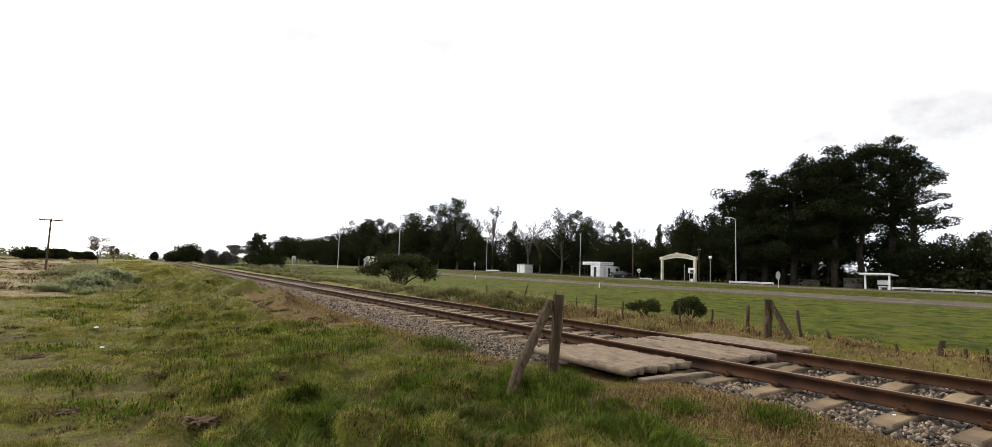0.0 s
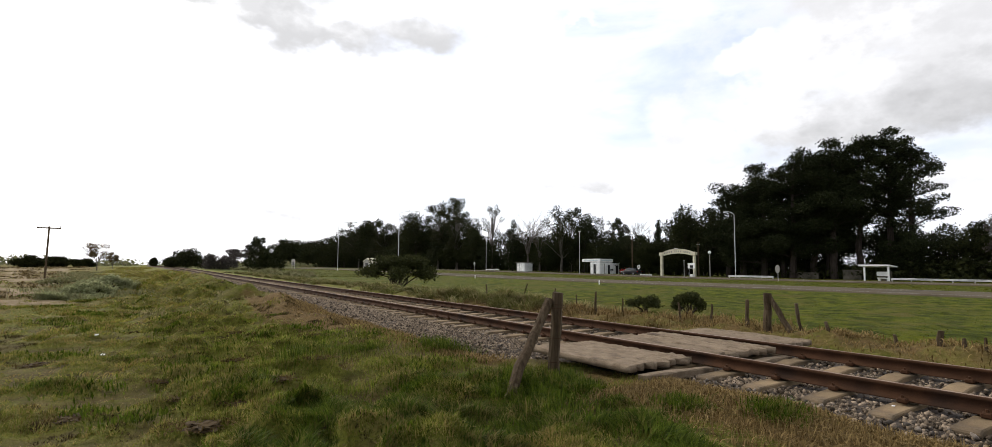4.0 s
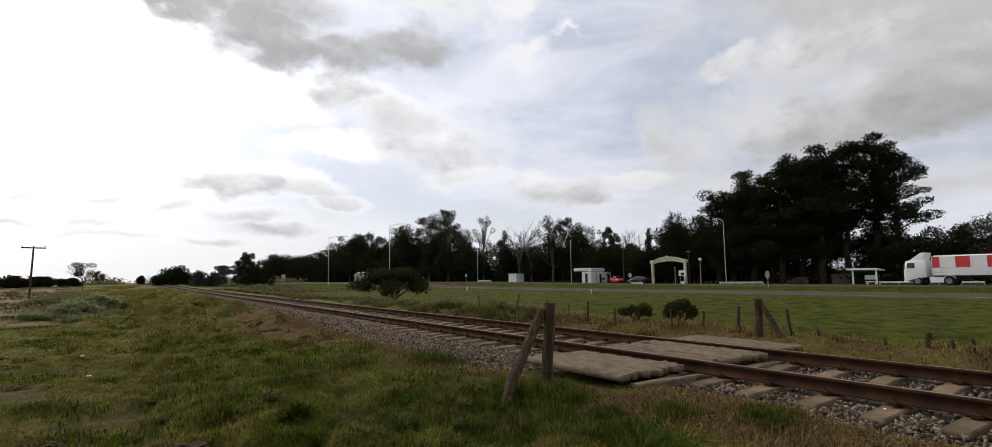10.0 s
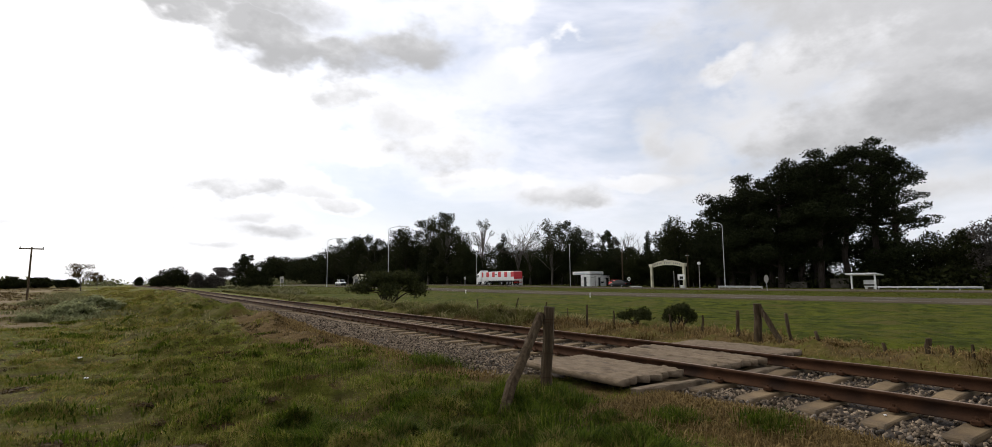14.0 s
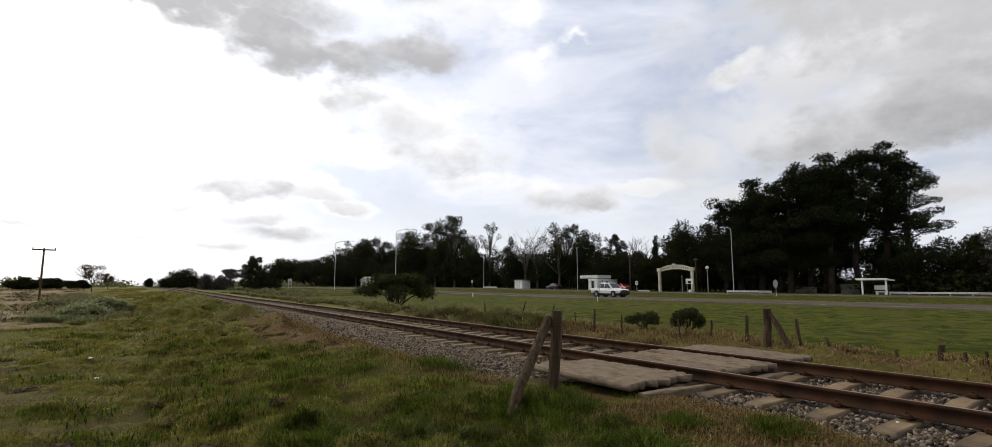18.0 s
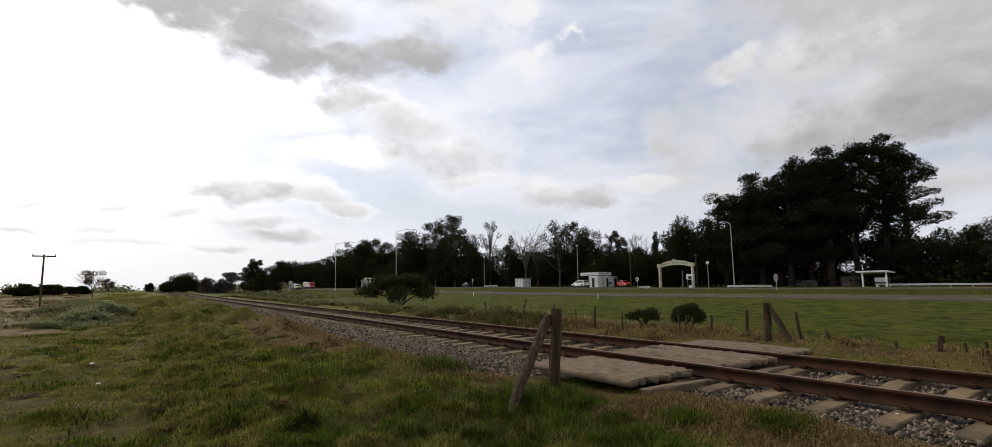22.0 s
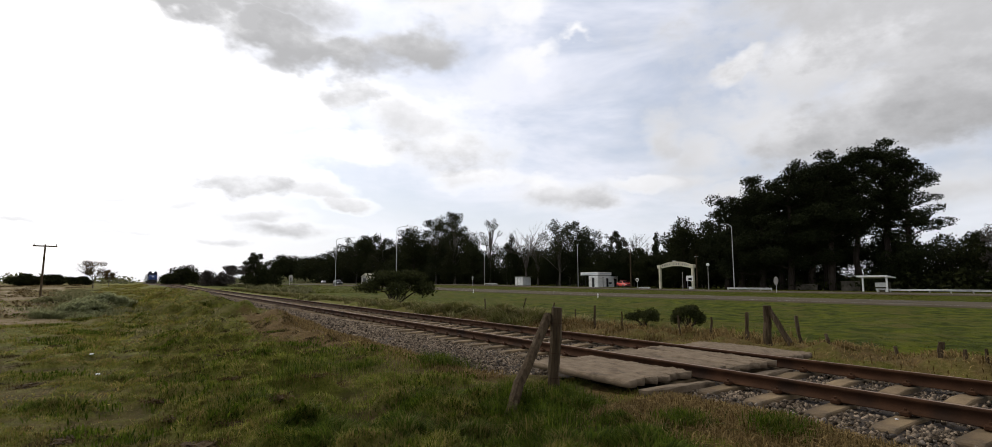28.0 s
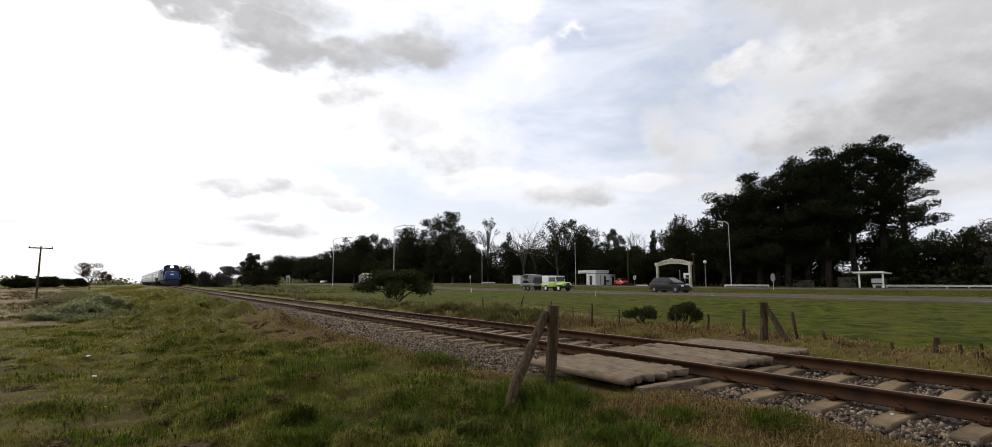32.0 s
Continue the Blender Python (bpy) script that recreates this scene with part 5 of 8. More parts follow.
def blades(x, y, z, h, w, lean=0.45, a=None):
    """Kite-shaped, bent blades at the given roots, falling towards heading a."""
    n = len(x)
    fall = a is not None
    a = a if fall else GR.uniform(0, 2 * np.pi, n)
    d = np.stack([np.cos(a), np.sin(a), 0 * a], -1)
    s = np.stack([-np.sin(a), np.cos(a), 0 * a], -1)
    tilt = (lean * GR.uniform(0.45, 1.2, n) if fall else np.abs(GR.normal(0, lean, n)))[:, None]
    R = np.stack([x, y, z], -1)
    H, Wd = np.asarray(h)[:, None], np.asarray(w)[:, None]
    up = np.array([[0, 0, 1.0]])
    mid = R + up * H * 0.55 + d * H * tilt * 0.3
    tip = R + up * H * (1 - 0.25 * np.minimum(tilt, 1.5)) + d * H * tilt
    V = np.stack([R, mid - s * Wd, tip, mid + s * Wd], 1).reshape(-1, 3)
    return V, np.arange(4 * n).reshape(-1, 4)


def short_blades(x, y, z, h, w, lean):
    """Mown or grazed grass: one small pointed triangle for each blade."""
    n = len(x)
    a, t = GR.uniform(0, 2 * np.pi, n), np.abs(GR.normal(0, lean, n))
    R = np.stack([x, y, z], -1)
    side = np.stack([-np.sin(a), np.cos(a), 0 * a], -1) * np.asarray(w)[:, None]
    tip = R + np.stack([np.cos(a) * t, np.sin(a) * t, 1 - 0.25 * np.minimum(t, 2.0)], -1) * np.asarray(h)[:, None]
    return np.stack([R - side, R + side, tip], 1).reshape(-1, 3), np.arange(3 * n).reshape(-1, 3)


def mound(cx, cy, r, h, n, w, hi=True, fall=0.75):
    """A rounded clump, its blades falling outwards all round; hi keeps it to the far side of the line, else to the near side."""
    a, d = GR.uniform(0, 2 * np.pi, n), np.sqrt(GR.uniform(0, 1, n))
    x, y = cx + d * r * np.cos(a) * 0.75, cy + d * r * np.sin(a) * 0.75
    ok = x - bend(y) > 9.25 if hi else x - bend(y) < toe(y) - 0.25
    x, y, a, d = x[ok], y[ok], a[ok], d[ok]
    top = h * (1 - 0.55 * d * d) * GR.uniform(0.55, 1.0, len(x))
    return blades(x, y, land(x, y) - 0.02, top, GR.uniform(0.6, 1.2, len(x)) * w, fall + fall * 0.5 * r / h, a + GR.normal(0, 0.5, len(x)))


def sector(n, r0, r1, a0=-16, a1=80, power=1.0):
    """Roots spread over the ground before the viewer."""
    a = np.radians(GR.uniform(a0, a1, n))
    r = r0 + (r1 - r0) * GR.uniform(0, 1, n) ** power
    return r * np.sin(a), r * np.cos(a)


def off_line(x, y, lo=4.75, hi=9.3):
    """True where no ballast lies; the edge wanders."""
    u = x - bend(y)
    edge = lo - 5.0 + toe(y) + 0.22 * value_noise(y * 1.3, x * 0 + 3, 9)
    return (u < edge) | (u > hi)


def on_road(x):
    return ((x > ROAD_A[0] - 0.3) & (x < ROAD_A[1] + 0.3)) | ((x > ROAD_B[0] - 0.3) & (x < ROAD_B[1] + 0.3))


def stuff(name, chunks, material, label, category):
    return tagged(new(name, mesh_of(name, *joined(chunks), material)), label, category, kind="stuff")


def sandy(x, y):
    return smoothstep(22, 30, y) * (1 - smoothstep(-1.2, 2.6, x + 0.085 * y)) * (1 - smoothstep(150, 300, y))


def grow_turf():
    out, lush, straw, brown, dead, sod_grass, short, young = [], [], [], [], [], [], [], []

    def clump(cx, cy, n, s, h0, h1):
        x, y = cx + GR.normal(0, s, n), cy + GR.normal(0, s, n)
        keep = (x > 9.0) & ~((y > 4.3) & (y < 6.9) & (x < 9.4))
        x, y = x[keep], y[keep]
        return blades(x, y, land(x, y) - 0.005, GR.uniform(h0, h1, len(x)), GR.uniform(0.004, 0.011, len(x)), 0.9)
    for n, r0, r1, p, h0, h1, w0, w1 in ((330000, 3.2, 14, 0.8, 0.02, 0.05, 0.003, 0.006), (80000, 14, 34, 1.0, 0.025, 0.06, 0.008, 0.016),
                                         (30000, 34, 85, 1.1, 0.04, 0.11, 0.03, 0.06)):
        x, y = sector(n, r0, r1, -17, 50, p)
        lawn = 2.2 * hummock(x, y) - 1.0
        keep = off_line(x, y, 4.75, 99) & (GR.uniform(0, 1, n) < np.clip(0.6 + 1.1 * lawn, 0.1, 1)) & (GR.uniform(0, 1, n) > 0.85 * sandy(x, y))
        keep &= GR.uniform(0, 1, n) > 0.92 * worn(x, y)
        x, y, lawn = x[keep], y[keep], lawn[keep]
        k = np.clip(1 + 0.7 * lawn, 0.5, 1.8)
        short.append(short_blades(x, y, land(x, y) - 0.005, GR.uniform(h0, h1, len(x)) * k, GR.uniform(w0, w1, len(x)), 1.1))
    # the tops of the hummocks: rounded tufts, close together
    for n, r0, r1, q0, q1, per, w in ((2600, 3.3, 14, 0.05, 0.15, 80, 0.0036), (1900, 14, 36, 0.16, 0.4, 80, 0.010), (700, 36, 75, 0.4, 0.9, 60, 0.03)):
        x, y = sector(n, r0, r1, -17, 42, 0.85)
        top = hummock(x, y)
        keep = off_line(x, y, 4.4, 99) & (GR.uniform(0, 1, n) < np.clip(1.7 * top - 0.35, 0, 1)) & (GR.uniform(0, 1, n) > 0.9 * sandy(x, y)) & (GR.uniform(0, 1, n) > worn(x, y))
        for cx, cy, t in zip(x[keep], y[keep], top[keep]):
            r = GR.uniform(q0, q1)
            out.append(mound(cx, cy, r, r * GR.uniform(0.35, 0.6) * (0.6 + 0.6 * t), per, w, False, 0.3))
    # withered blades lie in the hollows between the tufts and over the worn ground
    # their brown also paints shade into the hollows
    for n, r0, r1, h0, h1, w0, w1 in ((80000, 3.3, 14, 0.014, 0.05, 0.0022, 0.0045), (34000, 14, 40, 0.02, 0.06, 0.008, 0.018)):
        x, y = sector(n, r0, r1, -17, 62, 0.95)
        low = 1 - hummock(x, y) + 0.25 * value_noise(x * 0.5, y * 0.5, 57)
        keep = off_line(x, y, 4.75, 99) & (GR.uniform(0, 1, n) < np.maximum(np.clip(1.3 * low - 0.65, 0, 0.6), 0.8 * worn(x, y))) & (GR.uniform(0, 1, n) > 0.7 * sandy(x, y))
        x, y = x[keep], y[keep]
        dead.append(blades(x, y, land(x, y) - 0.004, GR.uniform(h0, h1, len(x)), GR.uniform(w0, w1, len(x)), 1.5))
    x, y = sector(2600, 4.2, 22, -15, 34, 0.75)
    keep = off_line(x, y, 4.2, 99) & (value_noise(x * 0.8, y * 0.8, 59) + 0.5 * smoothstep(-1, 1.5, x) > GR.uniform(-0.2, 1.0, 2600))
    for cx, cy in zip(x[keep], y[keep]):
        r = GR.uniform(0.05, 0.15) * (1 + cy / 40)
        sod_grass.append(mound(cx, cy, r, r * GR.uniform(0.3, 0.6), 60, 0.004 * (1 + cy / 14), False, 0.3))
    stuff("sod_grass", sod_grass, M["sod_grass"], "dark brown dead clumps dotted through the turf", "dry grass")
    stuff("dead_turf", dead, M["dead_turf"], "withered brown turf in the hollows", "grass")
    stuff("short_turf", short, M["turf"], "fine short turf between the tufts", "grass")
    stuff("turf", out, M["turf"], "short tufted turf, green with dry blades", "grass")
    # tall lush grass: at the foot of the bank and round the leaning post
    x, y = sector(150000, 3.0, 8.0, 2, 66, 0.8)
    thick = lush_at(x, y) * np.clip(0.62 + 0.75 * value_noise(x * 2.6, y * 2.6, 53) + 0.3 * value_noise(x * 6, y * 6, 58), 0.12, 1.3)
    keep = off_line(x, y, 4.85, 99) & (GR.uniform(0, 1, len(x)) < 0.8 * thick)
    x, y, thick = x[keep], y[keep], thick[keep]
    swept = value_noise(x * 3.1, y * 3.1, 55) * 5 + GR.normal(0, 0.8, len(x))
    lush.append(blades(x, y, land(x, y) - 0.01, GR.uniform(0.05, 0.15, len(x)) * (0.3 + 0.9 * thick), GR.uniform(0.003, 0.0065, len(x)), 0.95, swept))
    # half-grown clumps farther up the bank
    for k in range(170):
        cy = 5.5 + 9 * GR.uniform() ** 1.2
        cx = 2.4 + GR.normal(0, 1.1)
        if worn(np.array(cx), np.array(cy)) > 0.45 or cx > float(toe(cy)) - 0.35:
            continue
        n, q = 190, GR.uniform(0.08, 0.24)
        x, y = cx + GR.normal(0, q, n), cy + GR.normal(0, q * 0.8, n)
        young.append(blades(x, y, land(x, y) - 0.01, GR.uniform(0.04, 0.11, n), GR.uniform(0.0025, 0.0055, n), 0.8))
    stuff("young_grass", young, M["young"], "half-grown green clumps on the railway bank", "grass")
    # round tufts standing out of the turf
    for k in range(90):
        a, r = radians(GR.uniform(-14, 34)), 6 + 30 * GR.uniform() ** 1.3
        cx, cy = r * math.sin(a), r * math.cos(a)
        if cx - float(bend(cy)) > 4.2:
            continue
        n, s = 260, GR.uniform(0.1, 0.28)
        x, y = cx + GR.normal(0, s, n), cy + GR.normal(0, s, n)
        lush.append(blades(x, y, land(x, y) - 0.01, GR.uniform(0.04, 0.11, n) * (1 + r / 60), GR.uniform(0.004, 0.008, n) * (1 + r / 12), 0.5))
    for cx, cy, q, h in ((1.75, 7.75, 0.22, 0.42), (4.15, 8.0, 0.2, 0.36), (0.95, 6.6, 0.14, 0.2), (2.95, 8.6, 0.2, 0.22), (4.25, 5.25, 0.12, 0.3), (4.0, 4.95, 0.2, 0.28), (3.55, 4.85, 0.16, 0.26),
                         (3.3, 4.2, 0.2, 0.26), (4.3, 3.45, 0.12, 0.18), (4.75, 2.78, 0.13, 0.2), (3.7, 5.5, 0.16, 0.24), (-1.0, 8.8, 0.12, 0.14), (-0.2, 10.4, 0.14, 0.14)):
        n = 800
        x, y = cx + GR.normal(0, q, n), cy + GR.normal(0, q, n)
        lush.append(blades(x, y, land(x, y) - 0.01, GR.uniform(0.4, 0.85, n) * h, GR.uniform(0.003, 0.006, n), 0.8))
    stuff("long_grass", lush, M["grass"], "long fresh green grass in tufts beside the track", "grass")
    # straw: before the crossing, at the foot of the ballast, along the far fence
    def strew(n, fx, fy, h0, h1, w0, w1, lean=0.8):
        x, y = fx(n), fy(n)
        keep = (off_line(x, y, 5.1, 8.95) | ((x < 5.75) & (y < 4.3))) & ~((y > 4.3) & (y < 6.8) & (x > 4.75) & (x < 9.3))
        x, y = x[keep], y[keep]
        straw.append(blades(x, y, land(x, y) - 0.005, GR.uniform(h0, h1, len(x)), GR.uniform(w0, w1, len(x)), lean))
    strew(16000, lambda n: 4.7 + GR.normal(0, 0.5, n), lambda n: GR.uniform(0.5, 4.4, n), 0.03, 0.11, 0.003, 0.006, 1.1)
    strew(9000, lambda n: 4.2 + GR.normal(0, 0.3, n), lambda n: GR.uniform(6.8, 22, n), 0.04, 0.13, 0.005, 0.012, 1.0)
    strew(7000, lambda n: GR.uniform(9.0, 12.0, n), lambda n: GR.uniform(0.5, 14, n), 0.03, 0.12, 0.005, 0.012, 1.1)
    for k in range(120):
        cx, cy = 11.25 + GR.normal(0, 0.45), GR.uniform(0.5, 15)
        if cy < 5.5:
            cx += 0.25
        n, s = 120, GR.uniform(0.1, 0.22)
        strew(n, lambda n: cx + GR.normal(0, s, n), lambda n: cy + GR.normal(0, s, n), 0.07, 0.26 if cy > 6 else 0.15, 0.004, 0.010, 1.4)
    for k in range(24):
        cx, cy = GR.uniform(9.2, 12.2), GR.uniform(0.5, 15)
        n, s = 160, GR.uniform(0.12, 0.3)
        brown.append(clump(cx, cy, n, s, 0.05, 0.22))
    stuff("brown_grass", brown, M["leaf_brown"], "brown withered grass clumps along the far fence", "dry grass")
    strew(6000, lambda n: GR.uniform(4.9, 5.72, n), lambda n: GR.uniform(0.8, 4.3, n), 0.02, 0.07, 0.003, 0.006, 1.3)
    stuff("dry_grass", straw, M["straw"], "bleached dry grass and dead stalks", "dry grass")
    # the mown strip up to the road and between the carriageways
    lawn = []
    for n, x0, x1, y0, y1, h0, h1, w in ((34000, 11.5, 40, 2, 75, 0.012, 0.035, 0.02), (16000, 50.8, 73, 10, 130, 0.03, 0.08, 0.07), (14000, 82.8, 92, 15, 130, 0.03, 0.1, 0.08), (15000, 12, 40, 75, 200, 0.06, 0.14, 0.06)):
        x, y = GR.uniform(x0, x1, n), y0 + (y1 - y0) * GR.uniform(0, 1, n) ** 1.3
        keep = (x > 0.16 * y) & ~on_road(x)
        x, y = x[keep], y[keep]
        g = np.clip(1 + 0.6 * value_noise(x * 0.35, y * 0.35, 61), 0.4, 1.6)
        lawn.append(blades(x, y, land(x, y) - 0.005, GR.uniform(h0, h1, len(x)) * g, GR.uniform(0.5, 1, len(x)) * w, 1.5, GR.uniform(0, 6.28, len(x))))
    stuff("verge_grass", lawn, M["verge"], "mown green verge between railway and road", "grass")


grow_turf()


WEEDS = ((-2.5, 30.4), (-2.1, 32.0), (-1.7, 33.8), (-2.9, 35.0), (-2.0, 30.0), (-2.4, 37.0))


def tussocks():
    """Waist-high yellow-green grass clumps on the far side of the line."""
    out, pale = [], []
    for k in range(330):
        cy = 13.5 + 75 * GR.uniform() ** 1.4
        cx = 10.6 + GR.normal(0, 0.9) + 0.02 * cy + float(bend(cy)) * 0.5
        if 30 < cy < 36 and cx > 12.5:
            continue
        out.append(mound(cx, cy, GR.uniform(0.45, 1.0), GR.uniform(0.3, 0.68), 230, 0.010 * (1 + cy / 40)))
    for cx, cy in ((10.9, 16.4), (10.4, 18.6), (11.3, 14.9)):
        out.append(mound(cx, cy, 0.95, 0.75, 1500, 0.010))
    stuff("tussock_grass", out, M["tussock"], "tall yellow-green tussocks along the fence", "grass")
    for k in range(70):
        cy = GR.uniform(70, 150)
        cx = 12.5 + 0.06 * cy + GR.normal(0, 1.6)
        pale.append(mound(cx, cy, GR.uniform(0.6, 1.3), GR.uniform(0.5, 1.5), 80, 0.06))
    stuff("pampas_grass", pale, M["leaf_grey"], "pale feathery pampas clumps beside the line", "grass")
    weeds, hump = [], []
    for k in range(80):
        cy = 30 + 70 * GR.uniform() ** 1.2
        cx = -0.4 - 0.07 * cy + GR.normal(0, 1.0) + float(bend(cy))
        n, s = 90, GR.uniform(0.25, 0.7)
        x, y = cx + GR.normal(0, s, n), cy + GR.normal(0, s, n)
        weeds.append(blades(x, y, land(x, y), GR.uniform(0.12, 0.36, n), GR.uniform(0.02, 0.045, n), 0.7))
    stuff("grey_weeds", weeds, M["leaf_grey"], "grey-green weeds at the edge of the sandy ground", "weeds")
    # tall weed clumps where the sand meets the bank, and brown scrub over the sandy ground
    pods = []
    for k in range(26):
        cx, cy = WEEDS[k % len(WEEDS)]
        pods.append(mound(cx + GR.normal(0, 0.5), cy + GR.normal(0, 1.0), GR.uniform(0.5, 1.0), GR.uniform(0.4, 0.75), 260, 0.022, False))
    stuff("weed_clumps", pods, M["leaf_weed"], "tall grey-green weed clumps beside the sandy ground", "weeds")
    scrub = []
    for k in range(120):
        cy = 32 + 190 * GR.uniform() ** 1.2
        cx = -1.2 - 0.05 * cy - GR.uniform(0, 0.14) * cy + float(bend(cy))
        scrub.append(mound(cx, cy, GR.uniform(0.4, 1.1) * (1 + cy / 120), GR.uniform(0.14, 0.4) * (1 + cy / 160), 46, 0.022 * (1 + cy / 50), False))
    stuff("brown_scrub", scrub, M["dead_turf"], "low brown scrub over the sandy ground", "scrub")
    # humps of the bank
    for k in range(760):
        cy = 9 + 88 * GR.uniform() ** 1.25
        cx = 1.2 + GR.normal(0, 1.5) + float(bend(cy))
        if worn(np.array(cx), np.array(cy)) > 0.25:
            continue
        g = 1 + cy / 90
        hump.append(mound(cx, cy, GR.uniform(0.3, 0.62) * g, GR.uniform(0.08, 0.17) * g, 100, 0.007 * (1 + cy / 22), False, 0.45))
    for k in range(170):
        cy = 75 + 130 * GR.uniform()
        cx = min(-0.5 + GR.normal(0, 2.6), 2.6) + float(bend(cy))
        hump.append(mound(cx, cy, GR.uniform(0.8, 1.8), GR.uniform(0.18, 0.36), 90, 0.04, False, 0.4))
    stuff("hummock_grass", hump, M["hump"], "yellow-green grass humps on the railway bank", "grass")
    rank = []
    for k in range(120):
        cy = 18 + 80 * GR.uniform() ** 1.3
        cx = 2.4 + GR.normal(0, 1.3) + float(bend(cy))
        if worn(np.array(cx), np.array(cy)) > 0.25:
            continue
        n, s = 90, GR.uniform(0.2, 0.45)
        x, y = cx + GR.normal(0, s, n), cy + GR.normal(0, s, n)
        keep = x - bend(y) < 4.6
        x, y = x[keep], y[keep]
        rank.append(blades(x, y, land(x, y), GR.uniform(0.06, 0.16, len(x)) * (0.6 if cy > 50 else 1.0), GR.uniform(0.01, 0.03, len(x)), 1.1))
    stuff("bank_grass", rank, M["tussock"], "rank grass humps on the railway bank", "grass")


tussocks()


def bush(name, x, y, h, w, seed, leaf, label, per=2600, size=0.07, flat=False, group=""):
    """A low spreading bush: forking stems under an uneven leafy dome."""
    rng = np.random.default_rng(seed)
    ob = thing(name, pose(x, y, float(land(x, y)) - 0.03), label, "bush", group)
    lobes, wood = [], []
    for k in range(16):
        a, q = k * 2.4 + rng.uniform(-0.3, 0.3), rng.uniform(0.15, 0.95) ** 0.7
        z = h * (0.82 - (0.2 if flat else 0.42) * q * q) + rng.normal(0, 0.05 * h)
        c = (math.cos(a) * q * w * 0.42, math.sin(a) * q * w * 0.42, z)
        s = w * rng.uniform(0.13, 0.2)
        lobes.append((*c, s, s, h * rng.uniform(0.14, 0.22) * (0.95 if flat else 1.0)))
        wood.append(bent(rng, (rng.normal(0, 0.05 * w), rng.normal(0, 0.05 * w), 0), c, 0.024 * h, 0.008 * h, 5, 0.1, 5))
    part("stems", mesh_of("stems", *joined(wood), M["bark"], True), None, ob)
    part("foliage", mesh_of("foliage", *leaf_cloud(rng, lobes, per, size), M[leaf]), None, ob)
    return ob


bush("spreading_bush", 13.6, 33.0, 2.4, 4.9, 61, "leaf_shrub", "spreading olive-green bush with bare forked stems below", 8500, 0.1)
bush("round_bush", 13.9, 12.5, 0.64, 1.3, 62, "leaf_shrub", "low dark green bush behind the wire fence", 4200, 0.032, group="bushes on the verge")
bush("round_bush", 13.2, 10.2, 0.82, 1.0, 63, "leaf_shrub", "low dark green bush behind the wire fence", 4200, 0.032, group="bushes on the verge")
bush("weedy_bush", -2.3, 31.5, 0.8, 2.1, 64, "leaf_weed", "grey-green bush on the sandy ground", 1500, 0.1)
bush("weedy_bush", -1.7, 35.5, 0.95, 2.2, 65, "leaf_weed", "grey-green bush on the sandy ground", 1300, 0.12)
bush("weedy_bush", -5.2, 50.0, 0.6, 3.0, 67, "leaf_grey", "pale weedy bush on the sandy ground", 1200, 0.12)


def clods():
    """Dark upturned sods and dead tussock roots."""
    rng = np.random.default_rng(91)
    spots = [(1.9, 7.2), (2.25, 7.35), (0.86, 5.95), (0.46, 5.35), (1.32, 6.64), (0.75, 5.75), (1.6, 12.6), (2.15, 11.6), (2.75, 11.2), (2.9, 11.0), (1.1, 8.9), (-1.4, 11.0), (0.2, 8.3), (0.35, 7.1), (-0.6, 6.9), (3.4, 9.6)]
    for i, (x, y) in enumerate(spots):
        bm, size = bmesh.new(), rng.uniform(0.09, 0.2)
        bmesh.ops.create_icosphere(bm, subdivisions=3, radius=1.0)
        for v in bm.verts:
            v.co *= 1 + 0.6 * noise.noise(v.co * 1.7 + Vector((i, 0, 0))) + 0.7 * noise.noise(v.co * 4.1 + Vector((0, i, 0)))
            v.co.x *= rng.uniform(0.9, 1.1) * size
            v.co.y *= 0.7 * size
            v.co.z *= 0.16 * size
        bmesh.ops.rotate(bm, verts=bm.verts, matrix=Matrix.Rotation(rng.uniform(0, 6), 3, "Z"))
        sod = thing("sod", pose(x, y, float(land(x, y)) + 0.004), "dark brown upturned sod lying in the turf", "sod", "sods in the turf")
        part("lump", bm, M["clod"], sod)
        n = 220
        px, py = GR.normal(0, size * 0.95, n), GR.normal(0, size * 0.7, n)
        part("dead_grass", mesh_of("dead_grass", *blades(px, py, np.full(n, -0.004), GR.uniform(0.02, 0.06, n), GR.uniform(0.004, 0.008, n), 1.5), M["leaf_brown"]), None, sod)["kind"] = "stuff"


clods()

# ---- posts and fences by the line ----
def round_post(name, a, b, r0, r1, seed, label, category, group="", knots=7):
    """A split or round timber, out of true and worn at the top."""
    rng = np.random.default_rng(seed)
    a, b = np.array(a, float), np.array(b, float)
    P = a + (b - a) * np.linspace(0, 1, knots)[:, None]
    P[1:-1] += rng.normal(0, 0.008, (knots - 2, 3))
    R = np.linspace(r0, r1, knots) * rng.uniform(0.93, 1.06, knots)
    V, F = sweep(P - a, R, 10)
    V += rng.normal(0, 0.004, V.shape)
    bm = bmesh.new()
    vs = [bm.verts.new(v) for v in V]
    for f in F:
        bm.faces.new([vs[i] for i in f])
    top = [vs[(knots - 1) * 10 + j] for j in range(10)]
    c = bm.verts.new((np.mean([v.co[:] for v in top], axis=0) + np.array([0, 0, 0.006])).tolist())
    for j in range(10):
        bm.faces.new((top[j], top[(j + 1) % 10], c))
    bmesh.ops.recalc_face_normals(bm, faces=bm.faces)
    me = bpy.data.meshes.new(name)
    bm.to_mesh(me)
    bm.free()
    me.materials.append(M["timber"])
    ob = new(name, me)
    ob.location = a
    return tagged(ob, label, category, group)


near_post = round_post("straining_post", (4.20, 5.24, 0.12), (4.22, 5.17, 1.29), 0.075, 0.07, 1, "weathered round timber straining post at the crossing", "post")
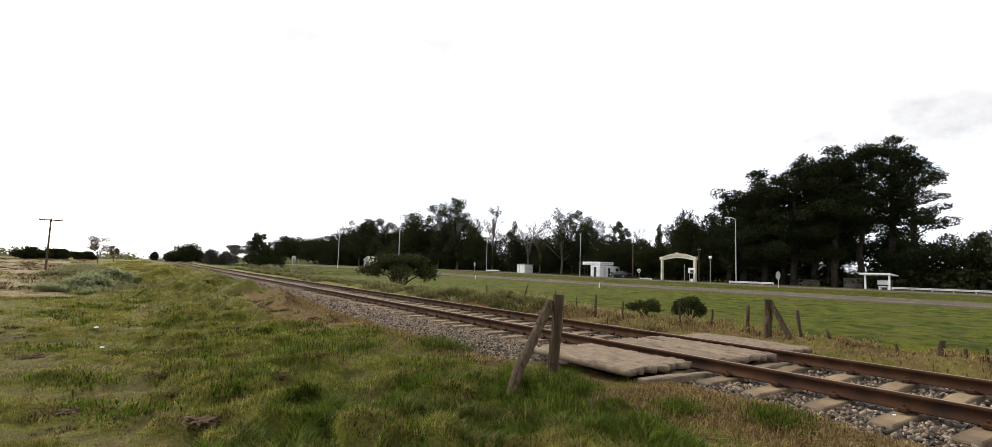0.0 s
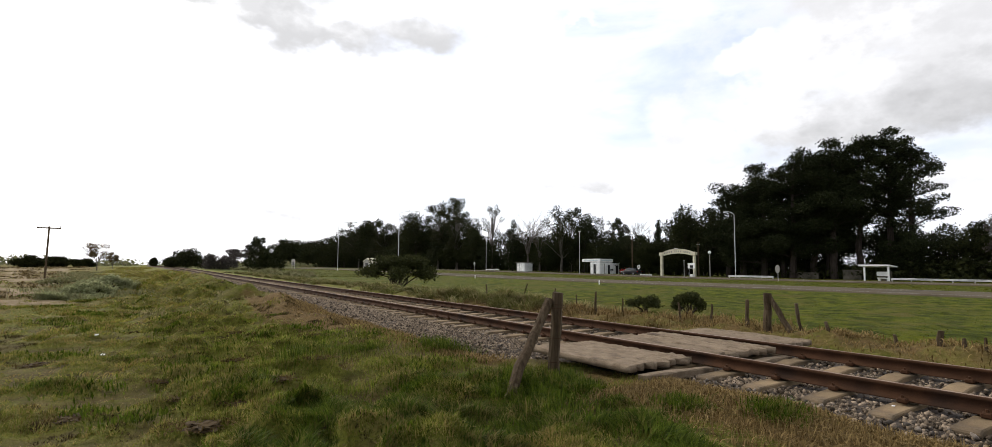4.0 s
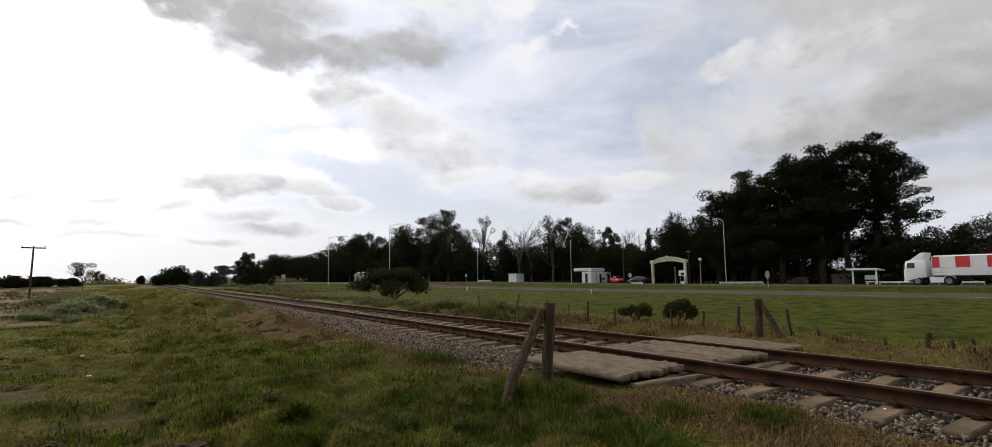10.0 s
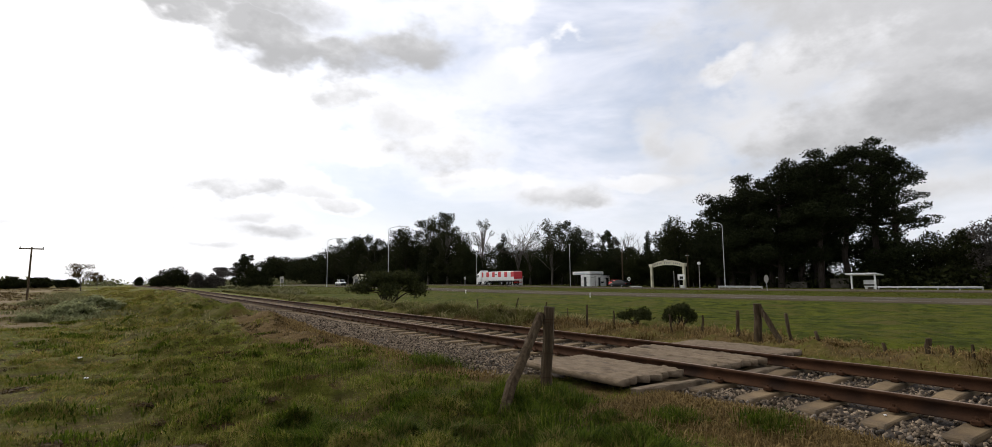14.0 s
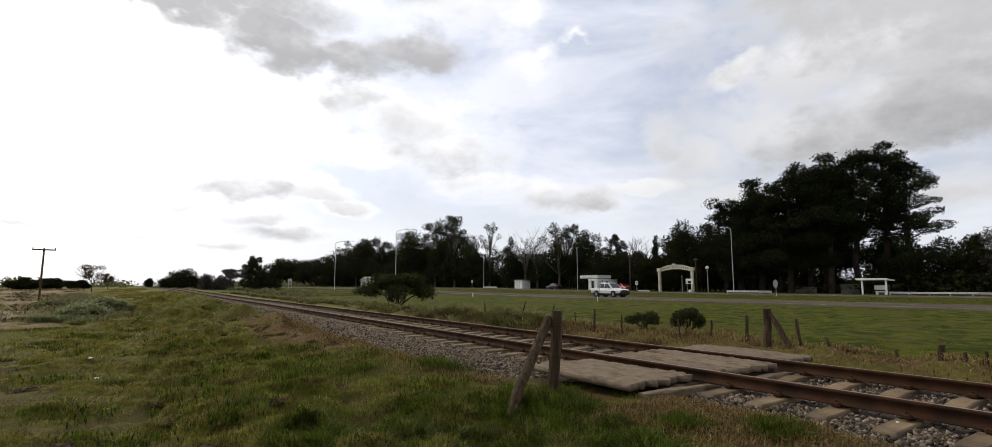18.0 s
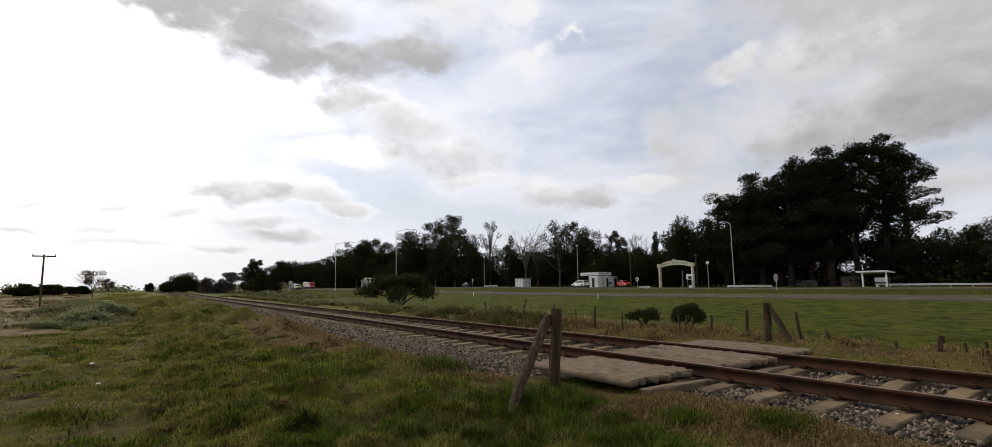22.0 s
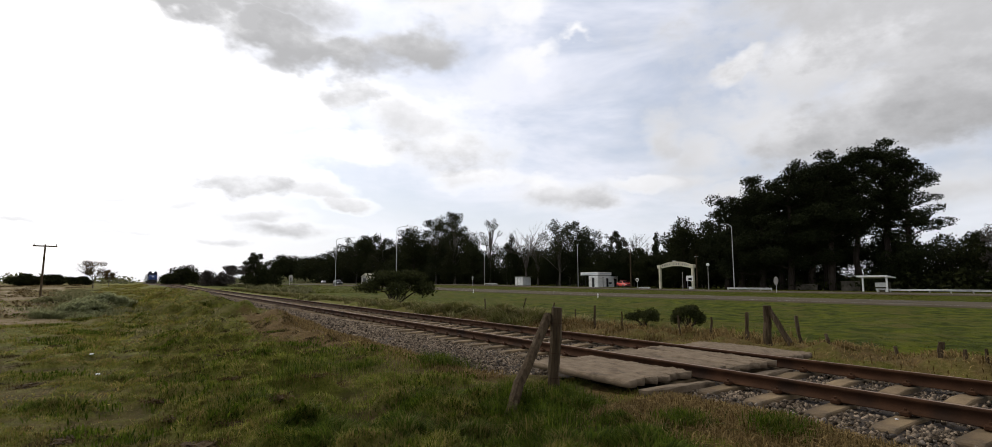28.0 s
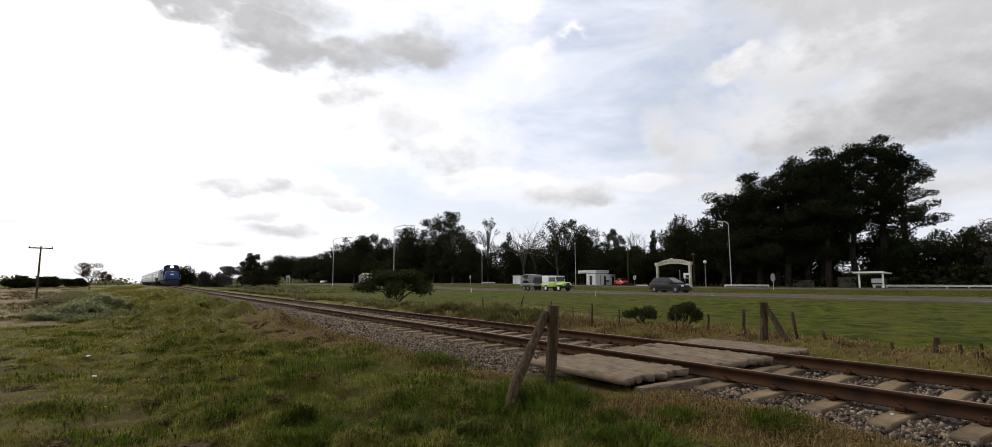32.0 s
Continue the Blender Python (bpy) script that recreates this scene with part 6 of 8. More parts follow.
for z in (0.33, 0.62, 0.98, 1.02):
    ring = [(0.079 * math.cos(a) + 0.02 * z / 1.17, 0.079 * math.sin(a) - 0.07 * z / 1.17, z + 0.006 * math.sin(2 * a)) for a in np.linspace(0, 2 * math.pi, 15)]
    part("wire_wrap", mesh_of("wire_wrap", *sweep(np.array(ring), np.full(15, 0.0025), 5), M["rust"], True), None, near_post, "rusty fence wire")
round_post("brace_post", (3.20, 4.79, 0.12), (4.13, 5.24, 1.19), 0.06, 0.052, 2, "leaning timber brace against the straining post", "post")
round_post("straining_post", (10.35, 6.19, 0.15), (10.33, 6.15, 1.13), 0.078, 0.073, 3, "weathered timber straining post beyond the line", "post")
round_post("brace_post", (10.36, 5.62, 0.2), (10.33, 6.11, 1.1), 0.055, 0.05, 4, "dark leaning timber brace beyond the line", "post")
FENCE = [  # y, foot, top, radius, lean along the line
    (13.6, 0.2, 0.95, 0.03, -0.25), (12.37, 0.22, 0.80, 0.022, 0.0), (11.55, 0.22, 0.92, 0.045, -0.02), (10.45, 0.22, 0.80, 0.03, 0.05), (8.60, 0.25, 0.78, 0.032, 0.07), (7.75, 0.25, 0.80, 0.03, 0.0),
    (6.90, 0.25, 0.95, 0.05, -0.02), (5.72, 0.2, 0.93, 0.045, 0.12), (5.2, 0.15, 0.62, 0.04, 0.1), (4.12, 0.12, 0.5, 0.035, 0.06), (3.55, 0.1, 0.63, 0.062, -0.02),
    (3.24, 0.12, 0.54, 0.036, 0.0), (2.98, 0.1, 0.58, 0.03, 0.0), (2.3, 0.1, 0.6, 0.05, 0.03), (1.2, 0.1, 0.6, 0.05, 0.0), (15.2, 0.25, 1.05, 0.03, -0.35), (17.4, 0.25, 0.95, 0.04, 0.1)]
for i, (y, z0, z1, r, le) in enumerate(FENCE):
    round_post("fence_post", (10.8, y, z0), (10.8, y + le, z1), r * 0.8, r * 0.7, 20 + i, "thin grey timber fence post in dry grass" if r < 0.04 else "grey split timber fence post in dry grass", "fence post", "fence posts", 5)


def telegraph_pole():
    x, y = -8.75, 70.3
    z = float(land(x, y))
    ob = thing("telegraph_pole", pose(x, y, z - 0.1, 0, 0.6, 0), "dark timber telegraph pole with a short crossarm", "utility pole")
    part("pole", tube((0, 0, 0), (0, 0, 5.35), 0.10, 0.07, 10), M["timber"], ob)
    part("crossarm", box((-0.95, -0.05, 5.12), (0.95, 0.05, 5.24), 0.01), M["timber"], ob)
    for u in (-0.88, 0.88):
        bm = tube((u, 0, 5.24), (u, 0, 5.36), 0.03, 0.045, 8)
        add_tube(bm, (u, 0, 5.36), (u, 0, 5.4), 0.05, 0.02, 8)
        part("insulator", bm, M["galv"], ob, "grey insulator")


telegraph_pole()


def litter():
    for i, (x, y, r) in enumerate(((-0.84, 13.9, 0.045), (-0.6, 11.7, 0.036), (5.98, 2.35, 0.016))):
        rng = np.random.default_rng(700 + i)
        bm = bmesh.new()
        bmesh.ops.create_icosphere(bm, subdivisions=2, radius=r)
        for v in bm.verts:
            v.co = v.co * rng.uniform(0.7, 1.15)
            v.co.z *= 0.45
        ob = tagged(new("litter", bpy.data.meshes.new("litter")), "scrap of crumpled white plastic on the ground", "litter", "scraps of litter")
        bm.to_mesh(ob.data)
        bm.free()
        ob.data.materials.append(M["litter"])
        ob.location = (x, y, (float(land(x, y)) if x < 5 else 0.31) + r * (1.1 if x < 5 else 0.55))


litter()

# ---- beyond the road ----
def gz(x, y):
    return float(land(x, y))


def lamp_post(x, y, h, reach, label, turn=0.0):
    """A tapered steel mast with a curved arm and a flat lantern; reach is along +X."""
    ob = thing("street_lamp", pose(x, y, gz(x, y) - 0.02, 0, 0, turn), label, "street lamp", "road lamps")
    part("base_plate", box((-0.22, -0.22, 0), (0.22, 0.22, 0.06), 0.01), M["galv"], ob)
    part("mast", tube((0, 0, 0.05), (0, 0, h - 0.6), 0.085, 0.055, 10), M["galv"], ob)
    if reach:
        t = np.linspace(0, 1, 9)
        P = np.stack([reach * t ** 1.6, 0 * t, h - 0.62 + 0.75 * np.sin(t * np.pi / 2)], -1)
        arm = part("arm", mesh_of("arm", *sweep(P, np.linspace(0.06, 0.04, 9), 7), M["galv"], True), None, ob)
        bm = box((reach - 0.1, -0.14, h + 0.06), (reach + 0.6, 0.14, h + 0.18), 0.04)
        lan = part("lantern", bm, M["galv"], ob)
        part("diffuser", box((reach + 0.02, -0.1, h + 0.035), (reach + 0.5, 0.1, h + 0.062), 0.008), M["lens"], lan)
    else:
        part("lantern", box((-0.12, -0.35, h - 0.62), (0.12, 0.35, h - 0.48), 0.04), M["galv"], ob)
    return ob


lamp_post(39.0, 94.5, 11.7, 3.5, "tall grey steel road lamp with a curved arm")
lamp_post(38.6, 131.5, 11.8, 4.0, "tall grey steel road lamp with a curved arm")
lamp_post(86.0, 56.8, 11.6, 1.5, "tall pale steel mast lamp before the pines", 90)
lamp_post(86.0, 97.3, 10.5, 0, "tall pale steel mast lamp beside the kiosk")
lamp_post(86.0, 139.6, 9.6, 1.4, "pale steel road lamp before the wood", 90)


def globe_lamp(x, y, h):
    ob = thing("globe_lamp", pose(x, y, gz(x, y)), "white globe lamp on a slim park post", "park lamp")
    part("post", tube((0, 0, 0), (0, 0, h - 0.3), 0.09, 0.06, 8), M["grey_wall"], ob)
    bm = bmesh.new()
    bmesh.ops.create_uvsphere(bm, u_segments=12, v_segments=8, radius=0.3)
    bmesh.ops.translate(bm, verts=bm.verts, vec=(0, 0, h - 0.1))
    part("globe", bm, M["white"], ob)
    part("collar", tube((0, 0, h - 0.42), (0, 0, h - 0.3), 0.13, 0.1, 8), M["dark"], ob)


globe_lamp(86.0, 61.9, 4.6)


def timber_pole(x, y, h, r, label):
    ob = thing("service_pole", pose(x, y, gz(x, y)), label, "utility pole")
    part("pole", tube((0, 0, -0.1), (0, 0, h), r, r * 0.75, 9), M["timber"], ob)
    part("bracket", box((-0.5, -0.05, h - 0.5), (0.5, 0.05, h - 0.4), 0.01), M["galv"], ob)


timber_pole(87.0, 81.6, 8.2, 0.16, "brown timber service pole by the kiosk")
timber_pole(88.5, 66.2, 6.6, 0.13, "dark service pole beside the gateway arch")


def entrance_arch():
    """A cream park gateway: two piers and a shallow arched beam with lettering too small to read."""
    x, y0, y1 = 88.0, 66.7, 74.55
    ob = thing("gateway_arch", pose(x, (y0 + y1) / 2, gz(x, 70) - 0.05), "cream rendered park gateway with an arched name beam", "gateway")
    w = (y1 - y0) / 2
    for s in (-1, 1):
        part("pier", box((-0.24, s * w - 0.22, 0), (0.24, s * w + 0.22, 4.15), 0.03), M["cream"], ob)
        part("pier_cap", box((-0.36, s * w - 0.42, 4.15), (0.36, s * w + 0.42, 4.78), 0.03), M["cream"], ob)
    n = 16
    t = np.linspace(-1, 1, n)
    up, lo = 5.35 - 0.62 * t ** 2, 4.55 - 0.42 * t ** 2
    prof = [(u * (w - 0.48), z) for u, z in zip(t, up)] + [(u * (w - 0.48), z) for u, z in zip(t[::-1], lo[::-1])]
    part("beam", prism(prof, -0.22, 0.22, "x"), M["cream"], ob)
    top = [(u * (w - 0.47), z + 0.1) for u, z in zip(t, up)] + [(u * (w - 0.47), z) for u, z in zip(t[::-1], up[::-1])]
    part("coping", prism(top, -0.3, 0.3, "x"), M["cream"], ob)
    rng = random.Random(5)
    for k in range(15):
        if k in (4, 9):
            continue
        u = -0.78 + 1.56 * k / 14
        z = (5.35 - 0.62 * u * u + 4.55 - 0.42 * u * u) / 2
        part("letter_bar", box((-0.25, u * w - 0.1, z - 0.17), (-0.222, u * w + rng.uniform(0.04, 0.12), z + 0.17)), M["grey_wall"], ob, "faded lettering bar")
    part("beam_lamp", box((-0.35, 0.2, 5.45), (0.35, 0.5, 5.62), 0.03), M["white"], ob)


entrance_arch()


def kiosk():
    """A white flat-roofed kiosk: a wide canopy slab reaching out over the forecourt, a taller block and a low annexe behind it."""
    ob = thing("kiosk", pose(88.0, 92.6, gz(88, 92) - 0.05), "white flat-roofed roadside kiosk with a wide canopy", "kiosk")
    part("main_wall", box((0.0, 0.0, 0), (4.0, 3.2, 2.75), 0.02), M["white"], ob)
    part("front_wall", box((-0.06, 0.05, 0), (-0.004, 3.15, 2.7), 0.01), M["white"], ob)
    part("annexe", box((4.004, 0.0, 0), (6.3, 3.2, 2.55), 0.02), M["white"], ob)
    part("annexe_roof", box((4.004, -0.1, 2.552), (6.4, 3.3, 2.64), 0.01), M["bluegrey"], ob)
    part("canopy", box((-0.15, -0.1, 2.85), (4.2, 5.9, 3.55), 0.03), M["white"], ob)
    # near-black soffit puts the shade under the canopy into its colour
    part("canopy_soffit", box((-0.05, 0.0, 2.76), (4.1, 5.8, 2.846)), M["dark"], ob)
    part("fascia_band", box((-0.19, 0.5, 3.08), (-0.153, 5.3, 3.26)), M["bluegrey"], ob, "faded fascia panel")
    part("side_fascia_band", box((0.4, -0.14, 3.08), (3.7, -0.103, 3.26)), M["bluegrey"], ob, "faded fascia panel")
    for y in (4.6, 5.6):
        part("canopy_post", tube((0.3, y, 0), (0.3, y, 2.76), 0.06, 0.06, 8), M["chassis"], ob)
    for y in (0.6, 1.6, 2.6):
        p = part("front_panel", box((-0.09, y - 0.38, 0.1), (-0.063, y + 0.38, 2.3), 0.006), M["white" if y != 1.6 else "dark"], ob)
        part("panel_joint", box((-0.088, y + 0.39, 0.1), (-0.064, y + 0.44, 2.3)), M["grey_wall"], p)
    for x0, x1, z0, z1, mt, nm in ((2.55, 3.2, 0.1, 2.1, "dark", "door"), (1.4, 1.6, 0.1, 2.3, "grey_wall", "pilaster"), (3.3, 4.3, 0.85, 1.15, "dark", "hatch"), (0.3, 1.1, 0.9, 2.1, "white", "shutter"), (5.1, 5.9, 0.1, 2.0, "dark", "door")):
        p = part(nm, box((x0, -0.045, z0), (x1, -0.004, z1), 0.006), M[mt], ob)
        part("surround", box((x0 - 0.08, -0.03, z1 + 0.003), (x1 + 0.08, -0.004, z1 + 0.08)), M["grey_wall"], p)


kiosk()


def hut():
    g = gz(88.0, 122)
    ob = thing("hut", pose(88.0, 122.4, g), "small white hut with shuttered bays", "hut")
    part("walls", box((0, 0, 0), (2.7, 3.9, 2.3), 0.02), M["white"], ob)
    part("roof", box((-0.2, -0.2, 2.3), (2.9, 4.1, 2.5), 0.03), M["grey_wall"], ob)
    for k in range(3):
        part("shutter", box((-0.04, 0.12 + 1.25 * k, 0.15), (-0.004, 1.2 + 1.25 * k, 2.15), 0.006), M["white"], ob)
        part("mullion", box((-0.06, 1.24 + 1.25 * k, 0.1), (-0.005, 1.32 + 1.25 * k, 2.25)), M["grey_wall"], ob)
    for x in (0.3, 1.1, 1.9):
        part("side_shutter", box((x, -0.04, 0.15), (x + 0.6, -0.004, 2.15), 0.006), M["white"], ob)


hut()


def bus_shelter():
    x = 88.0
    g = gz(x, 36)
    ob = thing("bus_shelter", pose(x, 36.0, g - 0.03), "white concrete bus shelter with a slab roof", "bus shelter")
    prof = [(-0.1, 2.2), (2.5, 2.05), (2.5, 2.2), (-0.1, 2.44)]
    part("roof", prism([(u, z) for u, z in prof], -1.75, 2.3, "y", 0.02), M["white"], ob)
    for y in (1.55, -1.5):
        part("column", box((0.05, y - 0.1, 0), (0.25, y + 0.1, 2.19), 0.015), M["white"], ob)
    # darkened render paints the shade inside the shelter
    part("back_wall", box((2.2, -1.1, 0), (2.36, 0.5, 1.5), 0.015), M["shade_wall"], ob)
    for y in (-0.85, 0.25):
        part("bench_leg", box((1.4, y - 0.12, 0), (1.75, y + 0.12, 0.42), 0.01), M["white"], ob)
    part("bench_seat", box((1.2, -1.05, 0.42), (1.8, 0.4, 0.55), 0.02), M["white"], ob)
    part("notice_panel", box((1.0, -1.05, 0.8), (1.06, 0.35, 1.42), 0.01), M["white"], ob, "pale panel behind the bench")


bus_shelter()


def guard_rail(x, y0, y1, z0, z1, label):
    g = gz(x, (y0 + y1) / 2)
    ob = thing("guard_rail", pose(x, (y0 + y1) / 2, g), label, "guard rail")
    h = (y1 - y0) / 2
    prof = [(0, z0), (0.05, z0 + 0.05), (0.0, z0 + 0.11), (0.0, z1 - 0.11), (0.05, z1 - 0.05), (0, z1), (-0.03, z1), (-0.03, z0)]
    part("beam", prism([(-u, z) for u, z in prof], -h, h, "y"), M["galv"], ob)
    n = max(2, int(2 * h / 2))
    for k in range(n + 1):
        y = -h + 0.1 + (2 * h - 0.2) * k / n
        part("post", box((0.035, y - 0.06, -0.2), (0.16, y + 0.06, z1 - 0.03), 0.01), M["galv"], ob)


guard_rail(87.5, 22.5, 34.0, 0.2, 0.46, "grey steel guard rail beside the bus shelter")
guard_rail(85.0, 49.5, 57.5, 0.2, 0.5, "low grey rail at the edge of the verge")
guard_rail(85.0, 131.0, 138.0, 0.2, 0.5, "low grey rail at the edge of the verge")


def road_sign(x, y, zc, r, label, mt, wide=1.0, oval=1.0):
    g = gz(x, y)
    ob = thing("road_sign", pose(x, y, g), label, "road sign", "road signs")
    part("post", tube((0, 0, -0.1), (0, 0, zc - g + r * 0.8), 0.035, 0.035, 8), M["galv"], ob)
    bm = bmesh.new()
    rr = bmesh.ops.create_cone(bm, cap_ends=True, segments=20, radius1=r, radius2=r, depth=0.03)
    bmesh.ops.transform(bm, matrix=Matrix.Translation((-0.055, 0, zc - g)) @ Matrix.Rotation(radians(90), 4, "Y") @ Matrix.Diagonal((oval, wide, 1, 1)), verts=rr["verts"])
    p = part("plate", bm, M[mt], ob)
    bm = bmesh.new()
    rr = bmesh.ops.create_cone(bm, cap_ends=True, segments=20, radius1=r * 0.75, radius2=r * 0.75, depth=0.006)
    bmesh.ops.transform(bm, matrix=Matrix.Translation((-0.075, 0, zc - g)) @ Matrix.Rotation(radians(90), 4, "Y") @ Matrix.Diagonal((oval, wide, 1, 1)), verts=rr["verts"])
    part("face", bm, M["grey_wall"], p)


road_sign(86.0, 78.9, 1.95, 0.42, "round white road sign on a steel post", "white")
road_sign(70.5, 40.4, 1.7, 0.44, "grey back of a tall oval road sign", "grey_wall", 0.72, 1.25)
road_sign(71.0, 121.0, 2.5, 0.4, "round white road sign before the wood", "white")
road_sign(39.0, 99.5, 2.3, 0.42, "white road sign beyond the spreading bush", "white", 0.6, 1.4)


def panel_sign(x, y, z0, z1, w, label, mt):
    g = gz(x, y)
    ob = thing("panel_sign", pose(x, y, g), label, "sign board")
    part("board", box((-0.05, -w / 2, z0), (0.0, w / 2, z1), 0.01), M[mt], ob)
    for s in (-1, 1):
        part("leg", tube((0.05, s * w * 0.36, -0.1), (0.05, s * w * 0.36, z1), 0.04, 0.04, 7), M["galv"], ob)
    part("dark_device", box((-0.058, -w * 0.28, z0 + 0.1), (-0.0525, w * 0.2, z0 + (z1 - z0) * 0.6)), M["dark"], ob, "dark painted figure")


panel_sign(86.4, 66.2, 1.6, 2.6, 1.6, "white notice board with a dark device", "white")
panel_sign(37.0, 172.0, 1.1, 3.0, 4.6, "pale grey roadside board far up the road", "grey_wall")


def stake(x, y, h, r, mt, name, label):
    ob = thing(name, pose(x, y, gz(x, y)), label, "marker post", "marker posts")
    part("shaft", tube((0, 0, -0.1), (0, 0, h - 0.12), r, r * 0.95, 8), M[mt], ob)
    part("head", tube((0, 0, h - 0.119), (0, 0, h), r * 1.08, r * 0.7, 8), M["white"], ob)


stake(86.2, 67.7, 3.2, 0.07, "grey_wall", "bollard", "slim grey post before the gateway")
stake(36.5, 38.5, 0.42, 0.045, "white", "marker_post", "short white marker post on the verge")
stake(36.5, 62.0, 0.5, 0.045, "white", "marker_post", "short white marker post on the verge")
stake(36.5, 84.0, 0.55, 0.05, "white", "marker_post", "short white marker post on the verge")


def white_block(x, y, s, label):
    ob = thing("white_block", pose(x, y, gz(x, y)), label, "block")
    part("body", box((-s / 2, -s / 2, -0.05), (s / 2, s / 2, s * 0.8), 0.03), M["white"], ob)
    part("cap", box((-s * 0.55, -s * 0.55, s * 0.8), (s * 0.55, s * 0.55, s * 0.9), 0.02), M["white"], ob)


white_block(85.6, 65.4, 0.6, "small white painted block by the gateway")
guard_rail(84.8, 74.5, 77.5, 0.05, 0.32, "low pale kerb rail beside the entrance")


def park_wall(x, y0, y1, h, label, bays):
    """A low pale wall or vault under the pines, their shade painted into its render."""
    g = gz(x, (y0 + y1) / 2)
    ob = thing("park_wall", pose(x, (y0 + y1) / 2, g), label, "low wall", "walls under the pines")
    w = (y1 - y0) / 2
    part("wall", box((0, -w, -0.1), (0.35, w, h), 0.02), M["shade_wall"], ob)
    part("coping", box((-0.06, -w - 0.05, h), (0.41, w + 0.05, h + 0.12), 0.02), M["shade_wall"], ob)
    for k in range(bays):
        y = -w + 2 * w * (k + 0.5) / bays
        part("panel", box((-0.03, y - w / bays * 0.6, 0.25), (-0.004, y + w / bays * 0.6, h - 0.25), 0.01), M["shade_wall"], ob)


park_wall(97.0, 48.5, 53.0, 1.0, "low pale wall in the shade of the pines", 4)
park_wall(97.0, 41.8, 44.6, 1.5, "pale walled bay beneath the pines", 3)


def far_house(x, y, w, d, h, roof, label):
    """A small pale house far off beside the line, with a pitched roof, a door and two windows."""
    ob = thing("farm_house", pose(x, y, gz(x, y)), label, "house", "houses in the distance")
    part("walls", box((-w / 2, -d / 2, -0.3), (w / 2, d / 2, h), 0.05), M["grey_wall"], ob)
    part("roof", prism([(-w / 2 - 0.4, h), (0, h + roof), (w / 2 + 0.4, h)], -d / 2 - 0.4, d / 2 + 0.4, "y"), M["grey_wall"], ob)
    part("door", box((-0.6, -d / 2 - 0.06, 0), (0.6, -d / 2 - 0.004, 2.2)), M["dark"], ob)
    for u in (-0.3, 0.3):
        part("window", box((u * w - 0.7, -d / 2 - 0.06, 1.1), (u * w + 0.7, -d / 2 - 0.004, 2.3)), M["dark"], ob)


far_house(-44.0, 520.0, 10.0, 8.0, 3.0, 1.4, "pale far house among scrub beside the line")
far_house(-19.0, 600.0, 9.0, 8.0, 2.8, 1.6, "small pale far house near the rails")


def wayside_shelter():
    x, y = 62.0, 178.0
    ob = thing("wayside_shelter", pose(x, y, gz(x, y)), "small cream roadside shelter with a dark opening", "shelter")
    prof = [(-3.0, 0), (3.0, 0), (3.0, 2.6), (-1.2, 3.6), (-3.0, 2.0)]
    part("walls", prism([(u, z) for u, z in prof], 0.0, 3.0, "x", 0.03), M["grey_wall"], ob)
    # dark sheet on the solid wall, painting the unlit inside
    part("opening", box((-0.05, -1.8, 0.1), (-0.004, 0.9, 2.1), 0.01), M["dark"], ob)
    part("roof", prism([(-3.2, 2.0), (-1.2, 3.75), (3.2, 2.72), (3.2, 2.6), (-1.2, 3.62), (-3.1, 1.95)], -0.2, 3.2, "x"), M["cream"], ob)


wayside_shelter()

# ---- vehicles; each is built nose towards +Y, standing on z = 0 ----
PAINT = {k: paint(k + "_paint", c, r, m, 0.02 if k == "black" else 0.06, 0.2 if k in ("black", "navy") else 0.5) for k, c, r, m in (
    ("silver", (0.62, 0.63, 0.64), 0.32, 0.35), ("pearl", (0.74, 0.74, 0.73), 0.28, 0.0), ("champagne", (0.66, 0.65, 0.61), 0.3, 0.25), ("graphite", (0.16, 0.16, 0.165), 0.3, 0.4),
    ("black", (0.009, 0.009, 0.010), 0.35, 0.0), ("lime", (0.42, 0.60, 0.10), 0.4, 0.0), ("red", (0.52, 0.035, 0.025), 0.35, 0.0), ("blue", (0.018, 0.055, 0.21), 0.4, 0.0),
    ("navy", (0.010, 0.017, 0.038), 0.4, 0.0), ("cab_white", (0.80, 0.80, 0.79), 0.35, 0.0), ("tarp_red", (0.55, 0.035, 0.045), 0.6, 0.0), ("tarp_white", (0.74, 0.73, 0.72), 0.6, 0.0), ("coach", (0.60, 0.61, 0.60), 0.45, 0.0), ("trailer_grey", (0.25, 0.26, 0.27), 0.5, 0.3))}
HEADLIGHT = glow("lit_headlight", (1.0, 0.97, 0.88), 12.0)


def wheel(parent, x, y, r, w, hub="rim"):
    """Tyre with a rounded tread and a dished rim, on its own axle."""
    side = 1 if x > 0 else -1
    prof = [(-w / 2, r * 0.62), (-w / 2, r * 0.9), (-w * 0.36, r), (w * 0.36, r), (w / 2, r * 0.9), (w / 2, r * 0.62)]
    n = 18
    V, F = [], []
    for i in range(n):
        a = 2 * math.pi * i / n
        V += [(u, math.cos(a) * q, math.sin(a) * q) for u, q in prof]
    m = len(prof)
    for i in range(n):
        for j in range(m - 1):
            F.append((i * m + j, ((i + 1) % n) * m + j, ((i + 1) % n) * m + j + 1, i * m + j + 1))
    ob = thing_part("wheel", parent)
    ob.location = (x, y, r)
    part("tyre", mesh_of("tyre", V, np.array(F), M["tyre"], True), None, ob)
    bm = bmesh.new()
    add_tube(bm, (side * w * 0.1, 0, 0), (side * w * 0.42, 0, 0), r * 0.62, r * 0.6, 16)
    add_tube(bm, (side * w * 0.42, 0, 0), (side * w * 0.5, 0, 0), r * 0.2, r * 0.16, 10)
    part("rim", bm, M[hub], ob)
    return ob


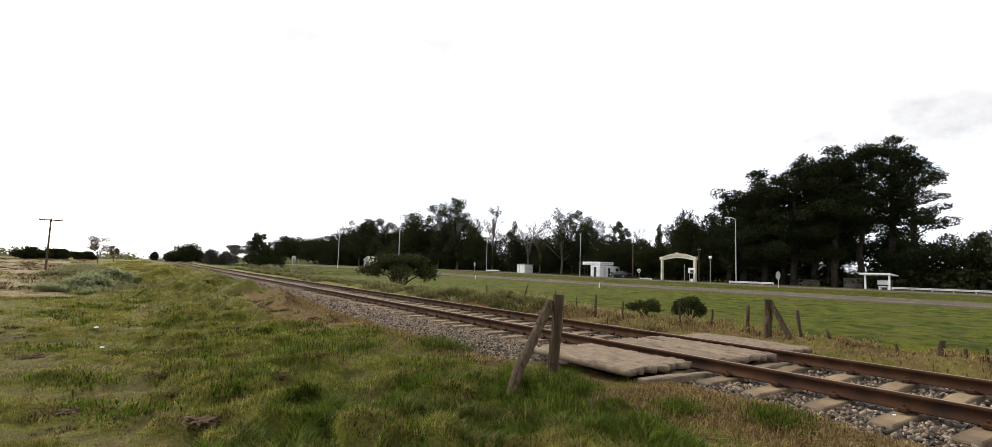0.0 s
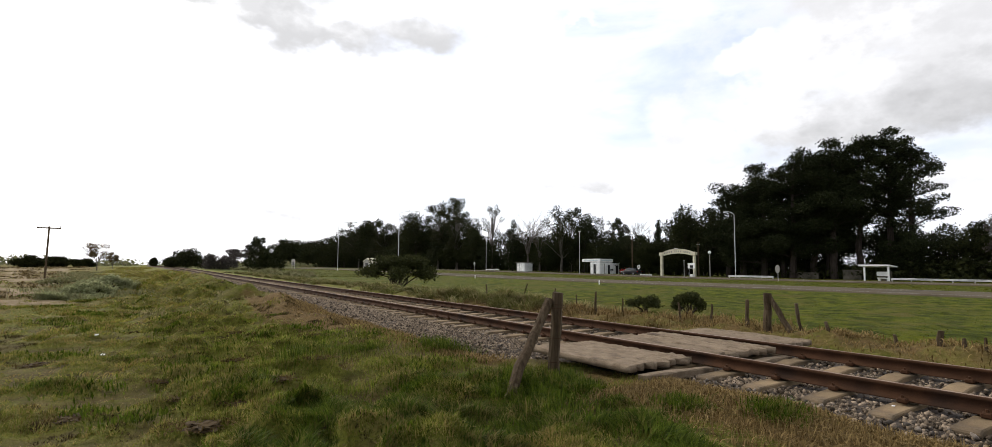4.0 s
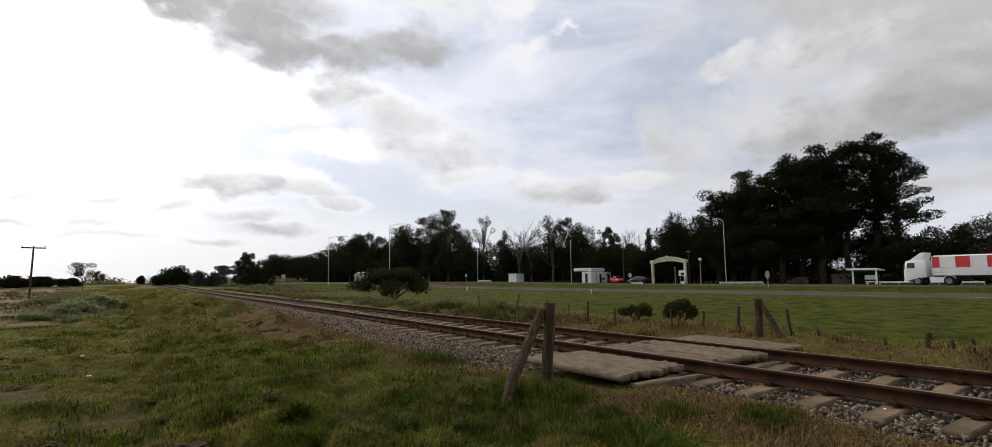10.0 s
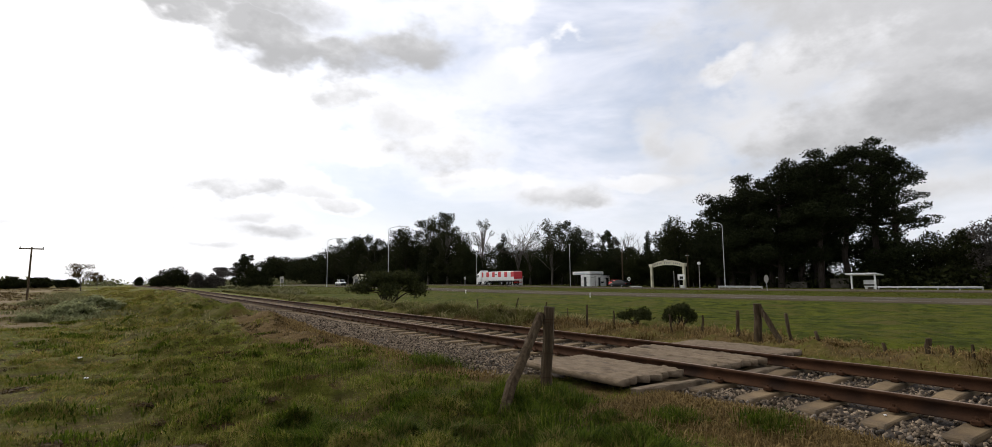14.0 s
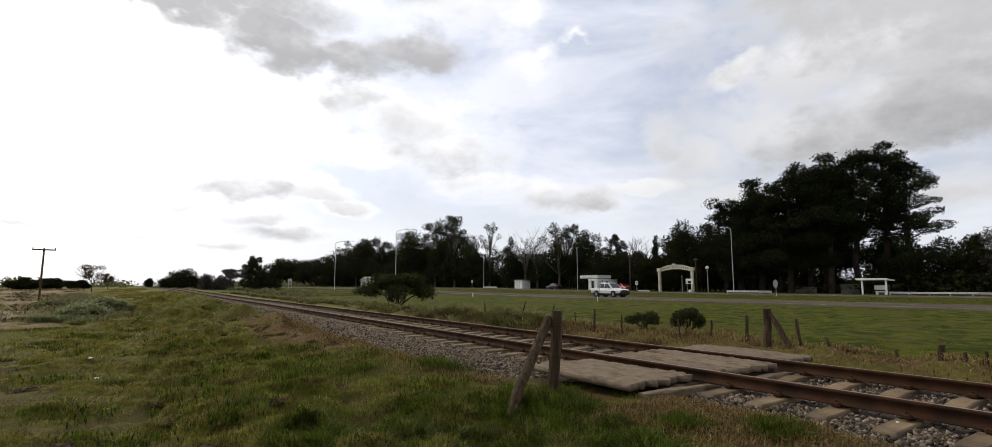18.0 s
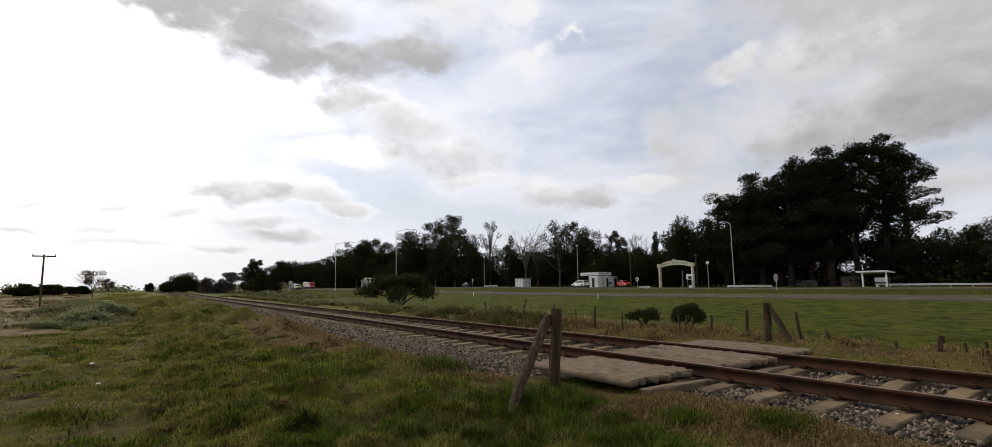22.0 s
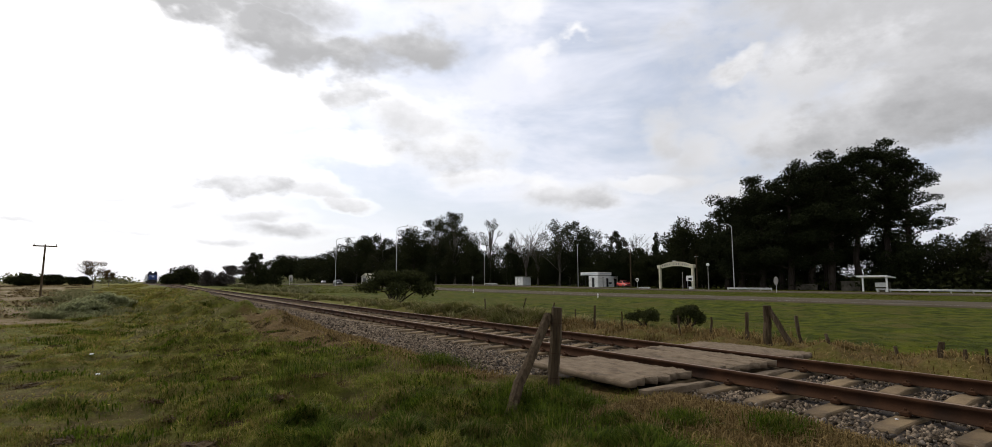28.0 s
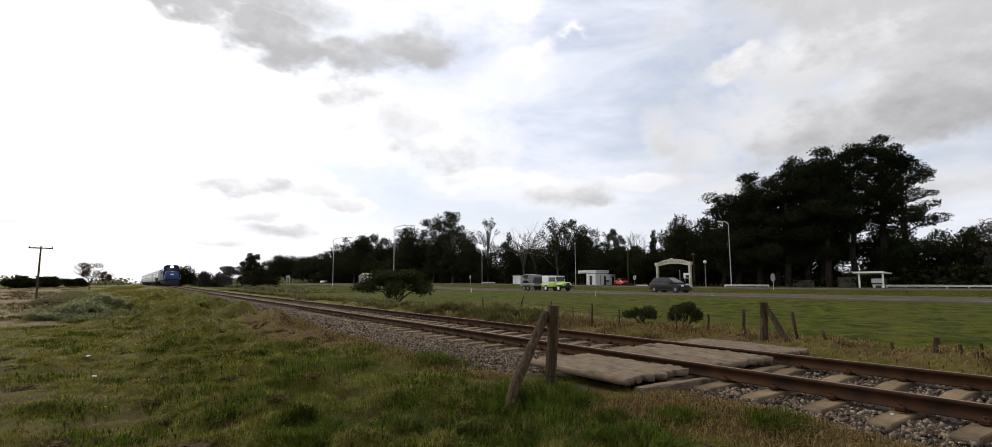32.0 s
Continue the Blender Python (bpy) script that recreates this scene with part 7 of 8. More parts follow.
def thing_part(name, parent):
    me = bpy.data.meshes.new(name)
    bm = bmesh.new()
    add_tube(bm, (-0.05, 0, 0), (0.05, 0, 0), 0.05, 0.05, 8)
    bm.to_mesh(me)
    bm.free()
    me.materials.append(M["chassis"])
    ob = new(name, me)
    ob.parent = parent
    return ob


def shell(stations, bevel=0.05, flat=False):
    """A body from cross-sections: (y, half width at sill, z sill, half width at top, z top)."""
    bm = bmesh.new()
    rings = []
    for y, w0, z0, w1, z1 in stations:
        zm = z0 + (z1 - z0) * 0.55
        rings.append([bm.verts.new(c) for c in ((-w0, y, z0), (w0, y, z0), (w0 + (w1 - w0) * 0.55 if flat else w0 + 0.02, y, zm), (w1, y, z1), (-w1, y, z1), (-w0 - (w1 - w0) * 0.55 if flat else -w0 - 0.02, y, zm))])
    for a, b in zip(rings, rings[1:]):
        for i in range(6):
            bm.faces.new((a[i], b[i], b[(i + 1) % 6], a[(i + 1) % 6]))
    bm.faces.new(rings[0]), bm.faces.new(rings[-1][::-1])
    bmesh.ops.recalc_face_normals(bm, faces=bm.faces)
    bmesh.ops.bevel(bm, geom=[e for e in bm.edges if e.calc_face_angle(0) > 0.35], offset=bevel, segments=2, profile=0.6, affect="EDGES")
    for f in bm.faces:
        f.smooth = True
    return bm


def pane(a, b, c, d, t=0.02):
    """A thin flat pane with the four corners given."""
    q = [Vector(v) for v in (a, b, c, d)]
    n = (q[1] - q[0]).cross(q[3] - q[0]).normalized() * t
    bm = bmesh.new()
    lo, hi = [bm.verts.new(v - n * 0.3) for v in q], [bm.verts.new(v + n) for v in q]
    bm.faces.new(lo[::-1]), bm.faces.new(hi)
    for i in range(4):
        bm.faces.new((lo[i], lo[(i + 1) % 4], hi[(i + 1) % 4], hi[i]))
    bmesh.ops.recalc_face_normals(bm, faces=bm.faces)
    return bm


def cabin(ob, y0, y1, y2, y3, w, zb, zt, colour, doors=2, in_=0.17, roof=None):
    """Glasshouse: rear glass foot y0, roof y1..y2, windscreen foot y3; panes let into it."""
    wt = w - in_
    body = part("cabin", shell([(y0, w, zb - 0.05, w - 0.01, zb + 0.02), (y1, w, zb - 0.05, wt, zt), (y2, w, zb - 0.05, wt, zt), (y3, w, zb - 0.05, w - 0.01, zb + 0.02)], 0.03, True), PAINT[roof or colour], ob)
    e = 0.02

    def at(y, s, k):   # a point of the side wall at height share k
        f = k
        return (s * (w + (wt - w) * f + e), y, zb + (zt - zb) * f)
    def slope(ya, yb, k):
        return ya + (yb - ya) * k
    for s in (-1, 1):
        step = (y2 - y1) / doors
        for d in range(doors):
            a, b = y1 + step * d + 0.05, y1 + step * (d + 1) - 0.05
            lo_a = a if d else slope(y0, y1, 0.35) + 0.06
            lo_b = b if d < doors - 1 else slope(y3, y2, 0.3) - 0.1
            part("side_window", pane(at(lo_a, s, 0.12), at(lo_b, s, 0.12), at(b, s, 0.86), at(a, s, 0.86)), M["glass"], body)
    for ya, yb, nm in ((y3, y2, "windscreen"), (y0, y1, "rear_window")):
        sg = 1 if ya > yb else -1
        o = sg * 0.02
        q = [(-(w - 0.12), slope(ya, yb, 0.12) + o, zb + (zt - zb) * 0.12 + 0.01), (w - 0.12, slope(ya, yb, 0.12) + o, zb + (zt - zb) * 0.12 + 0.01),
             (wt - 0.06, slope(ya, yb, 0.88) + o, zb + (zt - zb) * 0.88 + 0.01), (-(wt - 0.06), slope(ya, yb, 0.88) + o, zb + (zt - zb) * 0.88 + 0.01)]
        part(nm, pane(*q), M["glass"], body)
    return body


def fittings(ob, L, w, zl, r, axles, tw=0.2, hub="rim", lit=False):
    h = L / 2
    for s in (-1, 1):
        part("headlight", box((s * (w - 0.25) - 0.17, h - 0.14, zl - 0.07), (s * (w - 0.25) + 0.17, h + 0.012, zl + 0.08), 0.03), HEADLIGHT if lit else M["lens"], ob)
        part("tail_light", box((s * (w - 0.14) - 0.1, -h - 0.012, zl - 0.04), (s * (w - 0.14) + 0.1, -h + 0.1, zl + 0.22), 0.02), M["tail"], ob)
        part("mirror", box((s * (w + 0.1) - 0.09, h * 0.28, zl + 0.28), (s * (w + 0.1) + 0.09, h * 0.28 + 0.1, zl + 0.42), 0.03), M["chassis"], ob)
    part("front_bumper", box((-w + 0.05, h - 0.1, zl - 0.45), (w - 0.05, h + 0.05, zl - 0.2), 0.04), M["chassis"], ob)
    part("rear_bumper", box((-w + 0.05, -h - 0.05, zl - 0.4), (w - 0.05, -h + 0.1, zl - 0.2), 0.04), M["chassis"], ob)
    part("grille", box((-w * 0.5, h - 0.03, zl - 0.12), (w * 0.5, h + 0.02, zl + 0.05), 0.01), M["dark"], ob)
    part("underbody", box((-w + 0.12, -h + 0.2, r * 0.6), (w - 0.12, h - 0.2, r * 1.15)), M["chassis"], ob)
    for y in axles:
        for s in (-1, 1):
            bm = bmesh.new()
            add_tube(bm, (s * (w - 0.2), y, r), (s * (w + 0.026), y, r), r * 1.22, r * 1.22, 18)
            part("wheel_arch", bm, M["chassis"], ob)
            wheel(ob, s * (w - tw / 2 + 0.055), y, r, tw, hub)


def saloon(name, colour, label, category="car"):
    ob = thing(name, label=label, category=category, group="traffic")
    L, w = 4.5, 0.86
    part("body", shell([(-2.25, 0.72, 0.45, 0.66, 0.94), (-2.0, 0.84, 0.28, 0.78, 1.06), (-0.9, w, 0.24, 0.82, 1.04), (0.9, w, 0.24, 0.82, 0.97), (1.6, 0.83, 0.26, 0.74, 0.88), (2.05, 0.76, 0.3, 0.66, 0.76), (2.25, 0.66, 0.40, 0.54, 0.62)], 0.08), PAINT[colour], ob)
    cabin(ob, -2.0, -0.8, 0.1, 1.4, 0.81, 0.98, 1.5, colour, in_=0.2)
    fittings(ob, L, w, 0.66, 0.31, (-1.28, 1.32))
    return ob


def suv(name, colour, label, long=4.4, tall=1.68, lit=False):
    ob = thing(name, label=label, category="car", group="traffic")
    h, w = long / 2, 0.91
    part("body", shell([(-h, 0.80, 0.5, 0.76, 1.08), (-h + 0.15, 0.89, 0.36, 0.83, 1.1), (0.4, w, 0.34, 0.86, 1.06), (h - 0.75, 0.89, 0.36, 0.8, 1.0), (h, 0.78, 0.48, 0.68, 0.86)], 0.06), PAINT[colour], ob)
    cabin(ob, -h + 0.06, -h + 0.45, 0.3, 1.0, 0.86, 1.05, tall, colour, doors=3)
    fittings(ob, long, w, 0.8, 0.35, (-h + 0.85, h - 0.85), 0.22, lit=lit)
    for s in (-1, 1):
        part("roof_rail", tube((s * 0.6, -h + 0.6, tall + 0.04), (s * 0.6, 0.25, tall + 0.04), 0.02, 0.02, 6), M["chassis"], ob)
    return ob


def hatchback(name, colour, label, long=4.2, tall=1.5):
    """A modern five-door with a short sloping bonnet, a rising waistline and a raked screen."""
    ob = thing(name, label=label, category="car", group="traffic")
    h, w = long / 2, 0.87
    part("body", shell([(-h, 0.74, 0.44, 0.70, 1.0), (-h + 0.22, 0.85, 0.26, 0.80, 1.07), (0.2, w, 0.24, 0.83, 1.0), (h - 0.85, 0.85, 0.26, 0.77, 0.92), (h - 0.28, 0.78, 0.3, 0.68, 0.78), (h, 0.66, 0.4, 0.54, 0.62)], 0.07), PAINT[colour], ob)
    cabin(ob, -h + 0.08, -h + 0.7, 0.12, 1.3, 0.81, 0.99, tall, colour, doors=2, in_=0.2)
    fittings(ob, long, w, 0.7, 0.32, (-h + 0.72, h - 0.78), 0.21)
    part("tail_spoiler", box((-0.6, -h + 0.42, tall - 0.05), (0.6, -h + 0.72, tall - 0.01), 0.012), PAINT[colour], ob)
    part("sill", box((-w - 0.015, -h + 1.1, 0.24), (w + 0.015, h - 1.15, 0.34), 0.01), M["chassis"], ob)
    return ob


def pickup(name, colour, label):
    ob = thing(name, label=label, category="pickup truck", group="traffic")
    h, w = 2.55, 0.88
    part("body", shell([(-0.92, w, 0.45, 0.84, 1.06), (1.2, w, 0.45, 0.84, 1.06), (2.1, 0.86, 0.46, 0.78, 1.0), (h, 0.80, 0.55, 0.72, 0.92)], 0.05), PAINT[colour], ob)
    bed = part("load_bed", shell([(-h, 0.85, 0.52, 0.85, 1.1), (-0.96, 0.87, 0.5, 0.87, 1.12)], 0.03), PAINT[colour], ob)
    part("bed_floor", box((-0.75, -h + 0.1, 1.118), (0.75, -1.05, 1.128)), M["chassis"], bed)
    part("rub_strip", box((-w - 0.035, -h + 0.1, 0.72), (w + 0.035, h - 0.4, 0.78)), M["chassis"], ob)
    cabin(ob, -0.98, -0.86, 0.5, 1.22, 0.84, 1.05, 1.8, colour)
    for sgn in (-1, 1):
        part("roll_bar", tube((sgn * 0.7, -1.1, 1.1), (sgn * 0.6, -1.1, 1.62), 0.03, 0.03, 7), M["chassis"], ob)
    part("bull_bar", box((-0.8, h + 0.03, 0.42), (0.8, h + 0.12, 0.8), 0.04), M["chassis"], ob, "black front bumper")
    fittings(ob, 5.1, w, 0.82, 0.37, (-1.55, 1.45), 0.24)
    return ob


def old_jeep():
    ob = thing("old_pickup_jeep", label="lime green old pickup jeep with a white hardtop", category="pickup truck", group="traffic")
    h, w = 2.15, 0.80
    part("bonnet", shell([(0.75, 0.72, 0.6, 0.66, 1.16), (h, 0.62, 0.62, 0.52, 1.06)], 0.05), PAINT["lime"], ob)
    part("tub", shell([(-h, w, 0.55, w, 1.08), (0.8, w, 0.55, w, 1.14)], 0.03), PAINT["lime"], ob)
    part("side_stripe", box((-w - 0.024, -h + 0.1, 0.8), (w + 0.024, -0.6, 0.98)), PAINT["cab_white"], ob, "pale side stripe")
    for s in (-1, 1):
        part("front_wing", shell([(0.95, 0.14, 0.72, 0.13, 0.98), (h - 0.15, 0.14, 0.72, 0.12, 0.9)], 0.04), PAINT["lime"], ob).location = (s * 0.72, 0, 0)
    cabin(ob, -0.62, -0.52, 0.6, 0.82, 0.76, 1.12, 1.84, "lime", doors=1, in_=0.06, roof="cab_white")
    part("hardtop", box((-0.76, -0.7, 1.8), (0.76, 0.72, 1.93), 0.05), PAINT["cab_white"], ob)
    part("bed_cover", box((-0.78, -h + 0.05, 1.09), (0.78, -0.74, 1.96), 0.06), PAINT["cab_white"], ob, "white canvas bed cover")
    part("grille", box((-0.45, h - 0.01, 0.66), (0.45, h + 0.04, 1.0), 0.02), M["chassis"], ob)
    for s in (-1, 1):
        part("headlight", tube((s * 0.36, h + 0.02, 0.88), (s * 0.36, h + 0.08, 0.88), 0.1, 0.09, 12), M["lens"], ob)
    part("front_bumper", box((-0.78, h + 0.1, 0.5), (0.78, h + 0.24, 0.66), 0.02), M["chassis"], ob)
    part("chassis_frame", box((-0.5, -h, 0.42), (0.5, h + 0.1, 0.54)), M["chassis"], ob)
    for y in (-1.25, 1.3):
        for s in (-1, 1):
            wheel(ob, s * 0.74, y, 0.38, 0.22, "cab_hub")
    return ob


M["cab_hub"] = PAINT["cab_white"]


def trailer():
    ob = thing("loaded_trailer", label="dark flat trailer carrying a tilted grey hopper", category="trailer", group="traffic")
    part("deck", box((-0.85, -1.9, 0.62), (0.85, 1.3, 0.74), 0.02), PAINT["trailer_grey"], ob)
    part("drawbar", tube((0, 1.3, 0.6), (0, 2.7, 0.52), 0.05, 0.04, 8), M["chassis"], ob)
    for s in (-1, 1):
        part("side_rail", box((s * 0.85 - 0.03, -1.9, 0.74), (s * 0.85 + 0.03, 1.3, 0.98), 0.01), PAINT["trailer_grey"], ob)
        part("mudguard", box((s * 0.97 - 0.12, -1.1, 0.72), (s * 0.97 + 0.12, 0.5, 0.78), 0.02), M["chassis"], ob)
        for y in (-0.7, 0.1):
            wheel(ob, s * 0.95, y, 0.32, 0.2)
    part("hopper", prism([(-1.75, 1.85), (-1.0, 2.2), (1.05, 2.05), (1.15, 1.75), (0.75, 1.05), (0.1, 0.985), (-0.5, 1.3)], -0.72, 0.72, "x", 0.06), PAINT["graphite"], ob, "tilted grey steel hopper")
    part("hopper_lining", prism([(-1.55, 1.87), (-0.98, 2.12), (-0.1, 2.06), (-0.45, 1.5)], -0.74, 0.74, "x"), M["chassis"], ob)
    for k in (-0.9, 0.7):
        part("hopper_prop", tube((-0.6, k, 0.98), (-0.6, k * 0.8, 1.6), 0.04, 0.04, 6), M["chassis"], ob)
    part("engine_block", box((-0.5, -1.85, 0.985), (0.5, -1.35, 1.35), 0.05), M["chassis"], ob)
    return ob


def semi():
    """Cab-over tractor with a sided grain trailer in red and white bands. Nose at y = 0, tail at about -17."""
    ob = thing("articulated_truck", label="white articulated truck with a red and white banded trailer", category="truck", group="traffic")
    cab = part("cab", shell([(-2.2, 1.2, 0.95, 1.18, 2.95), (-0.25, 1.22, 0.5, 1.15, 2.9), (0.0, 1.15, 0.45, 1.0, 2.2)], 0.08), PAINT["cab_white"], ob)
    part("wind_deflector", prism([(-0.55, 2.9), (-1.9, 2.92), (-2.15, 3.82), (-1.75, 3.8)], -1.1, 1.1, "x", 0.06), PAINT["cab_white"], ob)
    part("windscreen", pane((-1.05, 0.0, 2.08), (1.05, 0.0, 2.08), (1.0, -0.2, 2.78), (-1.0, -0.2, 2.78)), M["glass"], cab)
    for s in (-1, 1):
        part("side_window", pane((s * 1.225, -1.15, 2.0), (s * 1.225, -0.35, 2.0), (s * 1.19, -0.42, 2.62), (s * 1.19, -1.15, 2.62)), M["glass"], cab)
        part("side_skirt", box((s * 1.05 - 0.08, -3.9, 0.38), (s * 1.05 + 0.08, -2.55, 0.95), 0.03), PAINT["cab_white"], ob)
        part("mudguard", prism([(-4.9, 0.75), (-4.6, 1.12), (-3.9, 1.12), (-3.6, 0.75), (-3.68, 0.75), (-3.95, 1.05), (-4.55, 1.05), (-4.82, 0.75)], s * 0.85 - 0.3, s * 0.85 + 0.34, "x"), PAINT["cab_white"], ob)
        part("mirror", box((s * 1.36 - 0.07, -0.2, 1.95), (s * 1.36 + 0.07, -0.02, 2.5), 0.03), M["chassis"], ob)
        part("headlight", box((s * 0.9 - 0.2, -0.03, 0.72), (s * 0.9 + 0.2, 0.03, 0.92), 0.02), M["lens"], ob)
    part("bumper", box((-1.2, -0.5, 0.32), (1.2, 0.06, 0.6), 0.05), PAINT["cab_white"], ob)
    part("grille", box((-0.8, -0.02, 1.0), (0.8, 0.035, 1.7), 0.02), M["dark"], ob)
    part("frame", box((-0.45, -6.0, 0.6), (0.45, -1.0, 0.95), 0.02), M["chassis"], ob)
    part("fuel_tank", box((-1.1, -3.4, 0.5), (-0.5, -2.4, 1.0), 0.1), M["galv"], ob)
    L0, L1 = -2.85, -17.3
    tr = part("trailer_bed", box((-1.24, L1, 1.12), (1.24, L0, 1.5), 0.03), PAINT["tarp_white"], ob)
    part("trailer_frame", box((-0.5, L1 + 0.2, 0.85), (0.5, L0 - 0.5, 1.118)), M["chassis"], ob)
    n = 11
    for k in range(n):
        a, b = L0 + (L1 - L0) * max(0.0, (k - 0.45) / (n - 0.45)), L0 + (L1 - L0) * (k + 0.55) / (n - 0.45)
        c = "tarp_red" if k % 2 == 0 else "tarp_white"
        z0 = 2.02
        part("side_panel", box((-1.27, b + 0.015, z0), (1.27, a - 0.015, 3.28), 0.015), PAINT[c], ob, "red side panel" if c == "tarp_red" else "white side panel")
        part("lower_side", box((-1.26, b + 0.015, 1.502), (1.26, a - 0.015, 2.018), 0.01), PAINT["tarp_white"], ob)
        part("stake", box((-1.30, a - 0.03, 1.3), (1.30, a + 0.03, 3.3)), PAINT["tarp_white"], ob)
    part("tilt_cover", prism([(-1.25, 3.3), (-0.8, 3.42), (0.8, 3.42), (1.25, 3.3), (1.25, 3.285), (-1.25, 3.285)], L1 + 0.1, L0 - 0.1, "y"), PAINT["tarp_white"], ob)
    rng = random.Random(3)
    for k in range(7):
        part("letter_bar", box((-1.298, -8.9 - k * 0.17, 2.5), (-1.275, -8.8 - k * 0.17, 2.5 + rng.uniform(0.22, 0.34))), M["dark"], ob, "dark lettering bar")
    for y, r in ((-1.3, 0.5), (-4.25, 0.5), (-11.9, 0.5), (-14.3, 0.5), (-15.6, 0.5)):
        for s in (-1, 1):
            wheel(ob, s * 1.05, y, r, 0.32)
    part("tailboard", box((-1.24, L1 - 0.06, 1.52), (1.24, L1 - 0.004, 3.24), 0.01), PAINT["tarp_red"], ob, "red tailboard")
    part("tail_bar", box((-1.2, L1 - 0.05, 0.6), (1.2, L1 + 0.05, 0.8), 0.02), M["tail"], ob)
    return ob


# ---- the train ----
def bogie(ob, y, n=3, gap=1.8):
    b = part("bogie_frame", box((-1.2, y - n * gap / 2, 0.45), (1.2, y + n * gap / 2, 0.95), 0.06), M["chassis"], ob)
    for k in range(n):
        yy = y + (k - (n - 1) / 2) * gap
        for s in (-1, 1):
            part("wheelset", tube((s * 0.85 - 0.06, yy, 0.5), (s * 0.85 + 0.06, yy, 0.5), 0.5, 0.5, 18), M["rust"], b)


def locomotive():
    """A blue hood diesel, cab near the front, a short nose and a long hood behind. Nose at y = 0."""
    ob = thing("diesel_locomotive", label="blue diesel locomotive with its headlight lit", category="locomotive")
    part("nose", shell([(-1.9, 1.25, 1.35, 1.15, 3.0), (-0.25, 1.2, 1.35, 1.05, 2.9)], 0.12), PAINT["blue"], ob)
    cab = part("cab", shell([(-4.4, 1.48, 1.35, 1.3, 4.15), (-1.95, 1.48, 1.35, 1.3, 4.15)], 0.12), PAINT["navy"], ob)
    part("cab_roof", prism([(-1.35, 4.05), (-0.9, 4.32), (0.9, 4.32), (1.35, 4.05)], -4.5, -1.8, "y", 0.04), M["chassis"], ob)
    for s in (-1, 1):
        part("front_window", pane((s * 0.35 - 0.28, -1.93, 3.15), (s * 0.35 + 0.42 * s + 0.1, -1.93, 3.15), (s * 0.35 + 0.42 * s + 0.1, -1.93, 3.75), (s * 0.35 - 0.28, -1.93, 3.75)), M["glass"], cab)
        part("side_window", pane((s * 1.46, -3.7, 3.0), (s * 1.46, -2.4, 3.0), (s * 1.37, -2.4, 3.7), (s * 1.37, -3.7, 3.7)), M["glass"], cab)
        part("handrail", tube((s * 1.45, -0.1, 1.35), (s * 1.45, -0.1, 2.35), 0.03, 0.03, 6), PAINT["cab_white"], ob)
        part("buffer", tube((s * 0.95, 0.0, 1.05), (s * 0.95, 0.55, 1.05), 0.12, 0.22, 12), M["chassis"], ob)
        part("walkway", box((s * 1.2 - 0.28, -17.6, 1.25), (s * 1.2 + 0.28, -0.1, 1.34), 0.01), PAINT["blue"], ob)
    part("headlight", tube((0, -1.9, 4.0), (0, -1.72, 4.0), 0.26, 0.24, 14), HEADLIGHT, ob, "bright lit headlight")
    part("nose_plate", box((-0.3, -0.27, 2.2), (0.3, -0.2, 2.5), 0.02), PAINT["cab_white"], ob)
    part("hood", shell([(-17.2, 1.15, 1.35, 0.95, 3.75), (-4.45, 1.15, 1.35, 0.95, 3.75)], 0.12), PAINT["blue"], ob)
    for k in range(6):
        part("hood_grille", box((-1.19, -6.4 - 1.8 * k, 2.5), (1.19, -5.2 - 1.8 * k, 3.2), 0.01), M["dark"], ob)
    part("exhaust", box((-0.3, -10.2, 3.7), (0.3, -9.2, 4.1), 0.05), M["chassis"], ob)
    part("frame", box((-1.35, -17.7, 0.95), (1.35, 0.0, 1.25), 0.03), M["chassis"], ob)
    part("plough", prism([(-0.3, 0.2), (0.25, 0.25), (0.05, 0.95), (-0.3, 0.95)], -1.35, 1.35, "x", 0.03), M["chassis"], ob)
    part("fuel_tank", box((-1.2, -11.0, 0.4), (1.2, -7.0, 0.945), 0.12), M["chassis"], ob)
    bogie(ob, -3.6), bogie(ob, -14.2)
    return ob


def coach():
    ob = thing("passenger_coach", label="pale grey-white passenger coach with a ribbed roof", category="railway coach", group="coaches of the train")
    L = 24.5
    part("body", shell([(-L, 1.48, 0.95, 1.42, 3.3), (0.0, 1.48, 0.95, 1.42, 3.3)], 0.1), PAINT["coach"], ob)
    t = np.linspace(-1, 1, 9)
    part("roof", prism([(1.44 * u, 3.28 + 0.6 * (1 - u * u) ** 0.6) for u in t], -L + 0.05, -0.05, "y"), PAINT["trailer_grey"], ob)
    for s in (-1, 1):
        for k in range(11):
            y = -2.4 - 1.95 * k
            part("window", box((s * 1.47 - 0.03, y - 0.62, 1.95), (s * 1.47 + 0.045, y + 0.62, 2.8), 0.02), M["glass"], ob)
        for y in (-0.9, -23.6):
            part("door", box((s * 1.47 - 0.03, y - 0.4, 1.05), (s * 1.47 + 0.04, y + 0.4, 3.0), 0.02), PAINT["trailer_grey"], ob)
    part("gangway", box((-0.5, 0.0, 1.1), (0.5, 0.35, 3.1), 0.05), M["dark"], ob)
    part("underframe", box((-1.1, -20.0, 0.55), (1.1, -4.5, 0.945), 0.05), M["chassis"], ob)
    bogie(ob, -3.4, 2, 2.4), bogie(ob, -21.1, 2, 2.4)
    return ob


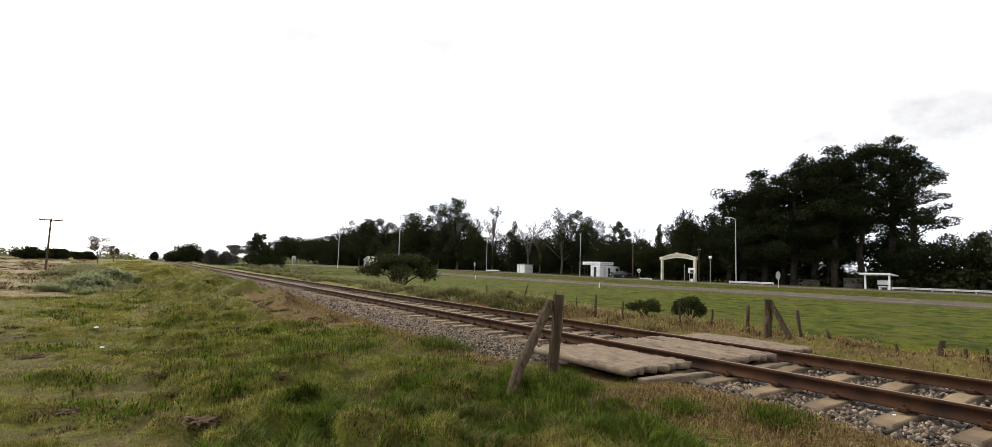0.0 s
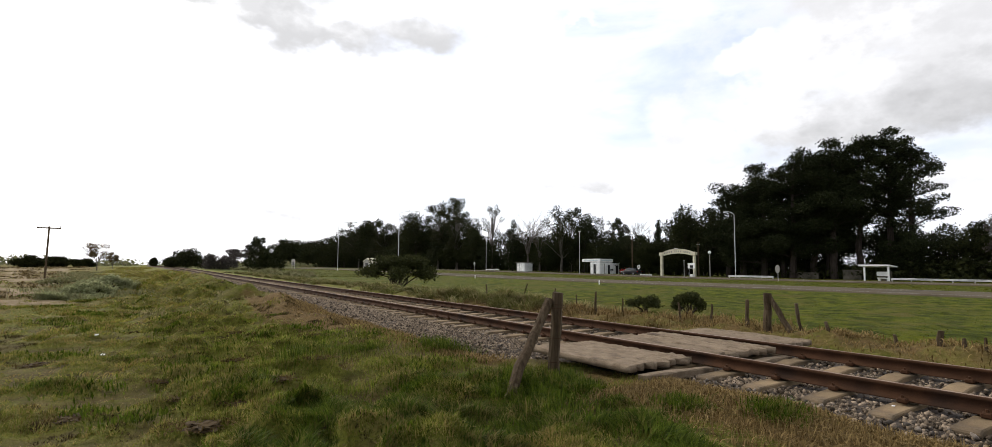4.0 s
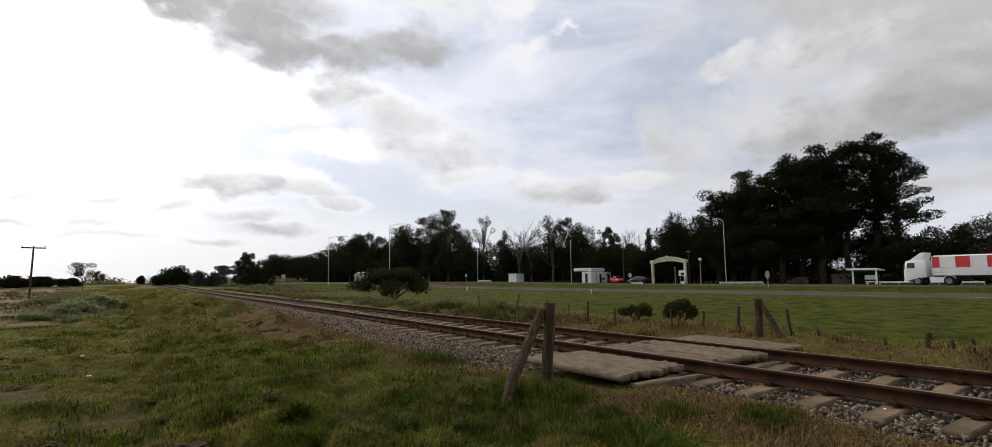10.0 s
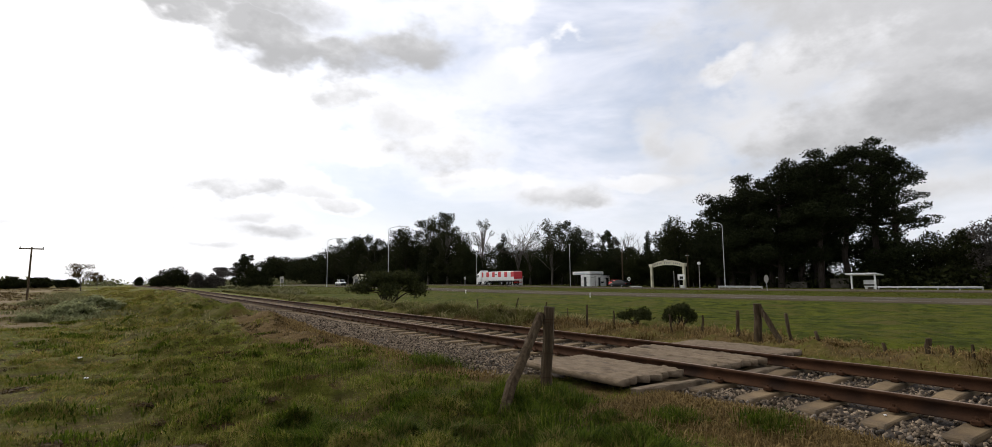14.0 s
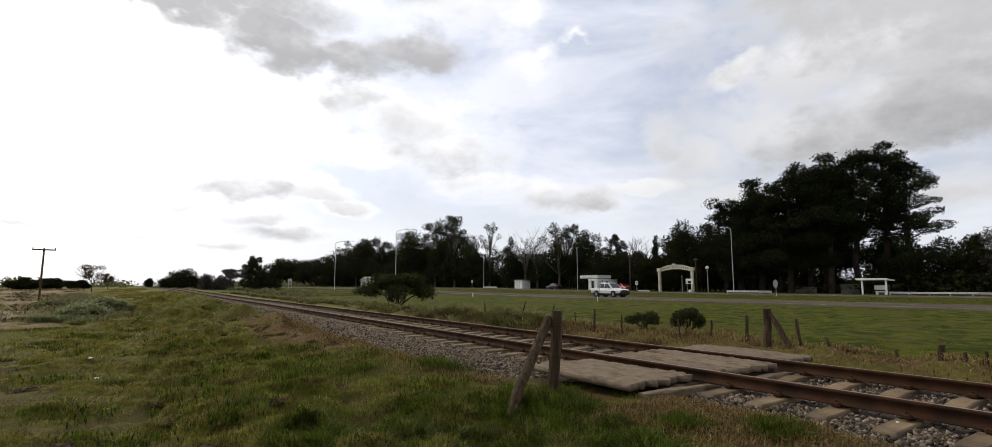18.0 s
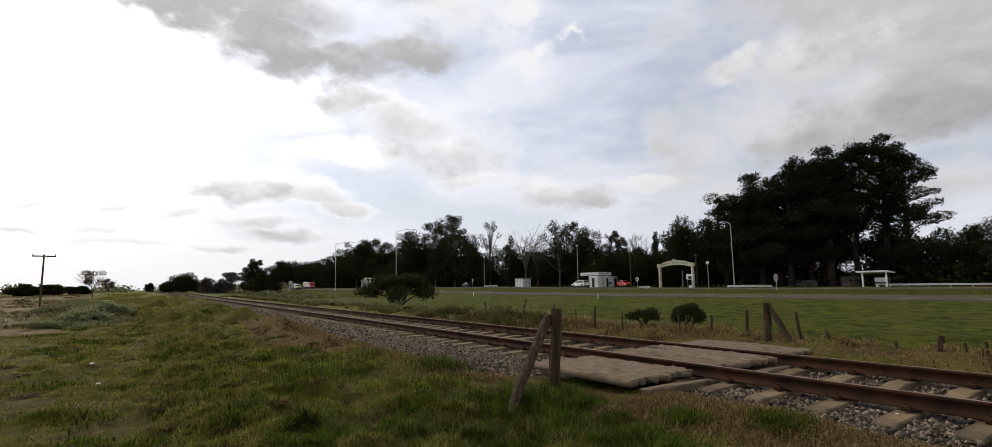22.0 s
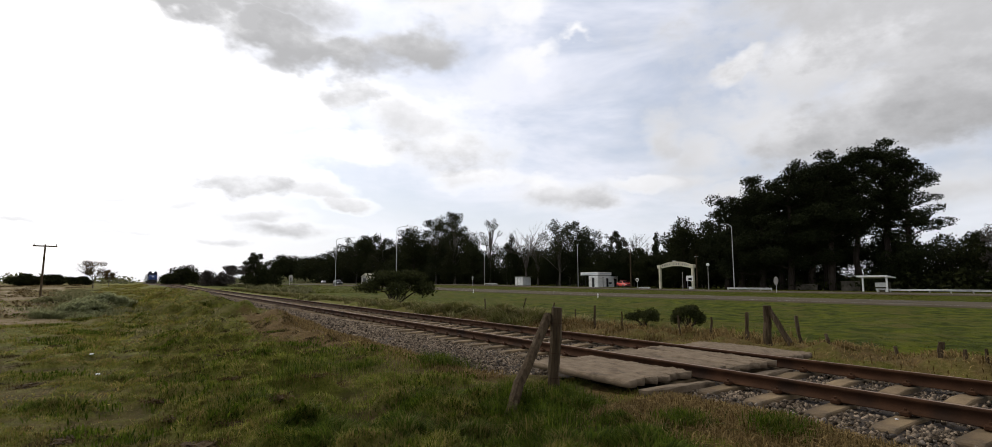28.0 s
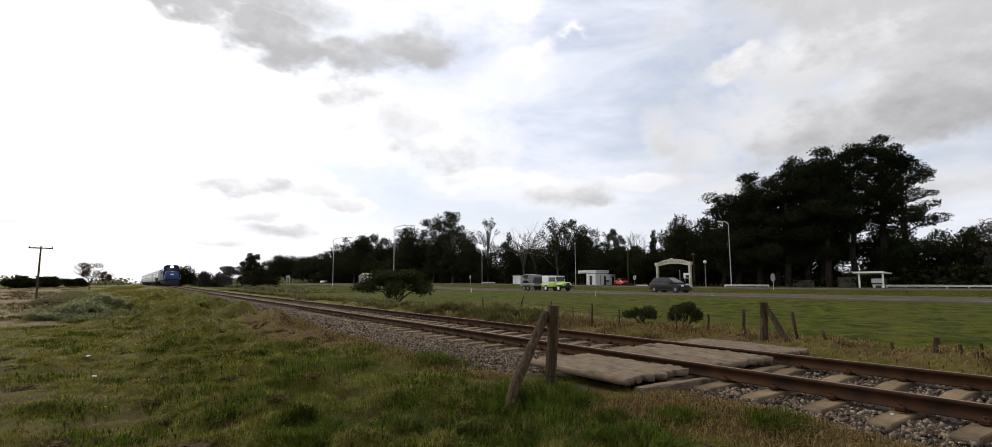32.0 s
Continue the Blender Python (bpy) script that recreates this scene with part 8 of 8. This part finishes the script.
VEH = {
    "semi": semi(), "pickup": pickup("pickup_truck", "pearl", "white double-cab pickup truck driving on the road"), "jeep": old_jeep(), "trailer": trailer(),
    "black_suv": hatchback("dark_car", "black", "black hatchback overtaking on the road", 4.35, 1.6), "white_suv": hatchback("white_car", "pearl", "white hatchback driving on the far carriageway", 4.2, 1.52),
    "grey_suv": suv("grey_car", "graphite", "grey off-road car on the far carriageway", 3.7, 1.92), "saloon": saloon("saloon_car", "champagne", "pale champagne saloon on the far carriageway"),
    "kiosk_car": saloon("waiting_car", "black", "black car pulling out beside the kiosk"), "red_car": saloon("red_car", "red", "red car parked beside the white kiosk"),
    "loco": locomotive(),
}


def resized(ob, k):
    """The whole thing made k times as large, about its own origin."""
    done = set()
    for c in ob.children_recursive:
        c.location = c.location * k
        if c.data and c.data.name not in done:
            done.add(c.data.name)
            c.data.transform(Matrix.Scale(k, 4))


resized(VEH["pickup"], 0.92)
resized(VEH["grey_suv"], 0.84)
resized(VEH["saloon"], 0.93)
COACHES = [coach()]
for _k in range(5):
    COACHES.append(copy_thing(COACHES[0], pose(0, 0, 0)))

# ---- what moves ----
def road_z(x, y):
    x0, x1 = ROAD_A if x < 60 else ROAD_B
    z = ROAD_Z if x < 60 else ROAD_Z + 0.05
    mid = (x0 + x1) / 2
    return z + 0.06 * max(0.0, 1 - ((x - mid) / (mid - x0)) ** 2) + float(rise(y))


def drive(ob, x, marks):
    """Along the road at the given times and distances; the nose points the way it goes."""
    rows = []
    for t, y in marks:
        turn = 0 if marks[-1][1] > marks[0][1] else 180
        rows.append((t, pose(x, y, road_z(x, y), 0, 0, turn)))
    walk(ob, rows)


def steady(t0, y0, v, stops=(0, 4, 8, 12, 16, 20, 24, 28, 32)):
    return [(t, y0 + v * (t - t0)) for t in stops]


def on_rails(ob, marks, length):
    """A vehicle whose nose is at distance y along the line, coming towards the crossing."""
    rows = []
    for t, y in marks:
        xa, xb = TRACK_X + float(bend(y)), TRACK_X + float(bend(y + length))
        za, zb = RAIL_TOP + float(rise(y)), RAIL_TOP + float(rise(y + length))
        rows.append((t, pose(xa, y, za, 0, 0, 180 + math.degrees(math.atan2(-(xb - xa), length))) @ pose(0, 0, 0, -math.degrees(math.atan2(zb - za, length)))))
    walk(ob, rows)


def motions():
    drive(VEH["semi"], 77.6, [(0, -209.0), (10, 27.0), (11.1, 53.0), (12, 74.8), (13, 99.2), (14.5, 136.5), (17, 197.0), (20, 272.0), (22, 325.0), (32, 590.0)])
    drive(VEH["pickup"], 46.0, [(0, 470.0), (12, 190.4), (14, 144.0), (16.5, 81.6), (18, 46.4), (19, 23.8), (20, 1.2), (32, -270.0)])
    drive(VEH["jeep"], 44.5, steady(32, 54.0, -14.2))
    drive(VEH["trailer"], 44.5, steady(32, 58.95, -14.2))
    drive(VEH["black_suv"], 48.2, [(0, 1010.0), (20, 405.0), (30, 100.5), (31.2, 63.8), (32, 39.2)])
    drive(VEH["white_suv"], 77.5, [(0, -630.0), (20, 21.9), (21, 54.0), (22, 87.0), (23.5, 136.5), (32, 418.0)])
    drive(VEH["grey_suv"], 77.5, [(0, -575.0), (22.5, 23.4), (23.5, 50.2), (25, 90.4), (32, 277.0)])
    drive(VEH["saloon"], 77.5, [(0, -658.0), (23, 23.1), (24, 52.8), (25, 82.5), (28, 168.0), (32, 282.0)])
    # a car noses out past the kiosk, waits, then pulls away slowly along the edge
    car = VEH["kiosk_car"]
    walk(car, [(t, pose(x, y, (float(land(x, y)) if x > 83 else road_z(x, y)) + 0.02, 0, 0, a)) for t, x, y, a in (
        (0, 86.0, 84.2, 10), (2, 86.0, 83.2, 8), (3.5, 86.0, 81.6, 5), (5.5, 86.0, 79.2, 0), (8, 86.0, 76.6, 0), (11, 86.0, 77.2, 0), (13, 85.6, 79.2, 4), (14.5, 85.0, 82.0, 6),
        (16.5, 84.5, 90.2, 4), (17, 84.4, 93.8, 2), (18, 84.3, 104.0, 1), (19, 84.2, 115.6, 0), (20, 84.2, 126.4, 0), (22, 84.2, 147.0, 0), (24, 84.2, 168.5, 0), (25, 84.2, 174.0, 0), (28, 84.2, 190.0, 0), (32, 84.2, 212.0, 0))])
    # a red car comes round from behind the kiosk and parks
    walk(VEH["red_car"], [(t, pose(x, y, float(land(x, y)) + 0.02, 0, 0, a)) for t, x, y, a in (
        (0, 96.0, 93.0, 180), (3.5, 96.0, 92.0, 180), (4.5, 95.0, 89.5, 190), (5.5, 92.8, 88.2, 178), (6.5, 91.2, 87.4, 168), (8, 90.6, 87.1, 160), (32, 90.6, 87.1, 160))])
    times = (0, 4, 8, 12, 16, 20, 22, 24, 25.5, 27, 28, 29, 30, 31, 32)
    ahead = [(t, 131.0 + 25.5 * (32 - t)) for t in times]
    on_rails(VEH["loco"], ahead, 17.0)
    for k, c in enumerate(COACHES):
        on_rails(c, [(t, y + 18.3 + 24.95 * k) for t, y in ahead], 24.0)


motions()
